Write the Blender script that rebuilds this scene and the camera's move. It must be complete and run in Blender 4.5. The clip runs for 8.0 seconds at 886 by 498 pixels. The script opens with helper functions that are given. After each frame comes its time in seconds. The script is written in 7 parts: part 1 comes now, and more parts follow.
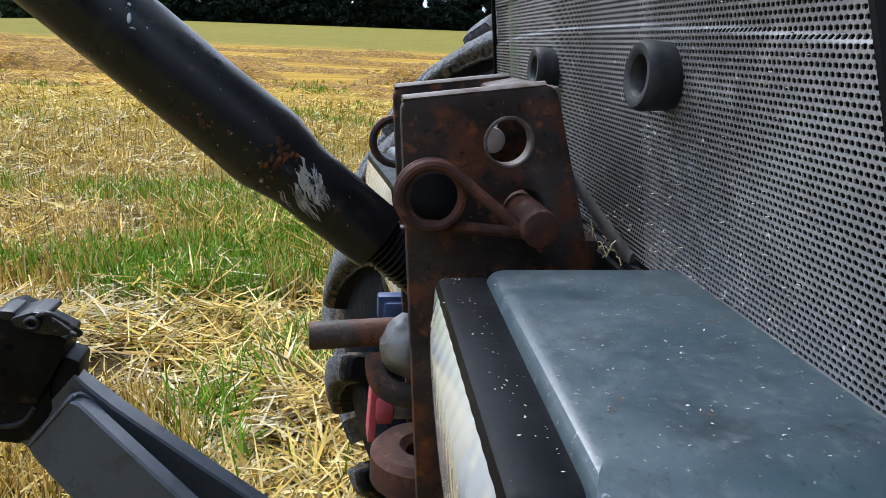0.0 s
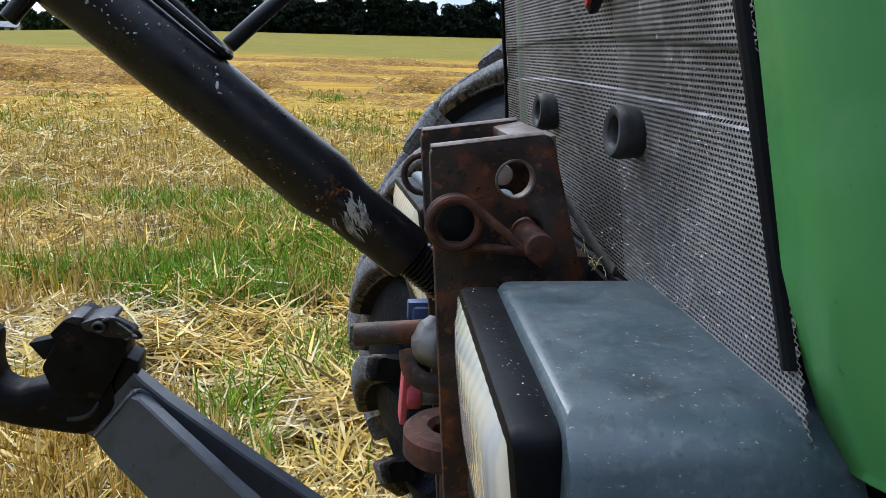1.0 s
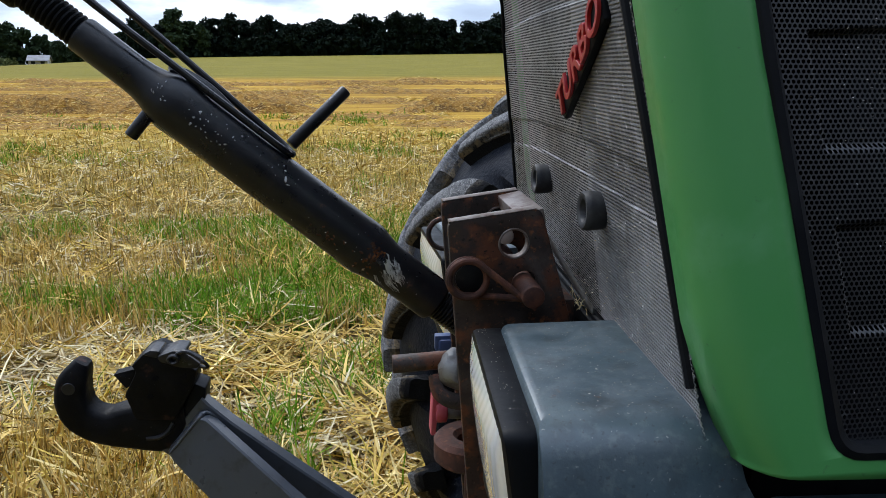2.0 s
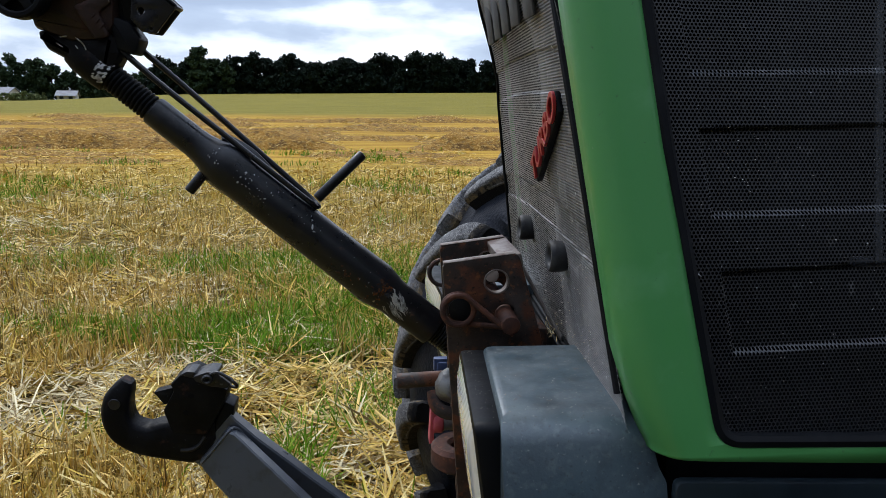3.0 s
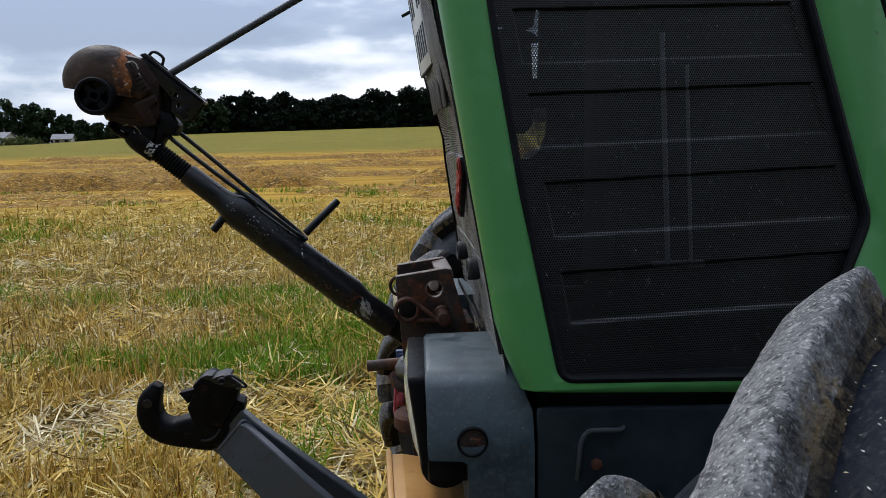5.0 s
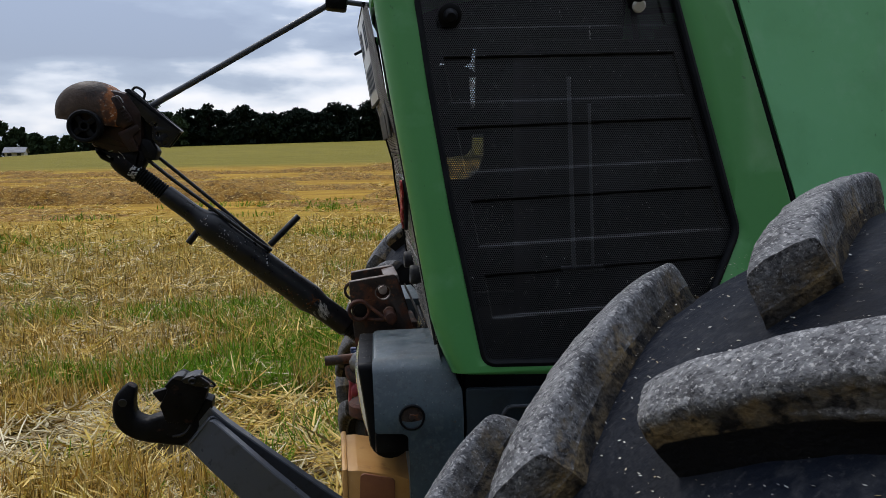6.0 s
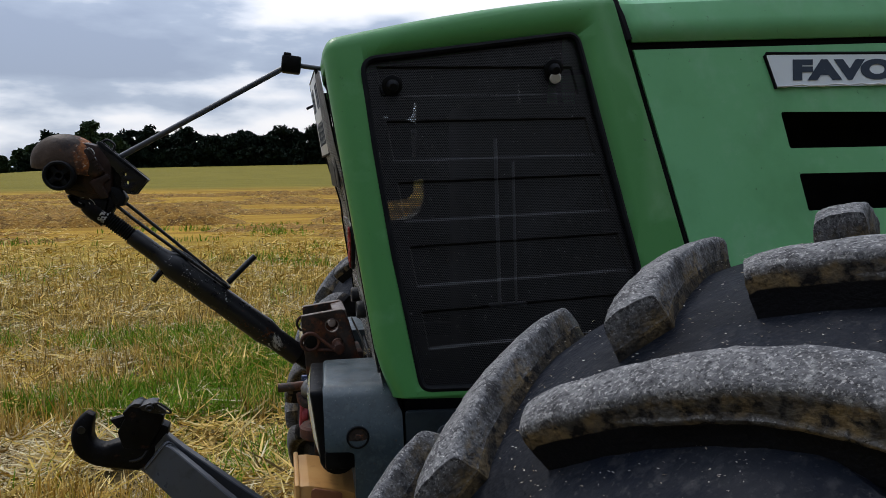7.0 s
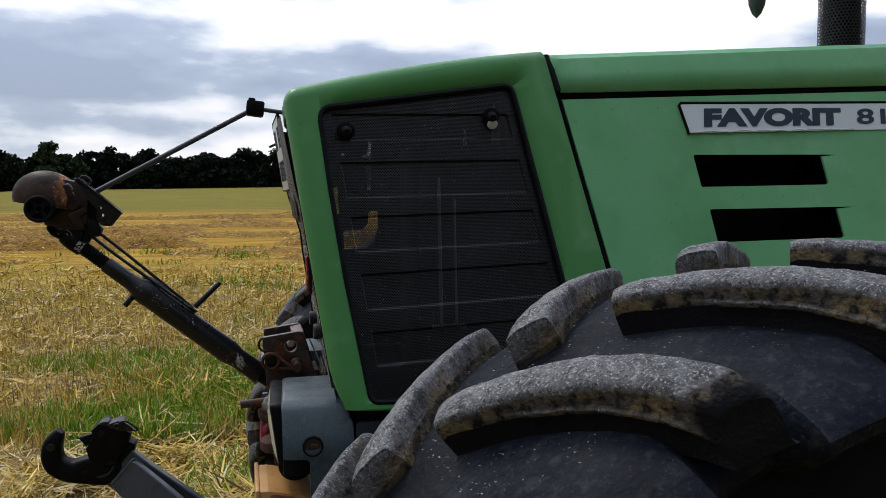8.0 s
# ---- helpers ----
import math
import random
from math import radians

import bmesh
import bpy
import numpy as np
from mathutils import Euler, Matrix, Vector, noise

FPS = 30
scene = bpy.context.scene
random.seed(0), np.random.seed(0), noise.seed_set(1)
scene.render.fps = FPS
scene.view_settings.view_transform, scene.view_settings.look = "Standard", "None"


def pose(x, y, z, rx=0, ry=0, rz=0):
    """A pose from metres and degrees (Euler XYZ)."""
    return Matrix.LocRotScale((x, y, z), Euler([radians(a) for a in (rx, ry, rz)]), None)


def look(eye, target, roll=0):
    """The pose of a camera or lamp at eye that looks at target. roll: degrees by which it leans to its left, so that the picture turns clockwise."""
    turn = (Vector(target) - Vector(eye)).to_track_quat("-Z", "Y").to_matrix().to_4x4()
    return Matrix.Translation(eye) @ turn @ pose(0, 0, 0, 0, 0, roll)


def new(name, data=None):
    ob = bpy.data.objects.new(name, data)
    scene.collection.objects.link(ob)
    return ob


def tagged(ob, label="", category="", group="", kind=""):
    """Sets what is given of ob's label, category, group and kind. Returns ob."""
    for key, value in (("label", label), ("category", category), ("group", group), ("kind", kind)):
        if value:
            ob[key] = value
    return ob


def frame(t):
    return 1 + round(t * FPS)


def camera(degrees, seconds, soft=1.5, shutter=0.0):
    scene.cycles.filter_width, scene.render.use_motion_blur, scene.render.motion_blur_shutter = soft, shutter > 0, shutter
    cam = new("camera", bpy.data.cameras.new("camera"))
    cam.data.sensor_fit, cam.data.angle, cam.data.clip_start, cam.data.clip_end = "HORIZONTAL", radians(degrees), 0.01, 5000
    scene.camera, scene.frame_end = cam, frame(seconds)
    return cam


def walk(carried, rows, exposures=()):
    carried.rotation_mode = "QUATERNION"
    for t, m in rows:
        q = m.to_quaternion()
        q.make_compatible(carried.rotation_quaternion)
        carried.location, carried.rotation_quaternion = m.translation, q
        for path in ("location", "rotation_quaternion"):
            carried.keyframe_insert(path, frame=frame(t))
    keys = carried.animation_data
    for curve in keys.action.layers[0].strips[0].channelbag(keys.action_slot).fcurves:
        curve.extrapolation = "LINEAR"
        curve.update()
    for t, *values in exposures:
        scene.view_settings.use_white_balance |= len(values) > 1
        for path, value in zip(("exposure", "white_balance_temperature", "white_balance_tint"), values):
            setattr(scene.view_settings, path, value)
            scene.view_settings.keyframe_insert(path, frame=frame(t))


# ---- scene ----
cam = camera(60.9, 8.0, soft=0.85)
PATH = [
    (0, (0.028, 0.029, 1.292), (0.347, 1.933, 0.771), 2.8),
    (0.5, (0.013, -0.02, 1.303), (0.33, 1.887, 0.791), 3.0),
    (1, (0.006, -0.078, 1.328), (0.285, 1.836, 0.822), 2.2),
    (1.5, (0.0, -0.148, 1.363), (0.236, 1.775, 0.868), 0.6),
    (2, (-0.008, -0.233, 1.402), (0.203, 1.7, 0.935), 0.0),
    (3.5, (0.013, -0.468, 1.453), (0.158, 1.498, 1.117), 0.3),
    (4, (0.032, -0.544, 1.469), (0.166, 1.426, 1.15), -0.5),
    (4.5, (0.036, -0.641, 1.477), (0.184, 1.331, 1.174), -0.8),
    (6, (0.052, -0.947, 1.501), (0.33, 1.017, 1.245), -1.0),
    (6.5, (0.047, -1.025, 1.522), (0.389, 0.932, 1.295), -0.6),
    (7, (0.036, -1.115, 1.551), (0.455, 0.831, 1.356), -0.5),
    (7.5, (0.035, -1.195, 1.568), (0.507, 0.742, 1.408), -0.2),
    (8, (0.035, -1.284, 1.576), (0.546, 0.645, 1.442), -0.2),
]
EXPOSURE = [(0.0, 0.45, 5950, 10), (1.0, 0.30, 5950, 10), (1.5, 0.15, 5980, 10), (2.0, 0.05, 6050, 10), (3.5, -0.15, 6200, 11), (4.5, -0.28, 6280, 11), (6.0, -0.50, 6450, 12), (6.5, -0.54, 6500, 12), (7.0, -0.56, 6500, 12), (8.0, -0.47, 6600, 12)]
walk(cam, [(t, look(eye, target, roll)) for t, eye, target, roll in PATH], EXPOSURE)

# ---------------------------------------------------------------- light
SUN_AZ, SUN_EL = radians(118), radians(54)   # behind thin cloud beyond the tractor, a little to its front


def make_world():
    w = bpy.data.worlds.new("sky")
    scene.world = w
    w.use_nodes = True
    nt = w.node_tree
    n, l = nt.nodes, nt.links
    n.clear()
    out, bg = n.new("ShaderNodeOutputWorld"), n.new("ShaderNodeBackground")
    tc = n.new("ShaderNodeTexCoord")
    sky = n.new("ShaderNodeTexSky")
    sky.sky_type, sky.sun_disc = "NISHITA", False
    sky.sun_elevation, sky.sun_rotation = SUN_EL, radians(90) - SUN_AZ
    dim = n.new("ShaderNodeMix")
    dim.data_type, dim.blend_type = "RGBA", "MULTIPLY"
    dim.inputs["Factor"].default_value = 1.0
    dim.inputs[7].default_value = (0.10, 0.10, 0.10, 1)
    l.new(sky.outputs[0], dim.inputs[6])
    # clouds: stretched sideways, denser near the horizon
    mp = n.new("ShaderNodeMapping")
    mp.inputs["Scale"].default_value = (1.0, 1.0, 3.2)
    mp.inputs["Location"].default_value = (0.35, 0.2, 0.55)
    l.new(tc.outputs["Generated"], mp.inputs[0])
    big = n.new("ShaderNodeTexNoise")
    big.inputs["Scale"].default_value, big.inputs["Detail"].default_value = 3.4, 7
    big.inputs["Roughness"].default_value = 0.50
    l.new(mp.outputs[0], big.inputs["Vector"])
    shade = n.new("ShaderNodeValToRGB")
    e = shade.color_ramp.elements
    e[0].position, e[0].color = 0.36, (0.33, 0.40, 0.54, 1)
    e[1].position, e[1].color = 0.60, (1.0, 1.0, 1.02, 1)
    for p, c in ((0.44, (0.42, 0.50, 0.64, 1)), (0.50, (0.74, 0.80, 0.90, 1)), (0.54, (0.93, 0.95, 1.0, 1))):
        x = e.new(p)
        x.color = c
    # layers of the cloud deck: pale gaps low down, a grey bank above them, thin bright cloud over that
    high = n.new("ShaderNodeSeparateXYZ")
    l.new(tc.outputs["Generated"], high.inputs[0])
    deck = n.new("ShaderNodeValToRGB")
    d = deck.color_ramp.elements
    d[0].position, d[0].color = 0.0, (0.40, 0.40, 0.40, 1)
    d[1].position, d[1].color = 0.60, (0.50, 0.50, 0.50, 1)
    for p, c in ((0.055, 0.36), (0.080, 0.42), (0.103, 0.51), (0.135, 0.22), (0.175, 0.28), (0.225, 0.68), (0.35, 0.56)):
        x = d.new(p)
        x.color = (c, c, c, 1)
    deck.color_ramp.interpolation = "EASE"
    l.new(high.outputs["Z"], deck.inputs[0])
    sway = n.new("ShaderNodeMath")
    sway.operation = "MULTIPLY_ADD"
    sway.inputs[1].default_value, sway.inputs[2].default_value = 0.30, -0.165
    l.new(deck.outputs[0], sway.inputs[0])
    total = n.new("ShaderNodeMath")
    total.operation = "ADD"
    l.new(big.outputs[0], total.inputs[0])
    l.new(sway.outputs[0], total.inputs[1])
    l.new(total.outputs[0], shade.inputs[0])
    mix = n.new("ShaderNodeMix")
    mix.data_type = "RGBA"
    mix.inputs["Factor"].default_value = 0.88
    l.new(dim.outputs[2], mix.inputs[6])
    l.new(shade.outputs[0], mix.inputs[7])
    # overcast sky: brighter overhead than at the horizon
    sep = n.new("ShaderNodeSeparateXYZ")
    l.new(tc.outputs["Generated"], sep.inputs[0])
    grad = n.new("ShaderNodeMapRange")
    grad.inputs["From Min"].default_value, grad.inputs["From Max"].default_value = 0.12, 0.9
    grad.inputs["To Min"].default_value, grad.inputs["To Max"].default_value = 1.0, 2.2
    l.new(sep.outputs["Z"], grad.inputs["Value"])
    lift = n.new("ShaderNodeVectorMath")
    lift.operation = "SCALE"
    l.new(mix.outputs[2], lift.inputs[0])
    # and brighter beyond the tractor, on the sun's side, than opposite
    turn = n.new("ShaderNodeVectorMath")
    turn.operation = "DOT_PRODUCT"
    turn.inputs[1].default_value = (-0.15, 0.989, 0.65)
    l.new(tc.outputs["Generated"], turn.inputs[0])
    away = n.new("ShaderNodeMapRange")
    away.inputs["From Min"].default_value, away.inputs["From Max"].default_value = -0.85, 0.75
    away.inputs["To Min"].default_value, away.inputs["To Max"].default_value = 0.045, 1.0
    l.new(turn.outputs["Value"], away.inputs["Value"])
    both = n.new("ShaderNodeMath")
    both.operation = "MULTIPLY"
    l.new(grad.outputs[0], both.inputs[0])
    l.new(away.outputs[0], both.inputs[1])
    l.new(both.outputs[0], lift.inputs["Scale"])
    # bluer overhead, where the cloud is thin
    blue = n.new("ShaderNodeMapRange")
    blue.inputs["From Min"].default_value, blue.inputs["From Max"].default_value = 0.35, 0.9
    l.new(sep.outputs["Z"], blue.inputs["Value"])
    tint = n.new("ShaderNodeMix")
    tint.data_type, tint.blend_type = "RGBA", "MULTIPLY"
    tint.inputs[7].default_value = (0.93, 0.99, 1.08, 1)
    l.new(blue.outputs[0], tint.inputs["Factor"])
    l.new(lift.outputs[0], tint.inputs[6])
    l.new(tint.outputs[2], bg.inputs[0])
    bg.inputs[1].default_value = 1.45
    l.new(bg.outputs[0], out.inputs[0])


make_world()
sun_data = bpy.data.lights.new("sun", "SUN")
sun_data.energy, sun_data.angle, sun_data.color = 2.0, radians(16), (1.0, 0.95, 0.87)
sun = new("sun", sun_data)
sun.matrix_world = look((0, 0, 0), (-math.cos(SUN_AZ) * math.cos(SUN_EL), -math.sin(SUN_AZ) * math.cos(SUN_EL), -math.sin(SUN_EL)))


# ---------------------------------------------------------------- materials
def mix_rgb(nt, fac, a, b):
    m = nt.nodes.new("ShaderNodeMix")
    m.data_type = "RGBA"
    for sock, v in ((m.inputs["Factor"], fac), (m.inputs[6], a), (m.inputs[7], b)):
        if isinstance(v, bpy.types.NodeSocket):
            nt.links.new(v, sock)
        else:
            sock.default_value = (*v, 1) if isinstance(v, tuple) else v
    return m.outputs[2]


def noise_mask(nt, vec, scale, lo, hi, detail=5, rough=0.6):
    t = nt.nodes.new("ShaderNodeTexNoise")
    t.inputs["Scale"].default_value, t.inputs["Detail"].default_value, t.inputs["Roughness"].default_value = scale, detail, rough
    nt.links.new(vec, t.inputs["Vector"])
    r = nt.nodes.new("ShaderNodeMapRange")
    r.inputs["From Min"].default_value, r.inputs["From Max"].default_value = lo, hi
    nt.links.new(t.outputs[0], r.inputs["Value"])
    return r.outputs[0]


def material(name, base, rough=0.5, metal=0.0, layers=(), bump=None, rough_vary=0.0, random_to=None, stretch=None, coat=0.0, transmission=0.0, specular=0.5):
    """layers: (colour, noise scale, low, high, amount). bump: (scale, strength, distance)."""
    m = bpy.data.materials.new(name)
    m.use_nodes = True
    nt = m.node_tree
    bsdf = nt.nodes["Principled BSDF"]
    tc = nt.nodes.new("ShaderNodeTexCoord")
    vec = tc.outputs["Object"]
    if stretch:
        mp = nt.nodes.new("ShaderNodeMapping")
        mp.inputs["Scale"].default_value = stretch
        nt.links.new(vec, mp.inputs[0])
        vec = mp.outputs[0]
    col = base
    if random_to:
        g = nt.nodes.new("ShaderNodeNewGeometry")
        ramp = nt.nodes.new("ShaderNodeValToRGB")
        els = ramp.color_ramp.elements
        cols = (base, *random_to)
        els[0].position, els[0].color = 0.0, (*cols[0], 1)
        els[1].position, els[1].color = 1.0, (*cols[-1], 1)
        for i, c in enumerate(cols[1:-1]):
            els.new((i + 1) / (len(cols) - 1)).color = (*c, 1)
        nt.links.new(g.outputs["Random Per Island"], ramp.inputs[0])
        col = ramp.outputs[0]
    for c, scale, lo, hi, amount in layers:
        mask = noise_mask(nt, vec, scale, lo, hi)
        k = nt.nodes.new("ShaderNodeMath")
        k.operation = "MULTIPLY"
        k.inputs[1].default_value = amount
        nt.links.new(mask, k.inputs[0])
        col = mix_rgb(nt, k.outputs[0], col, c)
    if isinstance(col, bpy.types.NodeSocket):
        nt.links.new(col, bsdf.inputs["Base Color"])
    else:
        bsdf.inputs["Base Color"].default_value = (*col, 1)
    bsdf.inputs["Metallic"].default_value = metal
    bsdf.inputs["Roughness"].default_value = rough
    bsdf.inputs["Coat Weight"].default_value = coat
    bsdf.inputs["Transmission Weight"].default_value = transmission
    bsdf.inputs["Specular IOR Level"].default_value = specular
    if rough_vary:
        mask = noise_mask(nt, vec, 35, 0.3, 0.7)
        r = nt.nodes.new("ShaderNodeMapRange")
        r.inputs["To Min"].default_value, r.inputs["To Max"].default_value = max(0.02, rough - rough_vary), min(1, rough + rough_vary)
        nt.links.new(mask, r.inputs["Value"])
        nt.links.new(r.outputs[0], bsdf.inputs["Roughness"])
    if bump:
        t = nt.nodes.new("ShaderNodeTexNoise")
        t.inputs["Scale"].default_value, t.inputs["Detail"].default_value = bump[0], 6
        nt.links.new(vec, t.inputs["Vector"])
        b = nt.nodes.new("ShaderNodeBump")
        b.inputs["Strength"].default_value, b.inputs["Distance"].default_value = bump[1], bump[2]
        nt.links.new(t.outputs[0], b.inputs["Height"])
        nt.links.new(b.outputs[0], bsdf.inputs["Normal"])
    return m


M_GREEN = material("green_paint", (0.0611, 0.2314, 0.0624), 0.42, specular=0.35, layers=(
    ((0.0728, 0.2626, 0.0780), 3.0, 0.4, 0.65, 0.6), ((0.1300, 0.3250, 0.1495), 14, 0.57, 0.75, 0.35),
    ((0.0390, 0.0910, 0.0390), 90, 0.66, 0.72, 0.6), ((0.3900, 0.4160, 0.3510), 160, 0.73, 0.77, 0.6)), bump=(60, 0.05, 0.002), rough_vary=0.1)
M_GREEN_FADED = material("faded_green_paint", (0.1274, 0.3900, 0.1664), 0.48, specular=0.35, layers=(
    ((0.1508, 0.4355, 0.2054), 2.5, 0.4, 0.65, 0.7), ((0.2275, 0.4550, 0.2730), 10, 0.52, 0.72, 0.45), ((0.0910, 0.2925, 0.1144), 6, 0.52, 0.72, 0.6),
    ((0.0390, 0.0910, 0.0390), 70, 0.68, 0.72, 0.6), ((0.4420, 0.4940, 0.4160), 140, 0.72, 0.76, 0.6)), bump=(40, 0.06, 0.002), rough_vary=0.1)
M_GREY = material("grey_plastic", (0.030, 0.050, 0.064), 0.42, specular=0.9, layers=(
    ((0.048, 0.078, 0.094), 11, 0.36, 0.66, 0.8), ((0.015, 0.024, 0.030), 34, 0.52, 0.68, 0.7), ((0.085, 0.115, 0.110), 8, 0.54, 0.72, 0.45), ((0.095, 0.122, 0.125), 130, 0.52, 0.68, 0.5),
    ((0.012, 0.018, 0.021), 240, 0.60, 0.68, 0.7), ((0.090, 0.050, 0.032), 95, 0.66, 0.73, 0.85), ((0.36, 0.35, 0.31), 300, 0.66, 0.71, 0.7)), bump=(420, 0.14, 0.001), rough_vary=0.14)
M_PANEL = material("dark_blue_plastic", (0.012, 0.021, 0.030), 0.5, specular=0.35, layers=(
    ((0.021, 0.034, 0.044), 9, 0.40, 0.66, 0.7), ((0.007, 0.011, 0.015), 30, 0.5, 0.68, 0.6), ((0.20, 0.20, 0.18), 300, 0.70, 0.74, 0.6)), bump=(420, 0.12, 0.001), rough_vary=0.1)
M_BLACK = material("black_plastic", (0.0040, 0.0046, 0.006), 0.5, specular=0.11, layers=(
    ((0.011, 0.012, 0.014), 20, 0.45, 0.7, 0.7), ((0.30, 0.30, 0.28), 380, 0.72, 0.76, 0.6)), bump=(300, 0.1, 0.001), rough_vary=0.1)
M_MESH = material("mesh_steel", (0.0108, 0.0112, 0.0124), 0.42, specular=0.48, layers=(
    ((0.0225, 0.0235, 0.0272), 9, 0.44, 0.66, 0.7), ((0.1219, 0.1219, 0.1219), 60, 0.63, 0.76, 0.6), ((0.6336, 0.6336, 0.6336), 190, 0.70, 0.73, 0.8)))
M_MESH_DUST = material("dusty_mesh_steel", (0.290, 0.285, 0.280), 0.5, specular=0.4, layers=(
    ((0.110, 0.107, 0.106), 5, 0.42, 0.60, 0.85), ((0.36, 0.355, 0.35), 45, 0.54, 0.72, 0.7), ((0.62, 0.62, 0.60), 120, 0.655, 0.70, 0.9)))
# Near-black for dark parts; inside and in gaps the shade is in this colour.
M_DARK = material("dark_parts_and_shade", (0.004, 0.004, 0.0045), 0.8, specular=0.08, layers=(((0.010, 0.010, 0.011), 12, 0.45, 0.7, 0.8),))
M_PAINTED = material("worn_black_paint", (0.0036, 0.0042, 0.006), 0.34, specular=0.34, layers=(
    ((0.010, 0.011, 0.015), 16, 0.42, 0.68, 0.8), ((0.04, 0.034, 0.032), 40, 0.60, 0.75, 0.4), ((0.10, 0.045, 0.025), 55, 0.68, 0.76, 0.75),
    ((0.26, 0.26, 0.26), 150, 0.70, 0.76, 0.6)), bump=(120, 0.15, 0.002), rough_vary=0.14)
M_BARE = material("bare_scraped_steel", (0.42, 0.43, 0.44), 0.45, 0.5, layers=(((0.10, 0.09, 0.085), 130, 0.45, 0.6, 0.8),))
M_RUST = material("rusty_steel", (0.034, 0.024, 0.021), 0.6, 0.1, specular=0.3, layers=(
    ((0.085, 0.070, 0.062), 14, 0.48, 0.62, 0.55), ((0.016, 0.013, 0.013), 20, 0.50, 0.64, 0.85), ((0.13, 0.045, 0.020), 34, 0.50, 0.62, 0.75), ((0.24, 0.085, 0.028), 95, 0.58, 0.70, 0.65),
    ((0.008, 0.008, 0.008), 170, 0.60, 0.68, 0.9), ((0.20, 0.17, 0.14), 260, 0.68, 0.74, 0.6)), bump=(260, 0.35, 0.0015), rough_vary=0.15)
M_PALE_STEEL = material("pale_worn_steel", (0.42, 0.37, 0.33), 0.5, 0.2, layers=(((0.20, 0.13, 0.10), 70, 0.50, 0.66, 0.7),), bump=(200, 0.2, 0.001))
M_RUST_EDGE = material("worn_edge_steel", (0.17, 0.145, 0.13), 0.5, 0.3, layers=(((0.07, 0.035, 0.025), 60, 0.45, 0.62, 0.85),), bump=(220, 0.25, 0.001))
M_RUST_BRIGHT = material("orange_rust", (0.085, 0.034, 0.022), 0.7, 0.05, specular=0.25, layers=(
    ((0.035, 0.019, 0.016), 40, 0.42, 0.62, 0.9), ((0.15, 0.058, 0.03), 90, 0.55, 0.7, 0.7)), bump=(260, 0.3, 0.0012), rough_vary=0.1)
M_CAST = material("rusty_cast_iron", (0.055, 0.026, 0.014), 0.65, 0.0, specular=0.18, layers=(
    ((0.020, 0.011, 0.008), 16, 0.46, 0.62, 0.8), ((0.26, 0.088, 0.016), 22, 0.52, 0.62, 0.8), ((0.10, 0.035, 0.014), 60, 0.5, 0.65, 0.6), ((0.48, 0.40, 0.30), 90, 0.66, 0.71, 0.7)), bump=(160, 0.5, 0.002), rough_vary=0.12)
M_CAST_DARK = material("dark_cast_iron", (0.022, 0.0105, 0.0080), 0.48, 0.0, specular=0.26, layers=(
    ((0.007, 0.005, 0.0045), 24, 0.46, 0.62, 0.85), ((0.070, 0.024, 0.013), 36, 0.54, 0.68, 0.6), ((0.34, 0.30, 0.26), 120, 0.70, 0.74, 0.6)), bump=(180, 0.4, 0.002), rough_vary=0.12)
M_DOME = material("browned_cast_iron", (0.046, 0.030, 0.020), 0.6, 0.0, specular=0.16, layers=(
    ((0.018, 0.013, 0.012), 18, 0.46, 0.62, 0.8), ((0.075, 0.050, 0.036), 40, 0.52, 0.68, 0.6), ((0.15, 0.055, 0.022), 60, 0.62, 0.72, 0.6)), bump=(150, 0.5, 0.002), rough_vary=0.12)


def rust_edge(m):
    """Orange rust and pale scale along the edge of the dome; "rust" is nothing one hand's breadth away and one at the edge."""
    nt = m.node_tree
    bsdf = nt.nodes["Principled BSDF"]
    col = bsdf.inputs["Base Color"].links[0].from_socket
    tc, at = nt.nodes.new("ShaderNodeTexCoord"), nt.nodes.new("ShaderNodeAttribute")
    at.attribute_name = "rust"
    orange = mix_rgb(nt, noise_mask(nt, tc.outputs["Object"], 75, 0.45, 0.6), (0.25, 0.085, 0.022), (0.075, 0.032, 0.018))
    orange = mix_rgb(nt, noise_mask(nt, tc.outputs["Object"], 190, 0.58, 0.66), orange, (0.50, 0.42, 0.34))
    add = nt.nodes.new("ShaderNodeMath")
    add.operation = "MULTIPLY_ADD"
    add.inputs[1].default_value = 1.7
    n = nt.nodes.new("ShaderNodeTexNoise")
    n.inputs["Scale"].default_value, n.inputs["Detail"].default_value = 45, 6
    nt.links.new(tc.outputs["Object"], n.inputs["Vector"])
    nt.links.new(n.outputs[0], add.inputs[0])
    nt.links.new(at.outputs["Fac"], add.inputs[2])
    r = nt.nodes.new("ShaderNodeMapRange")
    r.inputs["From Min"].default_value, r.inputs["From Max"].default_value = 0.55, 0.90
    nt.links.new(add.outputs[0], r.inputs["Value"])
    nt.links.new(mix_rgb(nt, r.outputs[0], col, orange), bsdf.inputs["Base Color"])


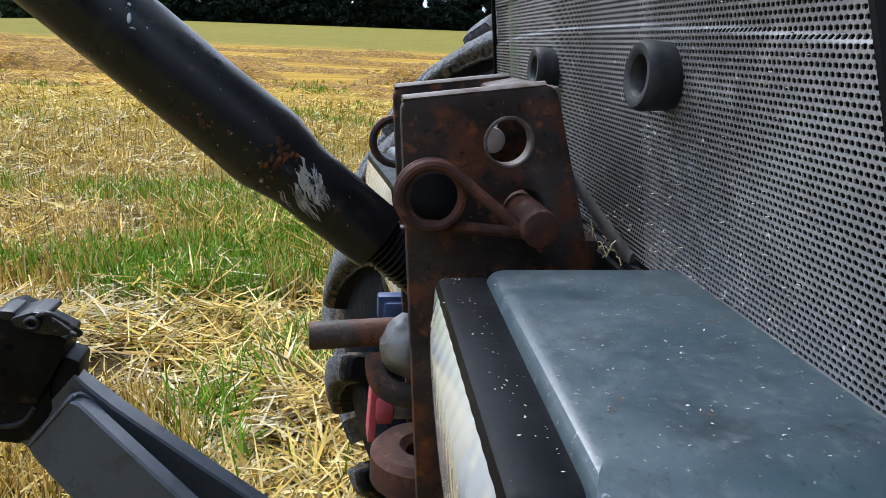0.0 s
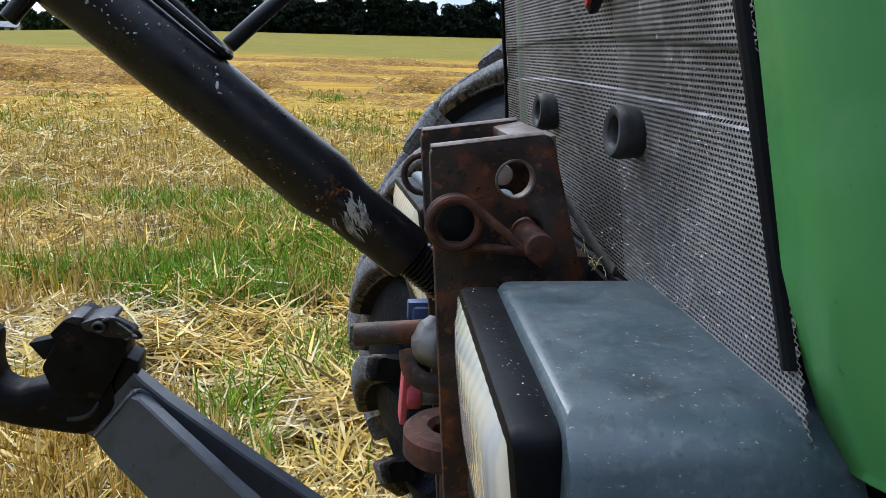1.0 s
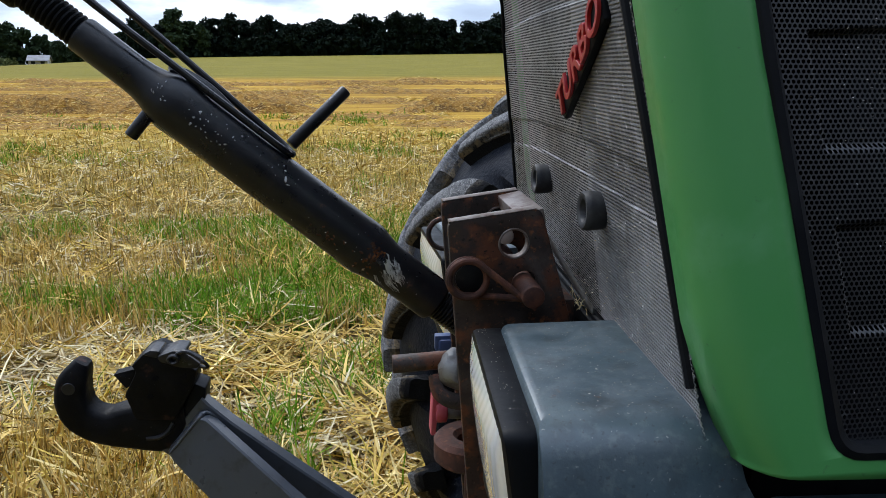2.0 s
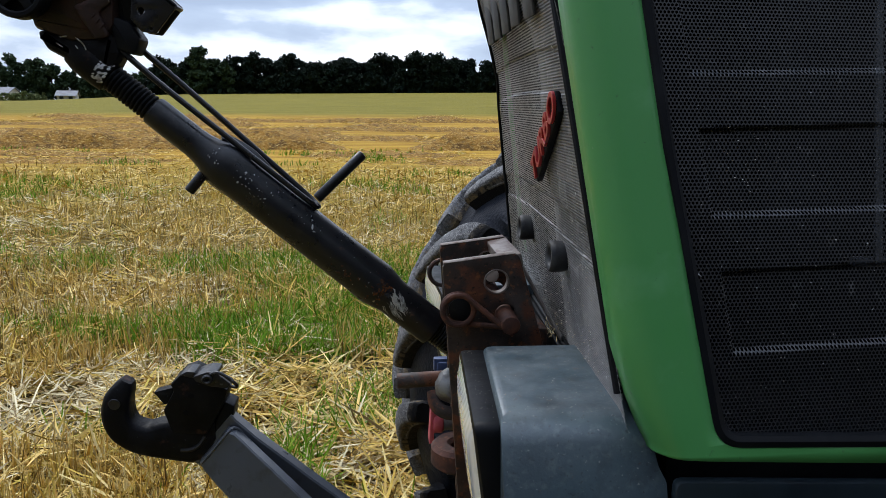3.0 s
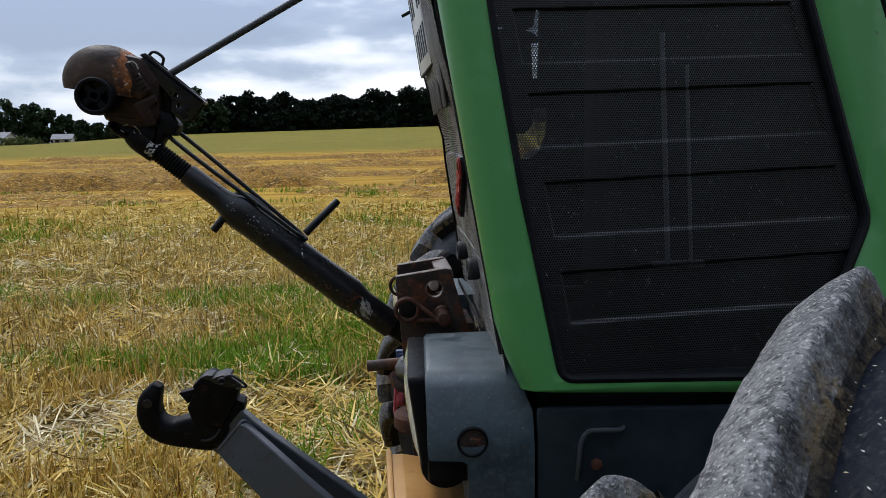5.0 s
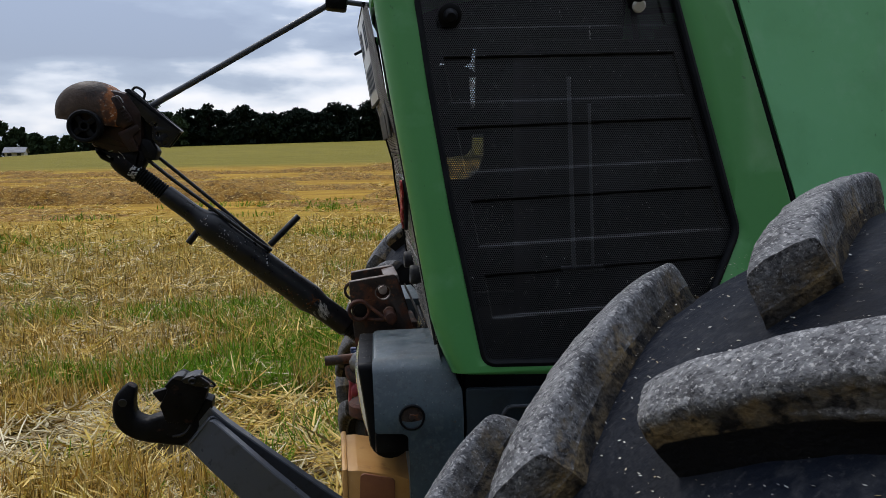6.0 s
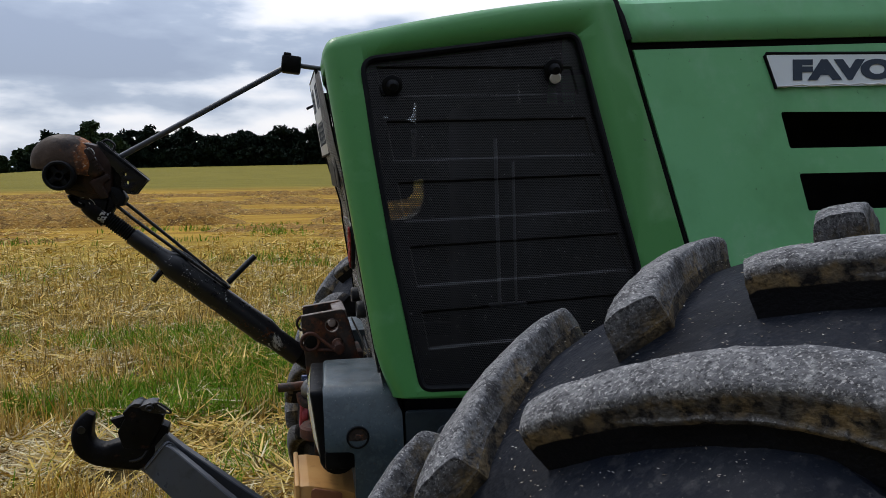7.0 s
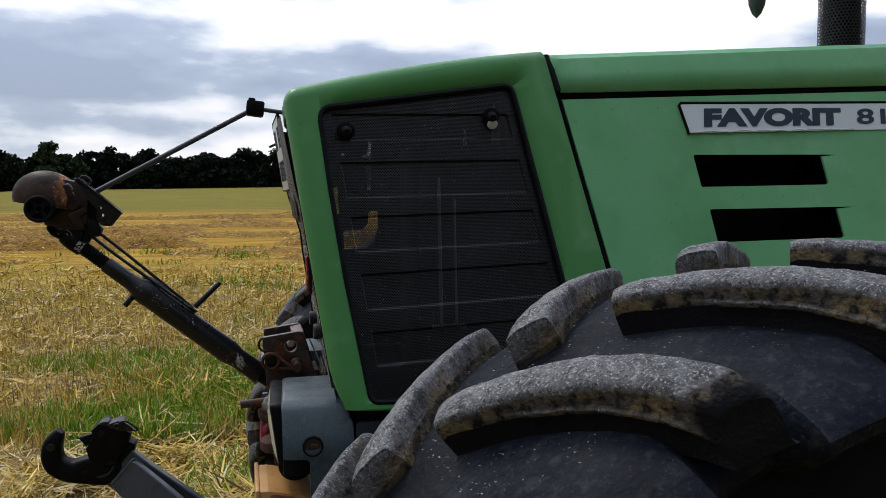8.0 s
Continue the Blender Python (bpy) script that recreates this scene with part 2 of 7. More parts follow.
rust_edge(M_DOME)
M_HOOK = material("black_cast_hook", (0.0030, 0.0030, 0.0034), 0.5, specular=0.10, layers=(
    ((0.008, 0.008, 0.0095), 20, 0.45, 0.65, 0.7), ((0.055, 0.026, 0.018), 26, 0.60, 0.70, 0.7), ((0.16, 0.16, 0.165), 150, 0.68, 0.74, 0.5)), bump=(140, 0.4, 0.002), rough_vary=0.15)
M_HOOK_WORN = material("worn_black_casting", (0.012, 0.012, 0.014), 0.4, specular=0.35, layers=(((0.004, 0.004, 0.005), 40, 0.45, 0.6, 0.8), ((0.12, 0.12, 0.125), 110, 0.62, 0.72, 0.6)), bump=(160, 0.3, 0.001), rough_vary=0.12)
M_ARM = material("grey_painted_steel", (0.042, 0.048, 0.058), 0.36, specular=0.55, layers=(
    ((0.045, 0.052, 0.064), 8, 0.4, 0.65, 0.7), ((0.016, 0.016, 0.018), 30, 0.55, 0.7, 0.7), ((0.35, 0.35, 0.35), 140, 0.72, 0.77, 0.6)), bump=(200, 0.15, 0.001), rough_vary=0.1)
M_STEEL = material("zinc_steel", (0.20, 0.20, 0.195), 0.45, 0.4, layers=(((0.09, 0.075, 0.065), 60, 0.45, 0.65, 0.8),), bump=(150, 0.3, 0.001))
M_RUBBER = material("tyre_rubber", (0.0052, 0.0076, 0.0138), 0.62, specular=0.08, layers=(
    ((0.016, 0.018, 0.023), 12, 0.42, 0.66, 0.8), ((0.040, 0.041, 0.045), 60, 0.54, 0.70, 0.6), ((0.055, 0.055, 0.056), 210, 0.57, 0.68, 0.5), ((0.003, 0.0035, 0.005), 5, 0.48, 0.64, 0.7), ((0.28, 0.27, 0.24), 190, 0.71, 0.75, 0.8)), bump=(120, 0.8, 0.003))
# Darker than the tread: the deep shade below the lugs is in this colour.
M_SIDEWALL = material("shaded_sidewall_rubber", (0.0032, 0.0034, 0.0040), 0.55, specular=0.06, layers=(
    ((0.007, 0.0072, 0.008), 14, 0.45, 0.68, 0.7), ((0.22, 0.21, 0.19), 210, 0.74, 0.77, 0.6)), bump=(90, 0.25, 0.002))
M_LUG = material("worn_tyre_lug", (0.1640, 0.1620, 0.1620), 0.8, specular=0.12, layers=(
    ((0.0900, 0.0910, 0.0960), 9, 0.38, 0.64, 0.85), ((0.1875, 0.1562, 0.1125), 24, 0.56, 0.72, 0.3), ((0.0450, 0.0450, 0.0488), 48, 0.50, 0.64, 0.8), ((0.3150, 0.3150, 0.3080), 110, 0.54, 0.68, 0.6),
    ((0.0150, 0.0150, 0.0175), 240, 0.53, 0.62, 0.65), ((0.5250, 0.5125, 0.4875), 380, 0.55, 0.64, 0.5), ((0.7750, 0.7750, 0.7500), 280, 0.69, 0.72, 0.8)), bump=(260, 0.9, 0.003))


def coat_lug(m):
    """Brown mud caught on the flanks of the lugs, and shade painted near-black towards their feet; "down" is the depth
    below the tread.
    """
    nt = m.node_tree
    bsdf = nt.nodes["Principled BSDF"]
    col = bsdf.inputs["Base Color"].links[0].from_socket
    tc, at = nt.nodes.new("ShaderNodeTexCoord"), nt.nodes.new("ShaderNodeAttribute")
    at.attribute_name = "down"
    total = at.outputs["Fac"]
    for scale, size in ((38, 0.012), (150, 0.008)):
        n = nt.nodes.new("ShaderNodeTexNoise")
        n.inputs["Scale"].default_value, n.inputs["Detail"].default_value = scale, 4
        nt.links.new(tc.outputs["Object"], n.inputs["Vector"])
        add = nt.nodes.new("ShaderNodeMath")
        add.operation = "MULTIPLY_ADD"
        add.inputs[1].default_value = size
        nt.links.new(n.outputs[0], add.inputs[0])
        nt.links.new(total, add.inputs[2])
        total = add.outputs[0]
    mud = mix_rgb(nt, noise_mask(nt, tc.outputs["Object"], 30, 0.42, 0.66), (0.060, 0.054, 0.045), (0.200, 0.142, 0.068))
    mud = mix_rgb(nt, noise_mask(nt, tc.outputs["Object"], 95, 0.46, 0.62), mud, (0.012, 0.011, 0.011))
    # mud first, then near-black that stands for the shade at the feet
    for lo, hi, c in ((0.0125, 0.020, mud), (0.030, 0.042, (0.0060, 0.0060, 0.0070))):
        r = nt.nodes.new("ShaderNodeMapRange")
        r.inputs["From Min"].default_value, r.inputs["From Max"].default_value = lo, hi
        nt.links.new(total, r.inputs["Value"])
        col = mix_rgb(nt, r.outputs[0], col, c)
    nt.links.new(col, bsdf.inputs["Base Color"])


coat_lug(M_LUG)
M_RUBBER_PLAIN = material("bumper_rubber", (0.020, 0.021, 0.023), 0.6, specular=0.3, layers=(((0.07, 0.07, 0.07), 45, 0.45, 0.7, 0.7),), bump=(200, 0.2, 0.001))
M_LENS = material("headlight_lens", (0.82, 0.84, 0.82), 0.15, layers=(((0.62, 0.61, 0.52), 30, 0.45, 0.7, 0.6),), transmission=0.35, coat=0.5)
M_CHROME = material("reflector", (0.8, 0.8, 0.8), 0.15, 1.0)
M_YELLOW = material("faded_yellow_plastic", (0.40, 0.19, 0.045), 0.5, layers=(((0.50, 0.28, 0.09), 9, 0.4, 0.65, 0.7), ((0.24, 0.10, 0.03), 30, 0.58, 0.72, 0.7)), bump=(120, 0.15, 0.001))
M_BROWN = material("brown_stained_plastic", (0.20, 0.07, 0.032), 0.55, layers=(((0.30, 0.13, 0.05), 12, 0.42, 0.65, 0.7),))
M_RED = material("faded_red_plastic", (0.42, 0.06, 0.085), 0.5, layers=(((0.5, 0.13, 0.15), 60, 0.45, 0.7, 0.6),))
M_BADGE = material("red_badge", (0.36, 0.02, 0.024), 0.45, layers=(((0.20, 0.016, 0.016), 80, 0.5, 0.7, 0.7),))
M_WHITE = material("white_plate", (0.62, 0.63, 0.62), 0.4, layers=(((0.42, 0.42, 0.40), 20, 0.5, 0.75, 0.6),))
M_DECAL = material("silver_decal", (0.62, 0.68, 0.70), 0.4, layers=(((0.50, 0.55, 0.57), 12, 0.45, 0.7, 0.6),))
M_INK = material("dark_ink", (0.020, 0.034, 0.056), 0.5, specular=0.25, layers=(((0.032, 0.044, 0.062), 50, 0.5, 0.7, 0.5),))
M_BLUE = material("blue_plastic", (0.025, 0.05, 0.14), 0.5, layers=(((0.05, 0.08, 0.16), 80, 0.5, 0.7, 0.5),))
M_EXHAUST = material("perforated_guard", (0.02, 0.02, 0.021), 0.5, 0.6, layers=(((0.06, 0.06, 0.06), 60, 0.5, 0.7, 0.5),))
M_STRAW = material("straw", (0.55, 0.340, 0.090), 0.7, specular=0.06, random_to=((0.72, 0.515, 0.170), (0.33, 0.205, 0.041), (0.82, 0.66, 0.285), (0.11, 0.070, 0.022), (0.47, 0.360, 0.072), (0.62, 0.415, 0.087), (0.16, 0.120, 0.046)))
M_STRAW_PALE = material("pale_straw", (0.58, 0.48, 0.25), 0.7, specular=0.25, random_to=((0.70, 0.61, 0.38), (0.38, 0.28, 0.12), (0.22, 0.16, 0.08)))
M_GRASS = material("grass_blades", (0.115, 0.262, 0.011), 0.65, specular=0.06, random_to=((0.180, 0.325, 0.020), (0.060, 0.150, 0.009), (0.260, 0.325, 0.040)))
M_WINDROW = material("cut_straw_swath", (0.23, 0.118, 0.019), 0.9, specular=0.1, layers=(((0.085, 0.044, 0.012), 4, 0.46, 0.60, 0.9), ((0.52, 0.350, 0.115), 16, 0.5, 0.66, 0.7)), bump=(9, 1.0, 0.1))
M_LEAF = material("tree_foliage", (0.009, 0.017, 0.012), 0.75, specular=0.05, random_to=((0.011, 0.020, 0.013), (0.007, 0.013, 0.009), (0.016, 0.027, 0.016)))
M_LEAF_TREE = material("tree_leaves", (0.026, 0.046, 0.022), 0.75, specular=0.1, random_to=((0.036, 0.060, 0.028), (0.018, 0.034, 0.018), (0.048, 0.074, 0.032)))
M_SHRUB = material("shrub_leaves", (0.085, 0.110, 0.038), 0.75, specular=0.1, random_to=((0.13, 0.155, 0.055), (0.055, 0.080, 0.030), (0.20, 0.21, 0.09)))
M_BARK = material("bark", (0.03, 0.024, 0.02), 0.9, specular=0.1, layers=(((0.06, 0.05, 0.04), 3, 0.45, 0.6, 0.7),))
M_WALL = material("white_render", (0.62, 0.61, 0.58), 0.8, layers=(((0.5, 0.48, 0.45), 0.8, 0.45, 0.7, 0.5),))
M_ROOF = material("grey_roof", (0.17, 0.18, 0.20), 0.7, layers=(((0.10, 0.10, 0.11), 1.2, 0.45, 0.65, 0.6),))
M_PANE = material("dark_window_pane", (0.03, 0.035, 0.04), 0.1)
M_CHAFF = material("chaff", (0.42, 0.37, 0.28), 0.8, specular=0.2, random_to=((0.55, 0.52, 0.46), (0.34, 0.26, 0.15)))


def ground_material():
    """Stubble: golden near by with green regrowth, browner strips further out, and a yellow-green far strip."""
    m = material("stubble_ground", (0.070, 0.050, 0.019), 0.95, specular=0.1, layers=(
        ((0.16, 0.120, 0.040), 0.35, 0.38, 0.62, 0.8), ((0.13, 0.125, 0.035), 0.8, 0.50, 0.66, 0.6), ((0.060, 0.043, 0.018), 7, 0.50, 0.62, 0.8),
        ((0.36, 0.265, 0.11), 26, 0.52, 0.66, 0.7), ((0.07, 0.045, 0.02), 45, 0.55, 0.68, 0.7)), bump=(22, 1.0, 0.05))
    nt = m.node_tree
    bsdf = nt.nodes["Principled BSDF"]
    col = bsdf.inputs["Base Color"].links[0].from_socket
    tc = nt.nodes.new("ShaderNodeTexCoord")
    sep = nt.nodes.new("ShaderNodeSeparateXYZ")
    nt.links.new(tc.outputs["Object"], sep.inputs[0])
    wob = nt.nodes.new("ShaderNodeTexNoise")
    wob.inputs["Scale"].default_value, wob.inputs["Detail"].default_value = 0.06, 5
    nt.links.new(tc.outputs["Object"], wob.inputs["Vector"])
    add = nt.nodes.new("ShaderNodeMath")
    add.operation = "MULTIPLY_ADD"
    add.inputs[1].default_value = 10.0
    nt.links.new(wob.outputs[0], add.inputs[0])
    nt.links.new(sep.outputs["Y"], add.inputs[2])

    def zone(col, lo, hi, c, amount):
        r = nt.nodes.new("ShaderNodeMapRange")
        r.inputs["From Min"].default_value, r.inputs["From Max"].default_value = lo, hi
        r.inputs["To Max"].default_value = amount
        nt.links.new(add.outputs[0], r.inputs["Value"])
        return mix_rgb(nt, r.outputs[0], col, c)
    mp = nt.nodes.new("ShaderNodeMapping")
    mp.inputs["Scale"].default_value = (0.25, 1.6, 1)
    nt.links.new(tc.outputs["Object"], mp.inputs[0])
    streak = noise_mask(nt, mp.outputs[0], 0.9, 0.42, 0.62)
    rows = mix_rgb(nt, streak, (0.25, 0.180, 0.026), (0.43, 0.318, 0.052))
    green = noise_mask(nt, mp.outputs[0], 1.7, 0.50, 0.66)
    half = nt.nodes.new("ShaderNodeMath")
    half.operation = "MULTIPLY"
    half.inputs[1].default_value = 0.55
    nt.links.new(green, half.inputs[0])
    rows = mix_rgb(nt, half.outputs[0], rows, (0.17, 0.200, 0.035))
    col = zone(col, 10, 17, rows, 0.82)
    brown = mix_rgb(nt, streak, (0.27, 0.138, 0.015), (0.45, 0.260, 0.032))
    r = nt.nodes.new("ShaderNodeMapRange")
    r.inputs["From Min"].default_value, r.inputs["From Max"].default_value = 16, 26
    r.inputs["To Max"].default_value = 0.8
    nt.links.new(add.outputs[0], r.inputs["Value"])
    col = mix_rgb(nt, r.outputs[0], col, brown)
    far = mix_rgb(nt, streak, (0.138, 0.126, 0.018), (0.185, 0.158, 0.024))
    col = zone(col, 55, 64, far, 0.92)
    nt.links.new(col, bsdf.inputs["Base Color"])
    return m


M_SOIL = ground_material()


# ---------------------------------------------------------------- mesh helpers
def finish(name, bm, mat, parent=None, label="", angle=35, mats=None, recalc=True):
    if recalc:
        bmesh.ops.recalc_face_normals(bm, faces=bm.faces)
    me = bpy.data.meshes.new(name)
    bm.to_mesh(me)
    bm.free()
    for m in mats or (mat,):
        me.materials.append(m)
    me.shade_smooth()
    me.set_sharp_from_angle(angle=radians(angle))
    ob = new(name, me)
    if parent is not None:
        root = parent
        while root.parent:
            root = root.parent
        ob.parent = parent
        ob.matrix_parent_inverse = parent_matrix(parent).inverted()
    if label:
        ob["label"] = label
    return ob


def parent_matrix(ob):
    m = ob.matrix_basis.copy()
    while ob.parent:
        m = ob.parent.matrix_basis @ ob.matrix_parent_inverse @ m
        ob = ob.parent
    return m


part = finish


def thing(name, at, label, category, group="", kind=""):
    ob = new(name)
    ob.location = at
    ob.empty_display_size = 0.1
    return tagged(ob, label, category, group, kind)


def B():
    return bmesh.new()


def axis_matrix(p0, p1):
    d = Vector(p1) - Vector(p0)
    return Matrix.Translation(p0) @ d.to_track_quat("Z", "Y").to_matrix().to_4x4(), d.length


def add_lathe(bm, profile, m, segs=24, cap=True):
    """profile: (radius, height) along local z of m."""
    rings = []
    for r, h in profile:
        rings.append([bm.verts.new(m @ Vector((r * math.cos(a), r * math.sin(a), h))) for a in (2 * math.pi * i / segs for i in range(segs))])
    for a, b in zip(rings, rings[1:]):
        for i in range(segs):
            bm.faces.new((a[i], a[(i + 1) % segs], b[(i + 1) % segs], b[i]))
    if cap:
        bm.faces.new(rings[0][::-1])
        bm.faces.new(rings[-1])


def add_cyl(bm, p0, p1, r, r1=None, segs=24, bevel=0.0):
    m, n = axis_matrix(p0, p1)
    r1 = r if r1 is None else r1
    b = min(bevel, n / 3, r * 0.6, r1 * 0.6)
    prof = [(r, 0), (r1, n)] if not b else [(r - b, 0), (r - b * 0.3, b * 0.3), (r, b), (r1, n - b), (r1 - b * 0.3, n - b * 0.3), (r1 - b, n)]
    add_lathe(bm, prof, m, segs)


def add_ring(bm, p0, p1, ro, ri, segs=32, bevel=0.002):
    m, n = axis_matrix(p0, p1)
    b = bevel
    add_lathe(bm, [(ri, b), (ri + b, 0), (ro - b, 0), (ro, b), (ro, n - b), (ro - b, n), (ri + b, n), (ri, n - b), (ri, b)], m, segs, cap=False)


def smooth_path(pts, n=6, closed=False):
    """Catmull-Rom through the points."""
    p = [Vector(q) for q in pts]
    k = len(p)
    out = []
    for i in range(k if closed else k - 1):
        g = (lambda j: p[j % k]) if closed else (lambda j: p[min(max(j, 0), k - 1)])
        a, b, c, d = g(i - 1), g(i), g(i + 1), g(i + 2)
        for s in range(n):
            t = s / n
            out.append(0.5 * ((2 * b) + (c - a) * t + (2 * a - 5 * b + 4 * c - d) * t * t + (3 * b - a - 3 * c + d) * t ** 3))
    if not closed:
        out.append(p[-1])
    return out


def add_sweep(bm, pts, radius, segs=10, closed=False, flat=1.0, up=None):
    """A round bar along the points; radius a number or one for each point; flat squeezes it along up."""
    p = [Vector(q) for q in pts]
    k = len(p)
    rad = radius if isinstance(radius, (list, tuple)) else [radius] * k
    rings = []
    ref = Vector(up) if up else None
    for i in range(k):
        d = (p[(i + 1) % k] - p[i - 1]) if closed else (p[min(i + 1, k - 1)] - p[max(i - 1, 0)])
        d.normalize()
        if ref is None:
            ref = d.orthogonal()
        u = (ref - d * ref.dot(d)).normalized()
        if not up:
            ref = u
        v = d.cross(u)
        rings.append([bm.verts.new(p[i] + rad[i] * (flat * math.cos(a) * u + math.sin(a) * v)) for a in (2 * math.pi * j / segs for j in range(segs))])
    for i in range(k if closed else k - 1):
        a, b = rings[i], rings[(i + 1) % k]
        for j in range(segs):
            bm.faces.new((a[j], a[(j + 1) % segs], b[(j + 1) % segs], b[j]))
    if not closed:
        bm.faces.new(rings[0][::-1])
        bm.faces.new(rings[-1])


def add_box(bm, lo, hi, bevel=0.003, m=None, segs=2):
    lo, hi = Vector(lo), Vector(hi)
    t = Matrix.Translation((lo + hi) / 2) @ Matrix.Diagonal((*(hi - lo), 1))
    vs = bmesh.ops.create_cube(bm, size=1.0, matrix=t)["verts"]
    if bevel:
        es = list({e for v in vs for e in v.link_edges})
        vs = bmesh.ops.bevel(bm, geom=es, offset=bevel, segments=segs, profile=0.5, affect="EDGES")["verts"]
        vs = list({v for v in vs})
    if m is not None:
        done = {v for f in bm.faces for v in f.verts if v in set(vs)} | set(vs)
        bmesh.ops.transform(bm, matrix=m, verts=list(done))


def rounded(poly, r, n=5):
    """The polygon with its corners rounded; r a number or one for each corner."""
    out = []
    k = len(poly)
    for i in range(k):
        p, a, b = Vector(poly[i]), Vector(poly[i - 1]), Vector(poly[(i + 1) % k])
        rr = r[i] if isinstance(r, (list, tuple)) else r
        u, v = (a - p), (b - p)
        lim = 0.45 * min(u.length, v.length)
        u.normalize(), v.normalize()
        half = max(0.05, u.angle(v) / 2)
        cut = min(lim, rr / math.tan(half))
        if rr <= 0 or cut < 1e-5:
            out.append(tuple(p))
            continue
        p0, p1 = p + u * cut, p + v * cut
        for s in range(n + 1):
            t = s / n
            out.append(tuple((1 - t) ** 2 * p0 + 2 * t * (1 - t) * p + t * t * p1))
    return out


def circle2(cx, cy, r, n=28):
    return [(cx + r * math.cos(2 * math.pi * i / n), cy + r * math.sin(2 * math.pi * i / n)) for i in range(n)]


def fill2(bm, outline, holes=()):
    """A flat sheet in the xy plane with holes."""
    edges = []
    for loop in (outline, *holes):
        vs = [bm.verts.new((x, y, 0)) for x, y in loop]
        edges += [bm.edges.new((vs[i], vs[(i + 1) % len(vs)])) for i in range(len(vs))]
    bmesh.ops.triangle_fill(bm, use_beauty=True, use_dissolve=False, edges=edges, normal=(0, 0, 1))


def add_plate(bm, outline, thickness, m, holes=(), bevel=0.0015):
    """A plate cut to the outline in local xy, from local z 0 to thickness, placed by m."""
    t = B()
    fill2(t, outline, holes)
    bmesh.ops.dissolve_limit(t, angle_limit=0.01, verts=t.verts, edges=t.edges)
    r = bmesh.ops.extrude_face_region(t, geom=list(t.faces))
    bmesh.ops.translate(t, vec=(0, 0, thickness), verts=[v for v in r["geom"] if isinstance(v, bmesh.types.BMVert)])
    bmesh.ops.recalc_face_normals(t, faces=t.faces)
    if bevel:
        es = [e for e in t.edges if len(e.link_faces) == 2 and e.calc_face_angle(0) > 1.2 and abs(e.verts[0].co.z - e.verts[1].co.z) < 1e-6]
        bmesh.ops.bevel(t, geom=es, offset=bevel, segments=2, profile=0.5, affect="EDGES")
    bmesh.ops.transform(t, matrix=m, verts=t.verts)
    me = bpy.data.meshes.new("tmp")
    t.to_mesh(me)
    t.free()
    bm.from_mesh(me)
    bpy.data.meshes.remove(me)


def xz_plane(y):
    """Local x to world x, local y to world z, local z to world y (from y on)."""
    return Matrix(((1, 0, 0, 0), (0, 0, 1, y), (0, 1, 0, 0), (0, 0, 0, 1)))


def bulk(name, verts, faces, mat, parent=None, label="", smooth=False):
    """A large mesh from arrays; all faces have the same number of corners."""
    verts, faces = np.asarray(verts, np.float32), np.asarray(faces, np.int32)
    k = faces.shape[1]
    me = bpy.data.meshes.new(name)
    me.vertices.add(len(verts))
    me.vertices.foreach_set("co", verts.ravel())
    me.loops.add(faces.size)
    me.loops.foreach_set("vertex_index", faces.ravel())
    me.polygons.add(len(faces))
    me.polygons.foreach_set("loop_start", np.arange(0, faces.size, k, dtype=np.int32))
    me.update(calc_edges=True)
    me.materials.append(mat)
    if smooth:
        me.shade_smooth()
    ob = new(name, me)
    if parent is not None:
        ob.parent = parent
        ob.matrix_parent_inverse = parent_matrix(parent).inverted()
    if label:
        ob["label"] = label
    return ob


# ---------------------------------------------------------------- ground
def ground_z(x, y):
    """The field: level near by, rising gently to the wood."""
    u = np.clip((np.asarray(y, float) - 26.0) / 124.0, 0, 3)
    x = np.asarray(x, float)
    dip = np.clip((-36.0 - x) / 25.0, 0, 1)
    side = np.clip(0.96 + x / 270.0 - 0.25 * dip * dip * (3 - 2 * dip), 0.20, 1.15)
    return 3.95 * side * np.minimum(u, 1.0) ** 1.15 + 1.2 * np.clip(u - 1.0, 0, 2)


def build_ground():
    xs = np.concatenate([np.linspace(-3500, -160, 12)[:-1], np.linspace(-160, 160, 65), np.linspace(160, 3500, 12)[1:]])
    ys = np.concatenate([np.linspace(-3500, -40, 10)[:-1], np.linspace(-40, 200, 121), np.linspace(200, 4000, 12)[1:]])
    X, Y = np.meshgrid(xs, ys)
    Z = ground_z(X, Y)
    v = np.stack([X.ravel(), Y.ravel(), Z.ravel()], 1)
    nx = len(xs)
    i = np.arange((len(ys) - 1) * nx).reshape(len(ys) - 1, nx)[:, :-1].ravel()
    f = np.stack([i, i + 1, i + 1 + nx, i + nx], 1)
    ob = bulk("ground", v, f, M_SOIL, smooth=True)
    return tagged(ob, "harvested stubble field of yellow straw and green regrowth", "field", kind="structure")


ground = build_ground()

# ---------------------------------------------------------------- tractor
YC = 0.525                      # the tractor's middle line; its front looks along -x
RC, RT = 0.030, 0.032            # radii of the front corner and the top edge

tractor = thing("tractor", (0.9, YC, 0.0), "old green farm tractor with black mesh grilles and grey lamp covers", "tractor")


SKEW = 0.06                     # the sides draw in slightly towards the rear
SWEEP = 0.042                   # the front draws back slightly towards its far side


def xf(z):
    return 0.201 - 0.149 * (z - 1.189)


def ys(z, x=0.25):
    return 0.144 + 0.235 * (z - 1.189) + SKEW * (x - 0.25)


def xg(z, y):
    """The front grille: sheared plane."""
    return xf(z) + 0.005 + SWEEP * (y - 0.2)


def slope():
    return math.atan(0.235)


def z_edge(x):
    d = x - 0.126
    return 1.797 + 0.27 * d - 0.12 * d * d


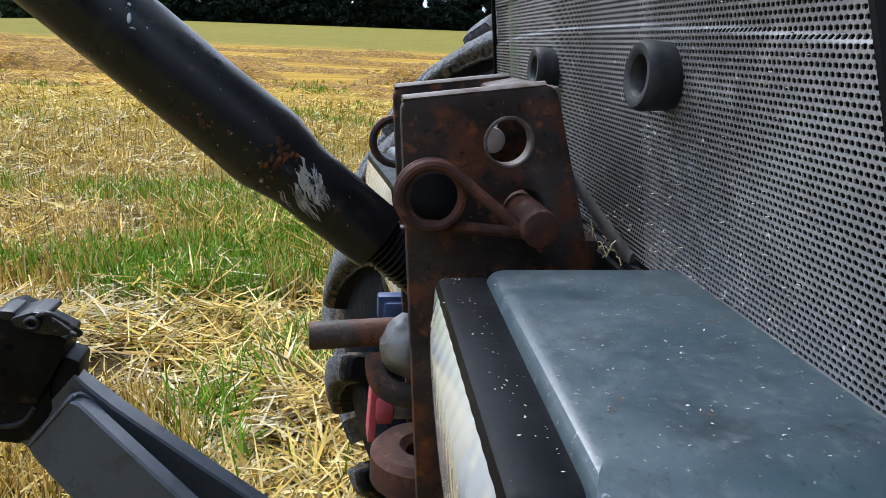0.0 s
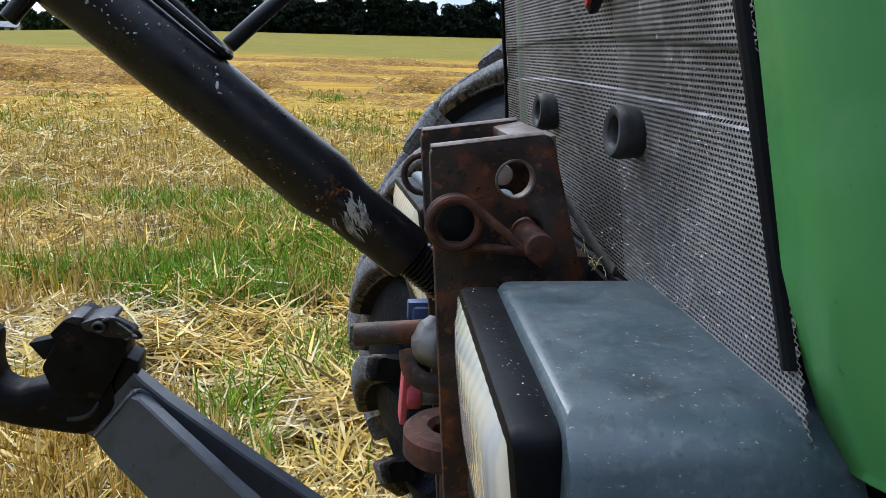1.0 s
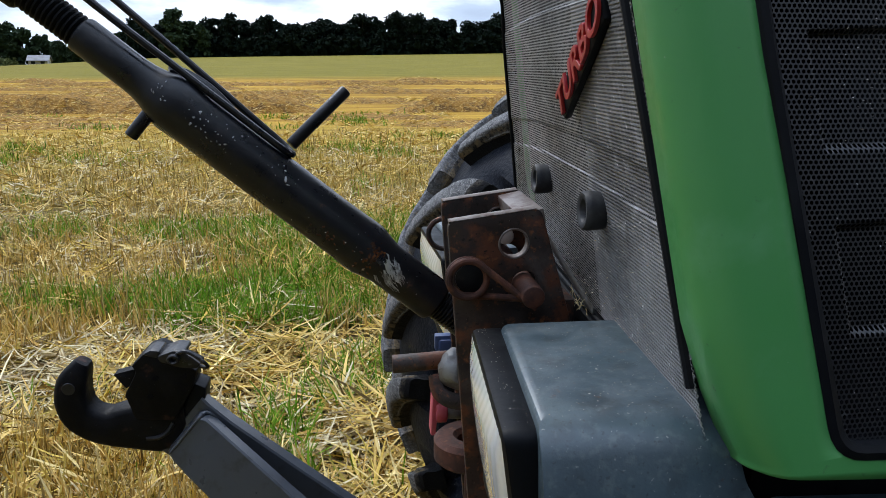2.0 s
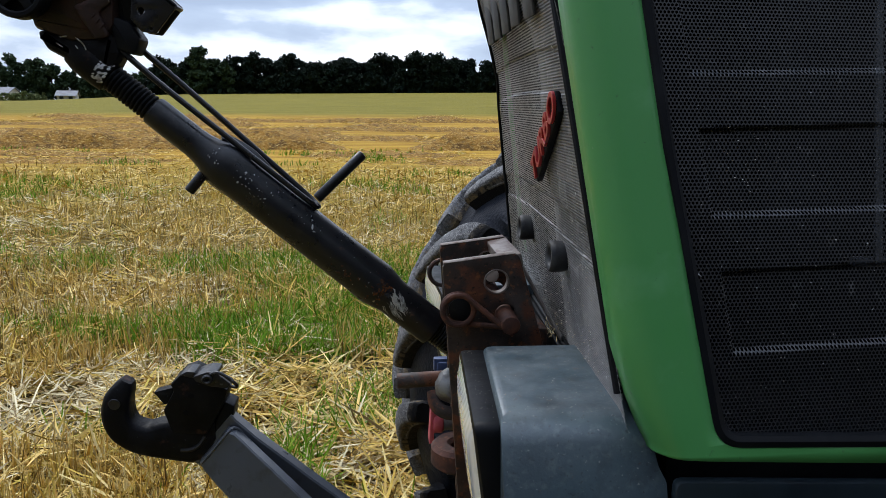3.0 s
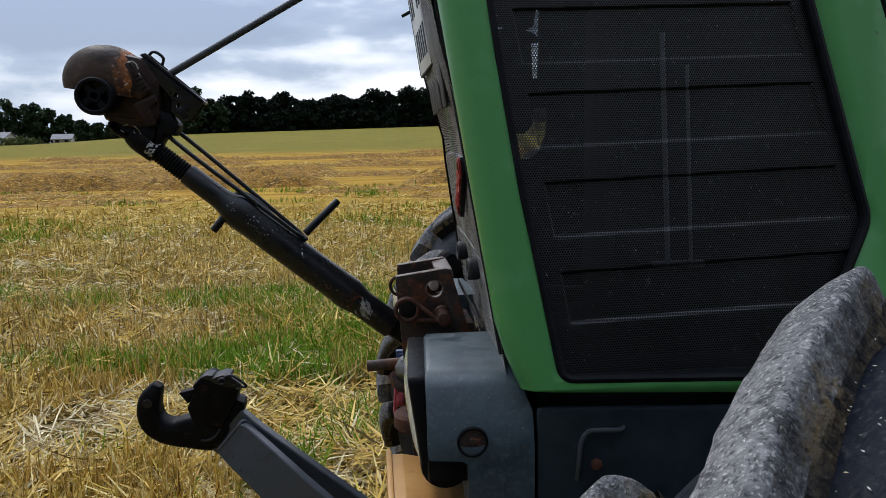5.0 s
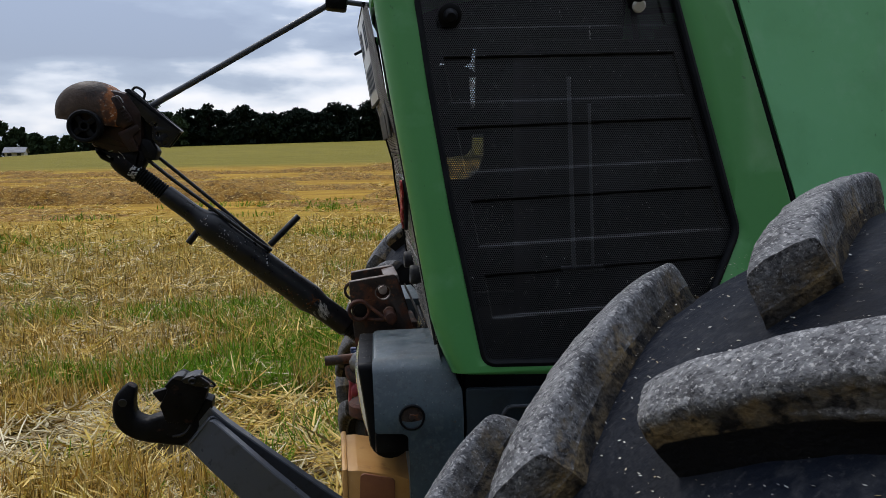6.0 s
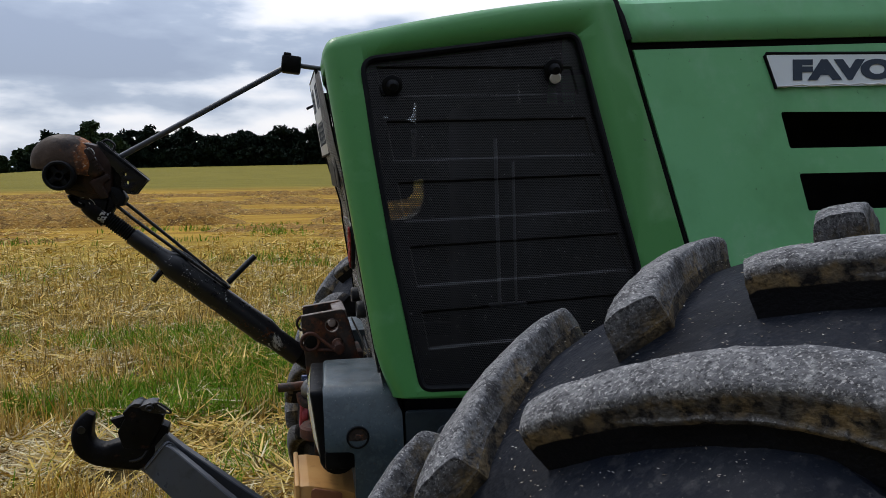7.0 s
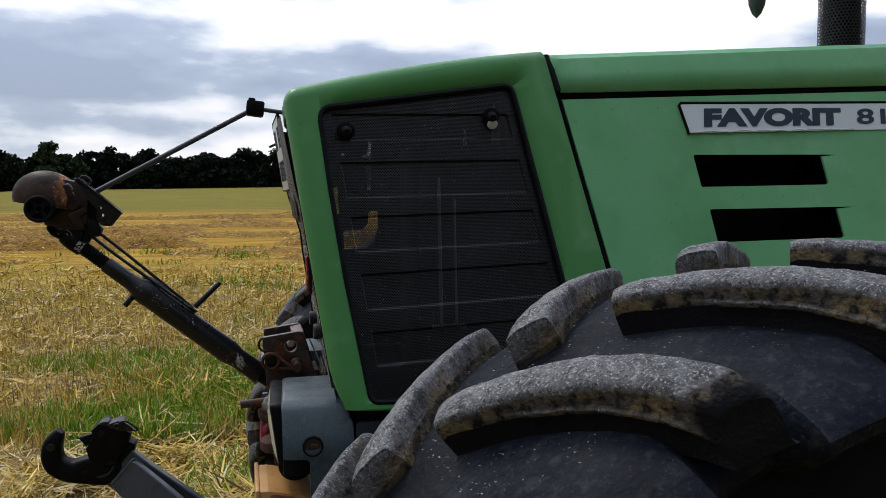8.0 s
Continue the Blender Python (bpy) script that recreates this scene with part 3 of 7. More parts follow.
def z_low(x0):
    """Lower edge of the green hood, falling to the rear."""
    return 1.169 - 0.064 * (x0 - 0.161)


def section(t, x0):
    """Cross-section of the hood: t 0..1 up the side, 1..2 round the edge, 2..3 to the middle. Returns y, z and the outward normal."""
    zt = z_edge(x0) - RT
    if t <= 1:
        z = z_low(x0) + t * (zt - z_low(x0))
        a = slope()
        return ys(z), z, (-math.cos(a), math.sin(a))
    a0 = slope()
    c = Vector((ys(zt) + RT * math.cos(a0), zt - RT * math.sin(a0)))
    a1 = radians(85)
    a = a0 + (min(t, 2) - 1) * (a1 - a0)
    n = (-math.cos(a), math.sin(a))
    p = c + RT * Vector(n)
    if t > 2:
        k = t - 2
        y = p.x + (YC - p.x) * k
        return y, p.y + 0.09 * (y - p.x) * (1 - 0.5 * k), n
    return p.x, p.y, n


def hood_point(q, t):
    th = (RC - q) / RC
    if th <= 0:
        run, inset = q, 0.0
    elif th < math.pi / 2:
        run, inset = RC - RC * math.sin(th), RC * (1 - math.cos(th))
    else:
        run, inset = 0.0, RC + (th - math.pi / 2) * RC
    y, z, n = section(t, q + 0.15)
    y, z = y - n[0] * inset, z - n[1] * inset
    # the lower front corner draws back round the lamp cover
    x = xf(z) + run + 0.016 * max(0.0, min(1.0, (1.240 - z) / 0.070)) ** 1.6 * max(0.0, 1.0 - max(0.0, q) / 0.06)
    return Vector((x, min(y + SKEW * (x - 0.25) * max(0.0, min(1.0, (YC - y) / 0.2)), YC), z))


def to_domain(x, z):
    q = x - xf(z)
    z0 = z_low(q + 0.15)
    return q, (z - z0) / (z_edge(q + 0.15) - RT - z0)


def cut_steps(bm, axis, values):
    no = (1, 0, 0) if axis == 0 else (0, 1, 0)
    for v in values:
        co = (v, 0, 0) if axis == 0 else (0, v, 0)
        bmesh.ops.bisect_plane(bm, geom=bm.verts[:] + bm.edges[:] + bm.faces[:], plane_co=co, plane_no=no, dist=1e-5)


def mirror_y(bm):
    g = bmesh.ops.duplicate(bm, geom=bm.verts[:] + bm.edges[:] + bm.faces[:])["geom"]
    for v in g:
        if isinstance(v, bmesh.types.BMVert):
            v.co.y = 2 * YC - v.co.y
    bmesh.ops.reverse_faces(bm, faces=[f for f in g if isinstance(f, bmesh.types.BMFace)])


GRILLE = rounded([(0.2685, 1.180), (0.600, 1.164), (0.710, 1.362), (0.618, 1.828), (0.1865, 1.760), (0.205, 1.590), (0.229, 1.410)], [0.02, 0.03, 0.05, 0.025, 0.03, 0.3, 0.3])


def seam_x(z):
    return 0.725 + 0.220 * (1.807 - z)


def build_front_hood():
    bm = B()
    q0 = RC - RC * math.pi / 2 - 0.022
    ts = (0.0, 0.25, 0.5, 0.75, 1.0, 1.5, 2.0, 3.0)
    right = []
    for t in ts:
        z = section(min(t, 2), 0.7)[1]
        right.append((seam_x(z) - xf(z), t))
    outline = [(q0, 0.0)] + right + [(q0, 3.0)]
    fill2(bm, outline, [[to_domain(x, z) for x, z in GRILLE]])
    cut_steps(bm, 1, [i / 14 for i in range(1, 14)] + [1 + i / 6 for i in range(7)] + [2.25, 2.5, 2.75])
    cut_steps(bm, 0, [RC - RC * math.pi / 2 * i / 6 for i in range(7)] + [0.05, 0.08] + [0.16 + 0.08 * i for i in range(7)])
    for v in bm.verts:
        v.co = hood_point(v.co.x, v.co.y)
    mirror_y(bm)
    bmesh.ops.remove_doubles(bm, verts=bm.verts, dist=0.0004)
    for v in bm.verts:
        v.co.x += SWEEP * max(0.0, v.co.y - 0.2) * max(0.0, min(1.0, (0.6 - v.co.x) / 0.4))
        v.co.x += 0.016 * max(0.0, min(1.0, (v.co.y - YC) / 0.15)) * max(0.0, min(1.0, (0.30 - v.co.x) / 0.05))
    ob = part("front_hood", bm, M_GREEN, tractor, "glossy green painted sheet metal hood nose", angle=40)
    sol = ob.modifiers.new("thickness", "SOLIDIFY")
    sol.thickness, sol.offset = 0.005, -1
    return ob


front_hood = build_front_hood()

BANDS = ((1.700, 1.756), (1.581, 1.655), (1.472, 1.544), (1.357, 1.429), (1.248, 1.314))


def inside_poly(px, py, poly):
    c = np.zeros(px.shape, bool)
    k = len(poly)
    for i in range(k):
        (x1, y1), (x2, y2) = poly[i], poly[i - 1]
        hit = ((y1 > py) != (y2 > py)) & (px < (x2 - x1) * (py - y1) / (y2 - y1 + 1e-12) + x1)
        c ^= hit
    return c


def hex_sheet(name, poly, pitch, place, mat, parent, label, open_part=0.66, open_high=0.0, depth=0.0, near=9.9):
    """A sheet punched with a honeycomb of round holes, cut to poly in (u, v), the holes open_part of a cell wide and open_high of it high; place maps u, v arrays to points. depth: how far the walls of the holes go back along x, for u below near."""
    us, vs = [p[0] for p in poly], [p[1] for p in poly]
    row = pitch * math.sqrt(3) / 2
    nu, nv = int((max(us) - min(us)) / pitch) + 2, int((max(vs) - min(vs)) / row) + 2
    jj, ii = np.meshgrid(np.arange(nv), np.arange(nu), indexing="ij")
    cu, cv = min(us) + (ii + 0.5 * (jj % 2)) * pitch, min(vs) + jj * row
    ok = inside_poly(cu, cv, poly)
    cu, cv = cu[ok], cv[ok]
    ang = np.radians(30 + 60 * np.arange(6))
    R = pitch / math.sqrt(3)
    U = np.concatenate([cu[:, None] + R * np.cos(ang), cu[:, None] + R * open_part * np.cos(ang)], 1)
    V = np.concatenate([cv[:, None] + R * np.sin(ang), cv[:, None] + R * (open_high or open_part) * np.sin(ang)], 1)
    pts = np.stack(place(U.ravel(), V.ravel()), 1)
    k = np.arange(6)
    quad = np.stack([k, (k + 1) % 6, 6 + (k + 1) % 6, 6 + k], 1)
    base = 12 * np.arange(len(cu))[:, None, None]
    faces = (base + quad).reshape(-1, 4)
    if depth:
        rim = pts.reshape(-1, 12, 3)[cu < near, 6:]
        walls = np.concatenate([rim, rim + np.array([depth, 0, 0])], 1).reshape(-1, 3)
        faces = np.concatenate([faces, len(pts) + (12 * np.arange(len(rim))[:, None, None] + quad).reshape(-1, 4)])
        pts = np.concatenate([pts, walls])
    ob = bulk(name, pts, faces, mat, parent, label)
    ob["kind"] = "stuff"
    return ob


def ys_arr(z, x):
    return 0.144 + 0.235 * (z - 1.189) + SKEW * (x - 0.25)


def band_lift(x, z):
    """Fields of the side grille pressed in a few millimetres."""
    d = np.zeros_like(x)
    for lo, hi in BANDS:
        tilt = (x - 0.42) * 0.03
        start, end = 0.292 - 0.139 * (z - 1.189), 0.728 - 0.215 * (z - 1.189) - 0.3 * np.maximum(0, 1.36 - z)
        w = np.minimum.reduce([z - tilt - lo, hi - z + tilt, x - start, end - x])
        d = np.maximum(d, np.clip(w / 0.003, 0, 1))
    return -0.005 * d


def grow(poly, d):
    c = Vector((sum(p[0] for p in poly) / len(poly), sum(p[1] for p in poly) / len(poly)))
    return [tuple(Vector(p) + (Vector(p) - c).normalized() * d) for p in poly]


side_grille = hex_sheet("side_grille", grow(GRILLE, 0.004), 0.0034, lambda x, z: (x, ys_arr(z, x) + 0.010 - band_lift(x, z), z), M_MESH, tractor,
                        "black perforated steel side grille with pressed bands and dust")
hex_sheet("side_grille", grow(GRILLE, 0.004), 0.006, lambda x, z: (x, 2 * YC - ys_arr(z, x) - 0.010, z), M_MESH_DUST, tractor,
                       "dusty perforated steel side grille", 0.50)


def build_grille_trim():
    for sgn in (1, -1):
        bm = B()
        pts = []
        for x, z in GRILLE:
            y = ys(z, x) + 0.004
            pts.append((x, y if sgn > 0 else 2 * YC - y, z))
        add_sweep(bm, pts, 0.0065, 8, closed=True)
        part("grille_seal", bm, M_BLACK, tractor, "black rubber edge seal")
    # turn-lock knobs of the side grille
    for x, z in ((0.242, 1.716), (0.564, 1.756)):
        bm = B()
        y = ys(z, x) + 0.006
        add_lathe(bm, [(0.019, 0), (0.019, 0.004), (0.016, 0.006), (0.012, 0.007), (0.010, 0.016), (0.007, 0.019)], axis_matrix((x, y, z), (x, y - 1, z - 0.35))[0], 20)
        knob = part("grille_knob", bm, M_BLACK, side_grille, "black plastic turn lock")
        if x > 0.5:
            bm = B()
            add_lathe(bm, [(0.0115, 0), (0.0115, 0.003), (0.009, 0.005), (0.003, 0.005)], axis_matrix((x + 0.002, y - 0.006, z - 0.018), (x, y - 1, z - 0.5))[0], 16)
            part("bright_clip", bm, M_WHITE, knob, "bright metal lock clip")
    # near-black sheet and blocks added behind the grille to block light, then thin pipes
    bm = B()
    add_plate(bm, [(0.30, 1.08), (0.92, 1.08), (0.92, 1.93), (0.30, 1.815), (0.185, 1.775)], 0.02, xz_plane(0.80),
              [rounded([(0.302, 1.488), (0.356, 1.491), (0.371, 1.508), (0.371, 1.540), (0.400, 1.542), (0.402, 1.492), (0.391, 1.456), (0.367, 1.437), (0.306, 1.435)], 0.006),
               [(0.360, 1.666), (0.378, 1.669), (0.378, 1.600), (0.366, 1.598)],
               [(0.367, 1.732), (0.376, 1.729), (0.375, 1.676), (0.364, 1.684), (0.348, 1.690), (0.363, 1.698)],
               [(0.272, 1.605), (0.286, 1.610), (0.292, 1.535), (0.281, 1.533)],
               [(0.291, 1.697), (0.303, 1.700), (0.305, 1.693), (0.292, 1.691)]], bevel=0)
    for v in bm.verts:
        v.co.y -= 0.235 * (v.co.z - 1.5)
    part("mesh_light_stop", bm, M_DARK, tractor, "added dark sheet behind the mesh that blocks light")
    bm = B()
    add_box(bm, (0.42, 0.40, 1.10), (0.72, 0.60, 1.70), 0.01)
    part("dark_filler", bm, M_DARK, tractor, "added dark block behind the mesh")
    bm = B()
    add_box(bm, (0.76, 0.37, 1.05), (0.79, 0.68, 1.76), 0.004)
    part("inner_dark_wall", bm, M_DARK, tractor)
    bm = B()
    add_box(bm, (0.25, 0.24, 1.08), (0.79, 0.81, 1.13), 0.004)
    part("inner_dark_floor", bm, M_DARK, tractor)
    for x, top, r in ((0.440, 1.62, 0.0034), (0.472, 1.575, 0.0024)):
        bm = B()
        add_cyl(bm, (x, ys(top) + 0.035, top), (x - 0.013, ys(1.31) + 0.035, 1.31), r, segs=10)
        part("cooler_pipe", bm, M_ARM, tractor, "thin grey pipe behind the mesh")
    bm = B()
    add_box(bm, (0.410, 0.212, 1.306), (0.482, 0.224, 1.314), 0.002)
    part("pipe_clip", bm, M_ARM, tractor)


build_grille_trim()


# front grille
def front_left(z):
    return ys(z, 0.2) + 0.051 + 0.05 * (z - 1.18)


FRONT = [(front_left(1.174), 1.174)] + [(front_left(1.2 + 0.055 * i), 1.2 + 0.055 * i) for i in range(11)]
FRONT = FRONT + [(2 * YC - y + 0.040, z) for y, z in reversed(FRONT)]


def crease(y, z):
    """How far the pressed front grille stands proud: two shallow grooves across it, and a swell behind the number plate."""
    bow = 0.012 * ((y - YC) / 0.33) ** 2
    d = np.full_like(y, 0.0020)
    for lo, hi in ((1.307, 1.343), (1.456, 1.501)):
        d -= 0.0020 * np.clip((z - lo + bow) / 0.002, 0, 1) * np.clip((hi - bow - z) / 0.002, 0, 1)
    swell = np.clip((z - 1.485) / 0.145, 0, 1)
    swell = swell * swell * (3 - 2 * swell) * np.clip((0.30 + y - YC) / 0.20, 0, 1)
    return d + 0.019 * swell


front_grille = hex_sheet("front_grille", FRONT, 0.0034, lambda y, z: (xg(z, y) - crease(y, z), y, z), M_MESH_DUST, tractor,
                         "dusty black perforated steel front grille", 0.80, 0.55, 0.0008, 0.43)


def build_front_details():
    # near-black sheet added close behind the mesh so no light comes through
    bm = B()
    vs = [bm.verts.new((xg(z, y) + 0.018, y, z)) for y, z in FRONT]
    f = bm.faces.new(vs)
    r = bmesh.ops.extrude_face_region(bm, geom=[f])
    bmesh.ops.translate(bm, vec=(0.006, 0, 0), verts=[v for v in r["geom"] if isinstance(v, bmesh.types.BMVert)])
    part("grille_light_stop", bm, M_DARK, tractor)
    # dark strip added along the far edge to block the view past that sheet
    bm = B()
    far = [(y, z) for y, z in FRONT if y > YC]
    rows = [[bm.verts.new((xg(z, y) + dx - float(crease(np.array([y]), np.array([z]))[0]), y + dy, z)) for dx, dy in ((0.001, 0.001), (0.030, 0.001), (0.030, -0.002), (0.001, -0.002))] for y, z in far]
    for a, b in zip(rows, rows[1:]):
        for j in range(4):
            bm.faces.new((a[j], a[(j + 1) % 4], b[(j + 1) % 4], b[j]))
    part("edge_light_stop", bm, M_DARK, tractor, "added dark strip closing the far edge of the front grille")
    # black gasket along the front edge of the hood
    for sgn, thick, shift in ((1, 0.0050, 0.0068), (-1, 0.0025, -0.0062)):
        bm = B()
        pts = []
        for z in (1.200 + 0.0473 * i for i in range(12)):
            y = YC + sgn * (front_left(z) + shift - YC) + (0.034 if sgn < 0 else 0.0)
            pts.append((xg(z, y) - 0.0015 - (float(crease(np.array([y]), np.array([z]))[0]) if sgn < 0 else 0.0), y, z))
        add_sweep(bm, pts, thick, 10)
        part("grille_seal", bm, M_BLACK, tractor, "black rubber edge seal")
    # two rubber bumpers
    for y, z in ((0.390, 1.282), (0.618, 1.277)):
        bm = B()
        x = xg(z, y)
        m = axis_matrix((x, y, z), (x - 1, y, z + 0.02))[0]
        add_lathe(bm, [(0.0156, 0.0), (0.0164, 0.003), (0.0174, 0.014), (0.0172, 0.017), (0.0156, 0.0198), (0.0132, 0.0200), (0.0104, 0.0186), (0.0090, 0.016), (0.0086, 0.006), (0.001, 0.005)], m, 28)
        part("rubber_bumper", bm, M_RUBBER_PLAIN, front_grille, "grey-black rubber buffer with a hole")
    # lettered red badge
    cur = bpy.data.curves.new("badge_text", "FONT")
    cur.body, cur.size, cur.extrude, cur.bevel_depth = "TURBO", 0.040, 0.0012, 0.0004
    cur.align_x, cur.align_y, cur.shear, cur.offset = "CENTER", "CENTER", 0.25, 0.0003
    tob = new("badge_text", cur)
    dg = bpy.context.evaluated_depsgraph_get()
    me = bpy.data.meshes.new_from_object(tob.evaluated_get(dg))
    bpy.data.objects.remove(tob)
    z = 1.405
    a = Vector((0, -0.86, 0.50)).normalized()
    n = Vector((-1, 0, -0.149)).normalized()
    a = (a - n * a.dot(n)).normalized()
    u = n.cross(a)
    m = Matrix((a, u, n)).transposed().to_4x4()
    m.translation = (xg(z, 0.386) - 0.013, 0.386, z)
    me.transform(m @ Matrix.Diagonal((1.28, 0.78, 1.0, 1.0)))
    me.materials.append(M_BADGE)
    ob = new("badge", me)
    ob.parent = front_grille
    ob.matrix_parent_inverse = parent_matrix(front_grille).inverted()
    ob["label"] = "faded red lettered badge"
    bm = B()
    add_box(bm, (-0.080, -0.0122, -0.0095), (0.082, 0.0122, -0.0014), 0.003, m)
    part("badge_base", bm, M_BLACK, front_grille, "black badge back")
    # raised maker's lettering as plain blocks
    for i in range(5):
        y = 0.720 - 0.084 * i
        bm = B()
        mm = Matrix.Translation((xg(1.562, y) - float(crease(np.array([y]), np.array([1.562]))[0]) - 0.0015, y, 1.562)) @ Matrix.Rotation(math.atan(0.149), 4, "Y").inverted()
        add_box(bm, (-0.0018, -0.024, -0.034), (0.0018, 0.024, 0.034), 0.0015, mm)
        part("letter_block", bm, M_RUBBER_PLAIN, front_grille, "dark grey raised letter block")
    # number plate, with bars for its characters
    mm = Matrix.Translation((xg(1.680, 0.56) - 0.0215, 0.56, 1.680)) @ Matrix.Rotation(math.atan(0.149), 4, "Y").inverted()
    bm = B()
    add_box(bm, (-0.003, -0.128, -0.083), (0.003, 0.128, 0.083), 0.002, mm)
    plate = part("number_plate", bm, M_WHITE, tractor, "white number plate with dark characters")
    bm = B()
    for lo, hi in (((-0.131, -0.086), (0.131, -0.0825)), ((-0.131, 0.0825), (0.131, 0.086)), ((-0.131, -0.0824), (-0.1275, 0.0824)), ((0.1275, -0.0824), (0.131, 0.0824))):
        add_box(bm, (-0.0038, *lo), (0.002, *hi), 0.0008, mm)
    part("plate_frame", bm, M_BLACK, plate)
    for row, ny in ((0.038, (0.09, 0.05, -0.04, -0.08)), (-0.038, (0.08, 0.04, 0.0, -0.04, -0.08))):
        for y in ny:
            bm = B()
            add_box(bm, (-0.0042, y - 0.008, row - 0.024), (-0.0028, y + 0.008, row + 0.024), 0.0, mm)
            part("plate_bar", bm, M_INK, plate)
    bm = B()
    add_cyl(bm, (xg(1.70, 0.69) - 0.018, 0.69, 1.722), (xg(1.70, 0.69) - 0.048, 0.69, 1.707), 0.003, segs=8)
    part("plate_clip", bm, M_BLACK, plate)


build_front_details()


# rear hood: side panel with two slots, and the top cap
def joint_z(x):
    return 1.807 + 0.0614 * (x - 0.725)


def add_skin(bm, outline, holes, yfun, thick, zcuts, xcuts=()):
    t = B()
    fill2(t, outline, holes)
    cut_steps(t, 1, zcuts)
    cut_steps(t, 0, xcuts)
    bmesh.ops.recalc_face_normals(t, faces=t.faces)
    r = bmesh.ops.extrude_face_region(t, geom=list(t.faces))
    top = {v for v in r["geom"] if isinstance(v, bmesh.types.BMVert)}
    for v in t.verts:
        x, z = v.co.x, v.co.y
        v.co = Vector((x, yfun(x, z) + (thick if v in top else 0), z))
    me = bpy.data.meshes.new("tmp")
    t.to_mesh(me)
    t.free()
    bm.from_mesh(me)
    bpy.data.meshes.remove(me)


SLOTS = [rounded([(1.089, 1.601), (1.474, 1.608), (1.463, 1.680), (1.520, 1.6845), (1.465, 1.6845), (1.076, 1.678)], [0.006, 0.006, 0.0, 0.0, 0.0, 0.006], 3),
         rounded([(1.117, 1.470), (1.500, 1.474), (1.488, 1.5465), (1.545, 1.5515), (1.490, 1.5515), (1.104, 1.548)], [0.006, 0.006, 0.0, 0.0, 0.0, 0.006], 3)]


def build_rear_hood():
    for sgn in (1, -1):
        bm = B()
        zs = [1.12 + 0.06 * i for i in range(15)]
        left = [(seam_x(z) + 0.015, z) for z in (1.12, 1.4, 1.6)]
        outline = left + [(seam_x(1.800) + 0.015, 1.799), (2.35, joint_z(2.35) - 0.008), (2.35, 1.12)]
        flip = (lambda y: y) if sgn > 0 else (lambda y: 2 * YC - y)
        add_skin(bm, outline, SLOTS, lambda x, z: flip(ys(z, x) + 0.003), 0.006 * sgn, zs, [0.9, 1.2, 1.5, 1.8, 2.1])
        part("hood_side_panel", bm, M_GREEN_FADED, tractor, "faded green sheet metal side panel with slots", angle=30)
        # dark sheet added inside, so no light shows through the slots
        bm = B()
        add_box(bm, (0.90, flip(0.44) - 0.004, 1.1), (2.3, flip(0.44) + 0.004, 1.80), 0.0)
        part("slot_light_stop", bm, M_DARK, tractor)
    # top cap with its chamfered edge
    bm = B()
    rows = []
    for x in (0.738, 0.758, 1.0, 1.4, 1.8, 2.35):
        zj = joint_z(x) + 0.007
        h = 1.904 + 0.088 * (x - 0.70)
        y0 = ys(zj, x)
        prof = [(y0 - 0.002, zj), (y0 + 0.012, zj + 0.5 * (h - zj)), (y0 + 0.030, h - 0.012), (y0 + 0.045, h - 0.001), (y0 + 0.070, h + 0.004), (YC, h + 0.012)]
        dx = -0.022 if x < 0.745 else 0
        row = [Vector((x + dx * (z - zj) / 0.1 * (1 if x < 0.745 else 0), y, z)) for y, z in prof]
        rows.append(row + [Vector((p.x, 2 * YC - p.y, p.z)) for p in reversed(row[:-1])])
    grid = [[bm.verts.new(p) for p in r] for r in rows]
    for a, b in zip(grid, grid[1:]):
        for i in range(len(a) - 1):
            bm.faces.new((a[i], a[i + 1], b[i + 1], b[i]))
    lead = [p + Vector((-0.006, 0.013 if i < 5 else (-0.013 if i > 5 else 0), -0.014 if 2 < i < 8 else 0)) for i, p in enumerate(rows[0])]
    cap = part("hood_cap", bm, M_GREEN_FADED, tractor, "green hood top cover with a chamfered edge", angle=15)
    sol = cap.modifiers.new("thickness", "SOLIDIFY")
    sol.thickness, sol.offset = 0.005, -1
    # dark bar filling the cap's front gap: painted shade that also stops light
    bm = B()
    add_sweep(bm, lead, 0.0145, 10)
    part("seam_shade_strip", bm, M_DARK, tractor)
    # near-black strips laid under the seams, for the shade in the open gaps
    bm = B()
    pts = [(seam_x(z) + 0.0075, ys(z, 0.75) + 0.020, z) for z in (1.13 + 0.06 * i for i in range(13))]
    add_sweep(bm, pts, 0.012, 8)
    part("seam_shade_strip", bm, M_DARK, tractor)
    bm = B()
    add_sweep(bm, [(x, ys(joint_z(x), x) + 0.018, joint_z(x)) for x in (0.725, 1.2, 1.8, 2.34)], 0.011, 8)
    part("seam_shade_strip", bm, M_DARK, tractor)
    # model decal
    bm = B()
    add_skin(bm, rounded([(1.067, 1.730), (2.02, 1.768), (2.02, 1.838), (1.053, 1.799)], 0.006, 3), [], lambda x, z: ys(z, x) + 0.0015, -0.002, [1.75, 1.78], [1.3, 1.6])
    decal = part("decal", bm, M_DECAL, tractor, "silver decal strip with dark lettering and a peeling edge")
    # thin near-black bar that paints the shade at the decal's recess edge
    bm = B()
    add_sweep(bm, [(1.070, ys(1.727, 1.07) + 0.001, 1.727), (1.0505, ys(1.797, 1.05) + 0.001, 1.797), (1.056, ys(1.8025, 1.056) + 0.001, 1.8025), (2.02, ys(1.841, 2.02) + 0.001, 1.841)], 0.0034, 8)
    part("decal_edge_shade", bm, M_DARK, decal, "dark strip drawing the shaded recess edge of the decal")
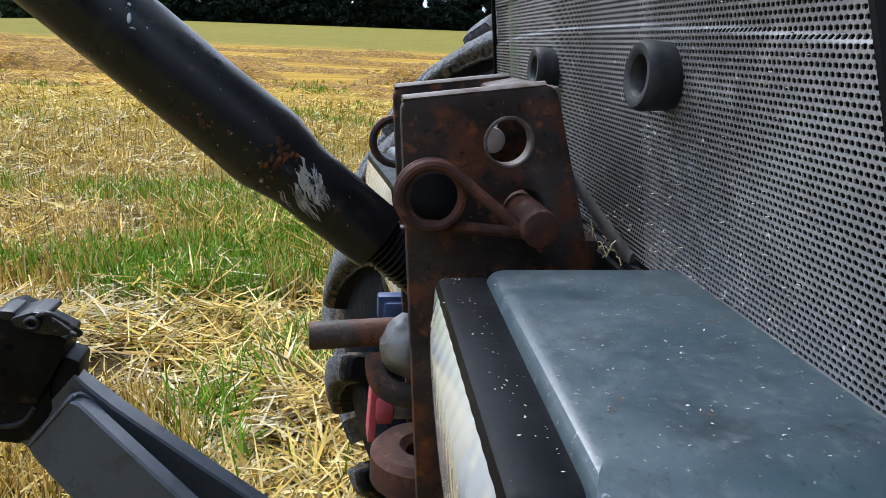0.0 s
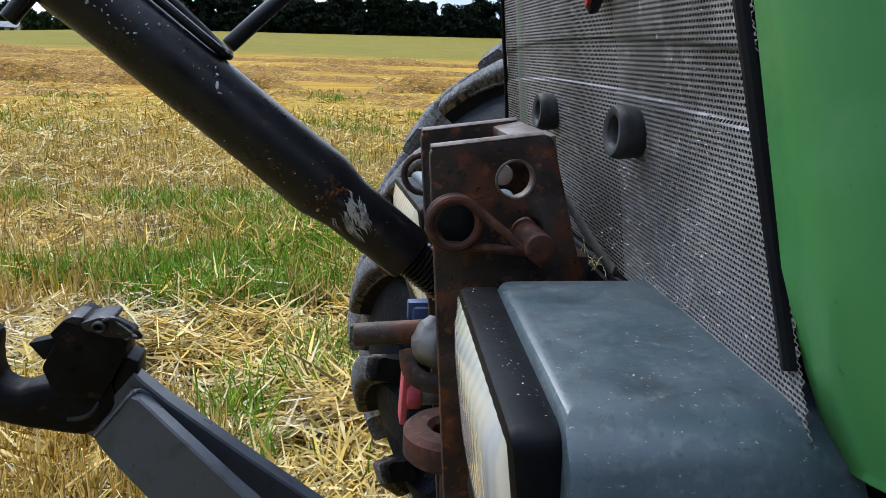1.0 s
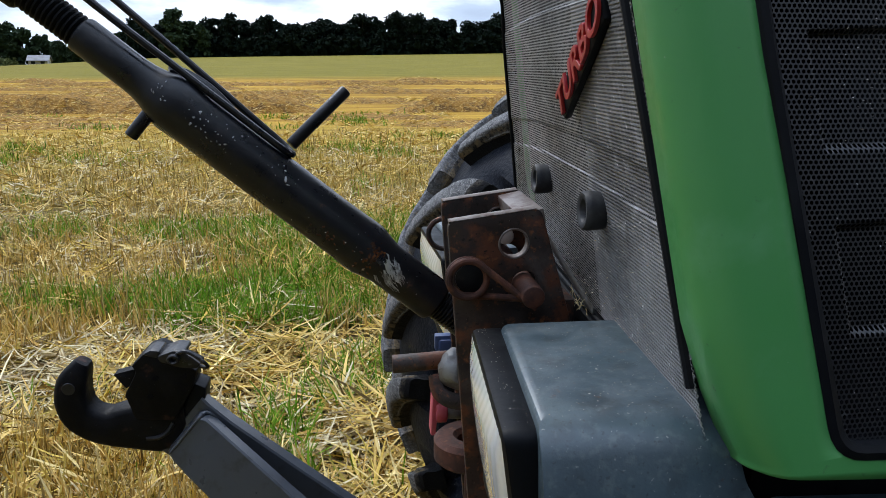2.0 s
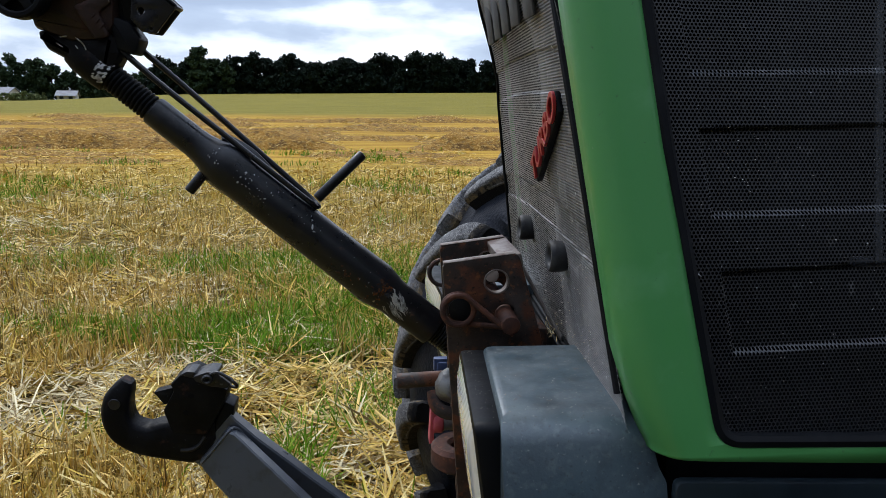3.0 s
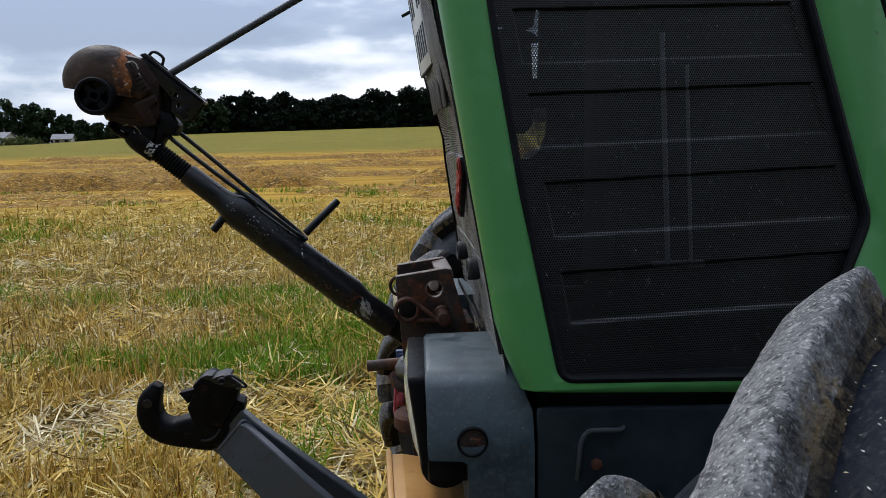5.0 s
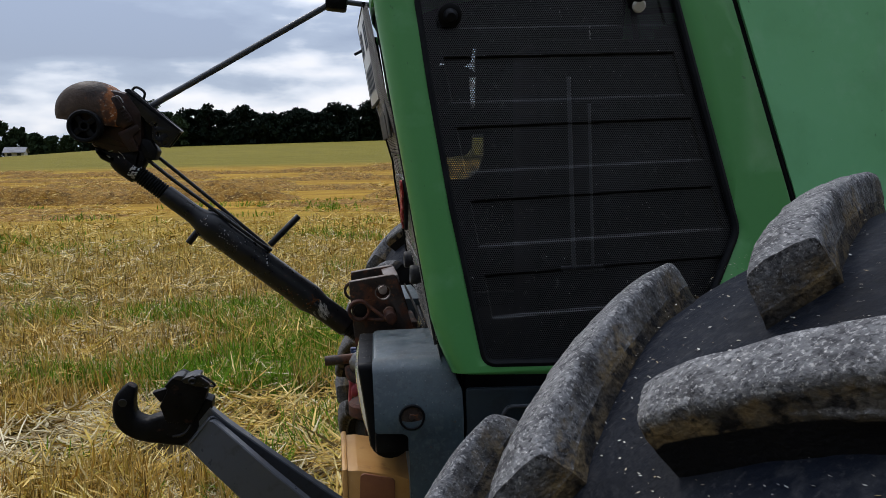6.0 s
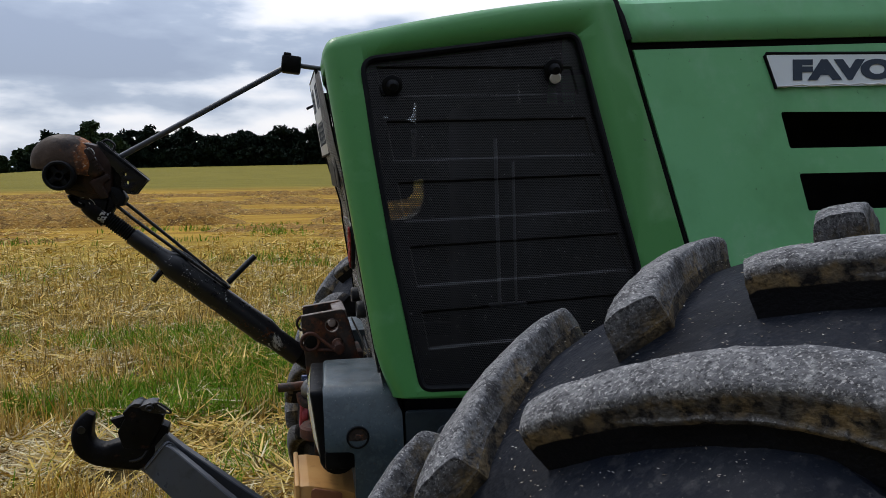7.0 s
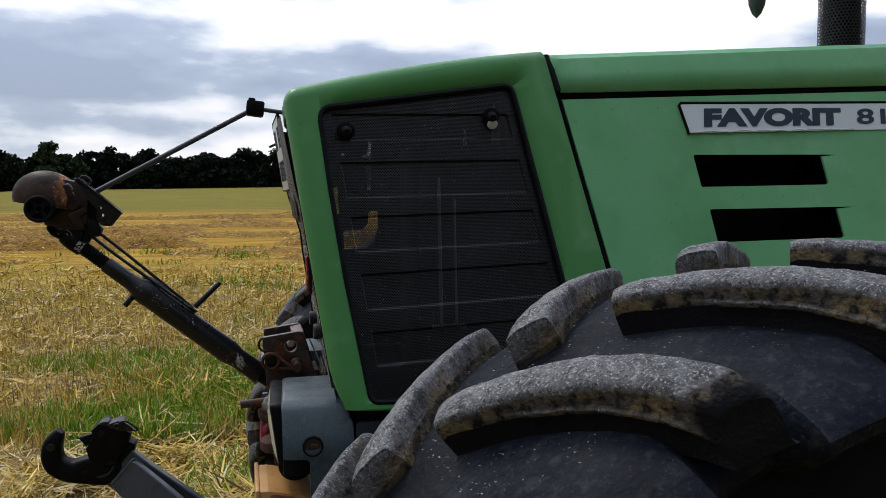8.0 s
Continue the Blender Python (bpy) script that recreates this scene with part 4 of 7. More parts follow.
    for body, x0, x1 in (("FAVORIT", 1.114, 1.538), ("81", 1.592, 1.690)):
        cur = bpy.data.curves.new("decal_text", "FONT")
        cur.body, cur.size, cur.offset, cur.extrude = body, 0.056, 0.0036 if len(body) > 2 else 0.0012, 0.0004
        tob = new("decal_text", cur)
        me = bpy.data.meshes.new_from_object(tob.evaluated_get(bpy.context.evaluated_depsgraph_get()))
        bpy.data.objects.remove(tob)
        w0, w1 = min(v.co.x for v in me.vertices), max(v.co.x for v in me.vertices)
        for v in me.vertices:
            x = x0 + (v.co.x - w0) * (x1 - x0) / (w1 - w0)
            z = 1.7495 + v.co.y + 0.038 * (x - 1.115)
            x += 0.12 * v.co.y
            v.co = Vector((x, ys(z, x) - 0.0014 - v.co.z, z))
        me.materials.append(M_INK)
        ob = new("decal_lettering", me)
        ob.parent, ob.matrix_parent_inverse = decal, parent_matrix(decal).inverted()
    bm = B()
    random.seed(4)
    pts = [(1.070 + 0.02 * i, ys(1.733, 1.070 + 0.02 * i) - 0.003 - 0.002 * random.random(), 1.7305 + 0.0008 * i + 0.004 * random.random()) for i in range(26)]
    add_sweep(bm, smooth_path(pts, 2), [0.0012 + 0.0016 * random.random() for _ in range(51)], 6)
    part("peeled_edge", bm, M_WHITE, decal, "curled pale edge of the decal")


build_rear_hood()


# exhaust and the hanging fitting above the hood
def build_exhaust():
    bm = B()
    add_cyl(bm, (1.66, 0.50, 1.95), (1.66, 0.50, 2.9), 0.048, segs=28, bevel=0.01)
    ex = part("exhaust_pipe", bm, M_DARK, tractor, "dark exhaust pipe inside a perforated guard")

    def place(u, v):
        a = u / 0.060
        return 1.66 + 0.060 * np.cos(a), 0.50 + 0.060 * np.sin(a), v
    hex_sheet("exhaust_guard", [(0, 1.93), (0.060 * 2 * math.pi, 1.93), (0.060 * 2 * math.pi, 2.85), (0, 2.85)], 0.0095, place, M_EXHAUST, ex, "perforated black heat guard", 0.55)
    bm = B()
    add_lathe(bm, [(0.001, 0), (0.012, 0.012), (0.021, 0.035), (0.024, 0.07), (0.023, 0.11), (0.015, 0.13), (0.006, 0.14)], Matrix.Translation((1.385, 0.50, 2.058)), 20)
    add_cyl(bm, (1.385, 0.50, 2.19), (1.385, 0.50, 2.75), 0.006, segs=10)
    add_sweep(bm, smooth_path([(1.385, 0.50, 2.74), (1.42, 0.50, 2.80), (1.52, 0.50, 2.82), (1.60, 0.50, 2.80)], 5), 0.006, 8)
    part("hanging_fitting", bm, M_ARM, ex, "grey teardrop fitting on a thin rod")


build_exhaust()


# grey lamp cover, headlight and lower panels, left and right
def build_cover(sgn):
    fy = (lambda y: y) if sgn > 0 else (lambda y: 2 * YC - y)
    # cover: rounded slab, its top level, its side face going down behind the wheel
    bm = B()
    t = B()
    fill2(t, rounded([(0.099, 1.078), (0.150, 1.074), (0.153, 0.80), (0.236, 0.80), (0.236, 1.134), (0.230, 1.146), (0.227, 1.162), (0.226, 1.184), (0.099, 1.184)],
                     [0.006, 0.012, 0.0, 0.0, 0.012, 0.02, 0.006, 0.003, 0.010]))
    cut_steps(t, 1, [1.09, 1.11, 1.13, 1.15, 1.164, 1.169, 1.173, 1.1765, 1.1795, 1.182])
    r = bmesh.ops.extrude_face_region(t, geom=list(t.faces))
    up = {v for v in r["geom"] if isinstance(v, bmesh.types.BMVert)}
    for v in t.verts:
        x, z = v.co.x, v.co.y
        near = 0.156 + 0.034 * min(1.0, max(0.0, (z - 1.095) / 0.09)) ** 1.2
        rise = max(0.0, z - 1.164)
        near += 0.020 - math.sqrt(max(0.0, 0.020 ** 2 - rise ** 2))
        v.co = Vector((x + (0.011 if v in up else 0.0), fy(0.384 if v in up else near), z))
    bmesh.ops.recalc_face_normals(t, faces=t.faces)
    es = [e for e in t.edges if len(e.link_faces) == 2 and e.calc_face_angle(0) > 1.0]
    bmesh.ops.bevel(t, geom=es, offset=0.011, segments=5, profile=0.5, affect="EDGES", clamp_overlap=True)
    me = bpy.data.meshes.new("tmp")
    t.to_mesh(me)
    t.free()
    bm.from_mesh(me)
    bpy.data.meshes.remove(me)
    cover = part("lamp_cover", bm, M_GREY, tractor, "weathered blue-grey plastic lamp cover with dust and stains", angle=45)
    # rusty screw in its round recess
    bm = B()
    add_ring(bm, (0.156, fy(0.160), 1.100), (0.156, fy(0.154), 1.100), 0.020, 0.0165, 28, 0.001)
    part("screw_rim", bm, M_BLACK, cover)
    bm = B()
    m = axis_matrix((0.156, fy(0.159), 1.100), (0.156, fy(-1), 1.100))[0]
    add_lathe(bm, [(0.0165, 0), (0.0165, 0.002), (0.006, 0.0025), (0.0045, 0.004), (0.001, 0.0042)], m, 24)
    part("screw", bm, M_RUST, cover, "rusty recessed screw")
    # headlight: black rim, glass and bowl
    bm = B()
    add_plate(bm, rounded([(fy(0.190), 1.050), (fy(0.400), 1.050), (fy(0.400), 1.178), (fy(0.196), 1.176)], 0.012, 5), 0.030,
              Matrix(((0, 0, 1, 0.077), (1, 0, 0, 0), (0, 1, 0, 0), (0, 0, 0, 1))), bevel=0.005)
    for v in bm.verts:
        v.co.x += 0.05 * (abs(v.co.y - fy(0.2))) + 0.13 * (1.17 - v.co.z)
    lamp = part("headlight", bm, M_BLACK, tractor, "rectangular headlight in a black rim")
    bm = B()
    n, k = 60, 8
    grid = []
    for i in range(n + 1):
        row = []
        for j in range(k + 1):
            u, v = i / n, j / k
            bulge = (1 - (2 * u - 1) ** 4) * (1 - (2 * v - 1) ** 4)
            row.append(bm.verts.new((0.0768 + 0.0095 * u - 0.009 * bulge ** 0.6 + 0.00015 * math.sin(u * 30 * math.pi), fy(0.201 + 0.194 * u), 1.056 + (0.113 + 0.003 * u) * v)))
            row[-1].co.x += 0.13 * (1.17 - row[-1].co.z)
        grid.append(row)
    for a, b in zip(grid, grid[1:]):
        for j in range(k):
            bm.faces.new((a[j], a[j + 1], b[j + 1], b[j]))
    part("lens", bm, M_LENS, lamp, "clouded glass headlight lens")
    bm = B()
    add_box(bm, (0.0756, fy(0.30) - 0.086, 1.062), (0.0762, fy(0.30) + 0.086, 1.158), 0.0)
    for v in bm.verts:
        v.co.x += 0.05 * (abs(v.co.y - fy(0.205))) + 0.13 * (1.17 - v.co.z)
    part("reflector", bm, M_CHROME, lamp)
    # black body below the lamp, and the yellow box under it
    bm = B()
    add_cyl(bm, (0.125, fy(0.19), 1.055), (0.125, fy(0.36), 1.055), 0.034, segs=20, bevel=0.006)
    add_box(bm, (0.10, fy(0.28) - 0.10, 1.035), (0.16, fy(0.28) + 0.10, 1.07), 0.006)
    part("lamp_socket", bm, M_BLACK, tractor)
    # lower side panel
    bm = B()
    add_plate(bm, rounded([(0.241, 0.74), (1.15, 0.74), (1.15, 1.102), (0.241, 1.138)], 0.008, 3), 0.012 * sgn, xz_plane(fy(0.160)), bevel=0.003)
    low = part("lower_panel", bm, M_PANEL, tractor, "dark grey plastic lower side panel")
    bm = B()
    add_sweep(bm, smooth_path([(0.293, fy(0.160), 1.04), (0.293, fy(0.152), 1.066), (0.295, fy(0.151), 1.092), (0.304, fy(0.151), 1.107), (0.320, fy(0.151), 1.109), (0.344, fy(0.151), 1.108), (0.354, fy(0.160), 1.108)], 4), 0.0032, 8)
    part("panel_handle", bm, M_ARM, low, "light grey wire handle")
    bm = B()
    add_cyl(bm, (0.535, fy(0.166), 1.106), (0.535, fy(0.153), 1.106), 0.0085, segs=14, bevel=0.002)
    part("screw", bm, M_RUST, low, "rusty screw head")
    bm = B()
    add_cyl(bm, (0.318, fy(0.166), 1.060), (0.318, fy(0.154), 1.060), 0.0075, segs=14, bevel=0.002)
    part("screw", bm, M_RUST_BRIGHT, low, "rusty screw head")
    # black bar put behind the gap between hood and panels, standing for its shade
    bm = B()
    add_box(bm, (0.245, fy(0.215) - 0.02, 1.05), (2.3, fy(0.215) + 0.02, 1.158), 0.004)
    part("gap_shade_bar", bm, M_BLACK, tractor)


build_cover(1)
build_cover(-1)


def build_front_frame():
    # tray along the foot of the front grille
    bm = B()
    add_box(bm, (0.196, 0.28, 1.105), (0.226, 2 * YC - 0.28, 1.166), 0.004)
    for v in bm.verts:
        v.co.x += SWEEP * (v.co.y - 0.2)
    add_sweep(bm, smooth_path([(xg(1.17, y) - 0.006, y, 1.168) for y in (0.30, 0.40, 0.62, 0.73)], 4), 0.0035, 8)
    part("grille_tray", bm, M_BLACK, tractor, "dark tray under the front grille")
    # straw caught in the corner
    random.seed(11)
    bm = B()
    for _ in range(18):
        p = Vector((random.uniform(0.198, 0.214), random.uniform(0.455, 0.495), 1.170))
        d = Vector((random.uniform(-0.4, 0.4), random.uniform(-1, 1), random.uniform(0.1, 1.0))).normalized() * random.uniform(0.010, 0.026)
        add_sweep(bm, [p, p + d * 0.6, p + d + Vector((0, 0, -0.004))], random.uniform(0.00025, 0.0005), 4)
    ob = finish("straw_tuft", bm, M_STRAW_PALE)
    tagged(ob, "small tuft of dry straw caught below the grille", "straw", kind="stuff")
    # unseen chassis block, axle and hitch body, added near-black behind the lamps
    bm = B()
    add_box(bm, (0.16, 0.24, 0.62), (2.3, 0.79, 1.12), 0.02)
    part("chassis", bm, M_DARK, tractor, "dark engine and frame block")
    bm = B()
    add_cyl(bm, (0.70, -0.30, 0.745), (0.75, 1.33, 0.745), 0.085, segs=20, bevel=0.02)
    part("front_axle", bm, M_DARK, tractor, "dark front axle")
    # yellow faded box under the left lamp
    bm = B()
    add_plate(bm, rounded([(0.052, 0.80), (0.175, 0.80), (0.175, 0.972), (0.135, 0.990), (0.072, 1.004), (0.050, 1.004)], [0.004, 0.004, 0.01, 0.02, 0.006, 0.006]), 0.16, xz_plane(0.20), bevel=0.006)
    box = part("side_marker", bm, M_YELLOW, tractor, "faded orange-yellow plastic box with a stained top")
    bm = B()
    add_plate(bm, rounded([(0.072, 0.93), (0.130, 0.93), (0.130, 0.986), (0.076, 1.000)], 0.008), 0.004, xz_plane(0.196), bevel=0.001)
    part("stained_flap", bm, M_BROWN, box, "brown-stained upper flap")
    bm = B()
    add_box(bm, (0.047, 0.195, 0.80), (0.056, 0.365, 1.008), 0.003)
    part("front_lip", bm, M_YELLOW, box)


build_front_frame()


# ---------------------------------------------------------------- top link bracket, in the middle of the front
def build_bracket():
    outline = rounded([(0.098, 0.90), (0.205, 0.90), (0.196, 1.15), (0.160, 1.274), (0.071, 1.262)], [0.0, 0.0, 0.02, 0.010, 0.008])
    bracket = None
    for y, dx in ((0.452, 0.0), (0.566, 0.006)):
        bm = B()
        o = [(x + dx, z) for x, z in outline]
        add_plate(bm, o, 0.010, xz_plane(y), [circle2(0.1345 + dx, 1.240, 0.0137), circle2(0.146 + dx, 1.200, 0.0125)], bevel=0.0016)
        ob = part("bracket_plate", bm, M_RUST, bracket or tractor, "rusty steel cheek plate with a round hole")
        bracket = bracket or ob
        bm = B()
        add_ring(bm, (0.1345 + dx, y - 0.0006, 1.240), (0.1345 + dx, y + 0.0106, 1.240), 0.0152, 0.0130, 32, 0.0006)
        part("hole_rim", bm, M_RUST_EDGE, bracket, "worn bright hole edge")
        bm = B()
        top = [(0.0722 + dx, y + 0.005, 1.2622), (0.100 + dx, y + 0.005, 1.2660), (0.130 + dx, y + 0.005, 1.2700), (0.154 + dx, y + 0.005, 1.2732)]
        add_sweep(bm, top, 0.0053, 8, flat=0.4, up=(0, 0, 1))
        part("worn_edge", bm, M_RUST_EDGE, bracket, "bright worn upper edge")
    # cross pieces
    bm = B()
    m = Matrix.Translation((0.152, 0.51, 1.262)) @ Matrix.Rotation(radians(-12), 4, "Y")
    add_box(bm, (-0.012, -0.052, -0.008), (0.014, 0.058, 0.008), 0.002, m)
    part("cross_bar", bm, M_RUST_EDGE, bracket, "welded cross bar with a worn top")
    bm = B()
    add_box(bm, (0.165, 0.462, 0.93), (0.200, 0.566, 1.18), 0.004)
    part("back_plate", bm, M_RUST, bracket)
    bm = B()
    add_cyl(bm, (0.1385, 0.512, 1.2335), (0.1385, 0.57, 1.2335), 0.0085, segs=20, bevel=0.001)
    part("bush", bm, M_PALE_STEEL, bracket, "pale worn steel bush")
    # hitch pin with its spring clip
    bm = B()
    add_cyl(bm, (0.146, 0.412, 1.198), (0.146, 0.62, 1.200), 0.0108, segs=28, bevel=0.0025)
    pin = part("hitch_pin", bm, M_RUST_BRIGHT, bracket, "rusty hitch pin")
    c = Vector((0.0885, 0.438, 1.2110))
    loop = []
    for i in range(53):
        a = radians(-92 - i * 583 / 52)
        loop.append(c + Vector((0.0180 * math.cos(a), 0.004 - 0.010 * i / 52, 0.0180 * math.sin(a))))
    leg_a = [Vector((0.142, 0.430, 1.1915)), Vector((0.128, 0.434, 1.1920)), Vector((0.106, 0.440, 1.1925))]
    e = loop[-1]
    leg_b = [e + (Vector((0.150, 0.418, 1.1860)) - e) * k for k in (0.3, 0.6, 1.0)]
    bm = B()
    add_sweep(bm, smooth_path([*leg_a, *loop[::2], *leg_b], 4), 0.0034, 10)
    part("spring_clip", bm, M_RUST_BRIGHT, pin, "rusty wire spring clip")
    bm = B()
    add_lathe(bm, [(0.0142, 0), (0.0140, 0.0012), (0.012, 0.0016), (0.001, 0.0012)], axis_matrix((0.0925, 0.4521, 1.2070), (0.0925, -1, 1.2070))[0], 28)
    part("rubber_plug", bm, M_PAINTED, bracket, "black round plug")
    # bright strap from the bracket down to the tray
    bm = B()
    add_sweep(bm, smooth_path([(0.186, 0.556, 1.232), (0.194, 0.520, 1.214), (0.205, 0.475, 1.188), (0.212, 0.440, 1.172)], 5), 0.0075, 8, flat=0.22, up=(1, 0, 0.2))
    part("strap", bm, M_STEEL, bracket, "bent grey steel strap")
    # ring on the far side
    bm = B()
    cc = Vector((0.082, 0.585, 1.222))
    add_sweep(bm, [cc + Vector((0.017 * math.cos(a), 0.0, 0.017 * math.sin(a))) for a in (2 * math.pi * i / 24 for i in range(24))], 0.003, 8, closed=True)
    part("wire_ring", bm, M_RUST, bracket, "rusty wire ring")
    # lower rusty rod, nut, collar and washer
    bm = B()
    add_cyl(bm, (0.020, 0.522, 1.0945), (0.105, 0.522, 1.0985), 0.0098, segs=22, bevel=0.0015)
    add_cyl(bm, (0.039, 0.522, 1.0954), (0.0405, 0.522, 1.0955), 0.0101, segs=22)
    part("rusty_rod", bm, M_RUST, tractor, "rusty horizontal rod")
    bm = B()
    m = axis_matrix((0.076, 0.508, 1.100), (0.108, 0.512, 1.080))[0]
    add_lathe(bm, [(0.010, -0.004), (0.019, 0.002), (0.0225, 0.011), (0.021, 0.026), (0.014, 0.036)], m, 7)
    part("hex_nut", bm, M_STEEL, tractor, "greasy grey nut")
    bm = B()
    add_sweep(bm, smooth_path([(0.066, 0.515, 1.083), (0.068, 0.505, 1.069), (0.080, 0.498, 1.061), (0.098, 0.496, 1.060), (0.118, 0.50, 1.064)], 5), [0.009] * 21, 10, flat=0.6)
    part("hook_eye", bm, M_RUST, tractor, "rusty bent eye with grease")
    bm = B()
    add_cyl(bm, (0.1045, 0.515, 1.07), (0.1075, 0.515, 0.90), 0.0090, segs=18)
    part("vertical_bolt", bm, M_RUST_BRIGHT, tractor, "rusty vertical bolt")
    bm = B()
    add_ring(bm, (0.1025, 0.515, 0.982), (0.1025, 0.515, 1.012), 0.0390, 0.0130, 36, 0.005)
    part("thick_washer", bm, M_RUST_BRIGHT, tractor, "thick rusty steel washer")
    bm = B()
    add_cyl(bm, (0.078, 0.57, 1.018), (0.115, 0.57, 1.018), 0.013, segs=20, bevel=0.002)
    socket = part("coupling_socket", bm, M_STEEL, tractor, "grey coupling socket")
    bm = B()
    add_cyl(bm, (0.070, 0.57, 1.018), (0.084, 0.57, 1.018), 0.0165, segs=20, bevel=0.003)
    add_plate(bm, rounded([(0.064, 0.990), (0.070, 0.990), (0.074, 1.040), (0.067, 1.043)], 0.002), 0.024, xz_plane(0.558), bevel=0.001)
    add_cyl(bm, (0.069, 0.57, 1.032), (0.079, 0.57, 1.039), 0.007, segs=12, bevel=0.001)
    part("dust_cap", bm, M_RED, socket, "faded red plastic dust cap")
    bm = B()
    add_box(bm, (0.076, 0.582, 1.072), (0.098, 0.604, 1.097), 0.004)
    add_box(bm, (0.072, 0.586, 1.082), (0.102, 0.598, 1.101), 0.002)
    part("hose_clip", bm, M_BLUE, tractor, "small blue clip")


build_bracket()


# ---------------------------------------------------------------- top link
def build_top_link():
    YL = 0.520
    a = Vector((0.0030, YL, 1.2150))          # where the tube narrows
    lo = Vector((0.0660, YL, 1.1645))
    hi = Vector((-0.2615, YL, 1.4330))        # upper end of the sleeve
    d = (hi - a).normalized()
    nn = Vector((d.z, 0, -d.x))
    link = thing("top_link", (0.15, YL, 1.09), "black painted steel top link with scraped paint and rusty hook", "hitch link")

    def at(s, off=0.0, y=0.0):
        return a + d * s + nn * off + Vector((0, y, 0))
    m, n = axis_matrix(lo, hi)
    s0 = (a - lo).length
    bm = B()
    add_lathe(bm, [(0.012, 0.0), (0.0222, 0.0), (0.0230, 0.002), (0.0232, s0 - 0.016), (0.0236, s0 - 0.011), (0.0268, s0 + 0.004), (0.0281, s0 + 0.009), (0.0284, s0 + 0.018), (0.0276, s0 + 0.034),
                   (0.0270, s0 + 0.06), (0.0268, n - 0.128), (0.0278, n - 0.112), (0.0280, n - 0.102), (0.0266, n - 0.092), (0.0215, n - 0.080), (0.0188, n - 0.068), (0.0180, n - 0.058),
                   (0.0178, n - 0.003), (0.0170, n), (0.012, n)], m, 44)
    tube = part("tube", bm, M_PAINTED, link, "black painted tube with scratches", angle=50)

    def skin(s, ang, lift=0.0):
        # a place on the tube's surface: along it, and round from the near side upwards
        r = float(np.interp(s, (-0.016, -0.011, 0.004, 0.009, 0.018, 0.034, 0.06), (0.0233, 0.0237, 0.0269, 0.0282, 0.0285, 0.0277, 0.0271))) + lift
        return at(s) + r * (math.cos(ang) * Vector((0, -1, 0)) + math.sin(ang) * nn)
    # scraped bare patch near the bracket end: fine streaks along the tube
    random.seed(3)
    bm = B()
    for k in range(46):
        ang = radians(random.uniform(-34, 42))
        s1 = -0.012 - 0.010 * math.cos(ang * 1.6) + random.uniform(-0.008, 0.008)
        ln, w = random.uniform(0.006, 0.022), random.uniform(0.0003, 0.0010) * (1.5 if -0.1 < ang < 0.55 else 0.8)
        q = [skin(s1 - ln * t + 0.4 * ln, ang - 0.30 * t + 0.05 * math.sin(9 * t), 0.0001) for t in (0, 0.2, 0.4, 0.6, 0.8, 1.0)]
        add_sweep(bm, q, [w * f for f in (0.15, 0.9, 1.0, 0.8, 0.6, 0.1)], 6, flat=0.6, up=(0, -1, 0))
    tagged(part("scrape_mark", bm, M_BARE, tube, "bare bright scrape marks"), "bare bright scrape marks", kind="stuff")

    def chips(spots, seed):
        bm = B()
        random.seed(seed)
        for s1, ang, r in spots:
            ang = radians(ang)
            c0 = skin(s1, ang, -0.0001)
            up = (c0 - at(s1)).normalized()
            mm = axis_matrix(c0, c0 + up)[0] @ Matrix.Rotation(random.uniform(0, 6), 4, "Z") @ Matrix.Diagonal((1, random.uniform(0.35, 0.8), 1, 1))
            k = random.randint(5, 8)
            add_lathe(bm, [(r, 0), (r * 0.8, 0.0004), (r * 0.3, 0.0005)], mm, k)
        return bm
    random.seed(8)
    spots = [(0.117, 26, 0.0034), (0.112, 19, 0.0022), (0.122, 40, 0.0016), (0.126, 48, 0.0013)]
    spots += [(random.uniform(0.17, 0.26), random.uniform(-5, 45), random.uniform(0.0005, 0.0017)) for _ in range(46)]
    spots += [(random.uniform(-0.06, 0.17), random.uniform(-40, 60), random.uniform(0.0003, 0.0008)) for _ in range(40)]
    tagged(part("paint_chips", chips(spots, 4), M_BARE, tube, "small bright chips in the paint"), "small bright chips in the paint", kind="stuff")
    spots = [(random.gauss(0.008, 0.006), random.gauss(18, 20), random.uniform(0.0010, 0.0036)) for _ in range(34)]
    spots += [(random.gauss(0.05, 0.010), random.gauss(-20, 8), random.uniform(0.0008, 0.0026)) for _ in range(12)]
    spots += [(random.gauss(0.012, 0.006), random.gauss(-38, 9), random.uniform(0.0008, 0.0025)) for _ in range(9)]
    tagged(part("rust_stain", chips(spots, 5), M_CAST, tube, "orange rust spots"), "orange rust spots", kind="stuff")
    # threaded rods at both ends
    bm = B()
    prof, h = [(0.0155, 0.0)], 0.0
    while h < 0.085:
        prof += [(0.0178, h + 0.0012), (0.0178, h + 0.0020), (0.0154, h + 0.0034)]
        h += 0.0040
    add_lathe(bm, prof, axis_matrix(lo + (lo - a).normalized() * 0.085, lo)[0], 28)
    part("lower_thread", bm, M_PAINTED, link, "black threaded rod")
    bm = B()
    prof, h = [(0.0135, 0.0)], 0.0
    while h < 0.056:
        prof += [(0.0160, h + 0.0014), (0.0160, h + 0.0028), (0.0132, h + 0.0042)]
        h += 0.0050
    add_lathe(bm, prof, axis_matrix(hi - d * 0.002, hi + d)[0], 28)
    part("upper_thread", bm, M_BLACK, link, "black threaded rod")
    bm = B()
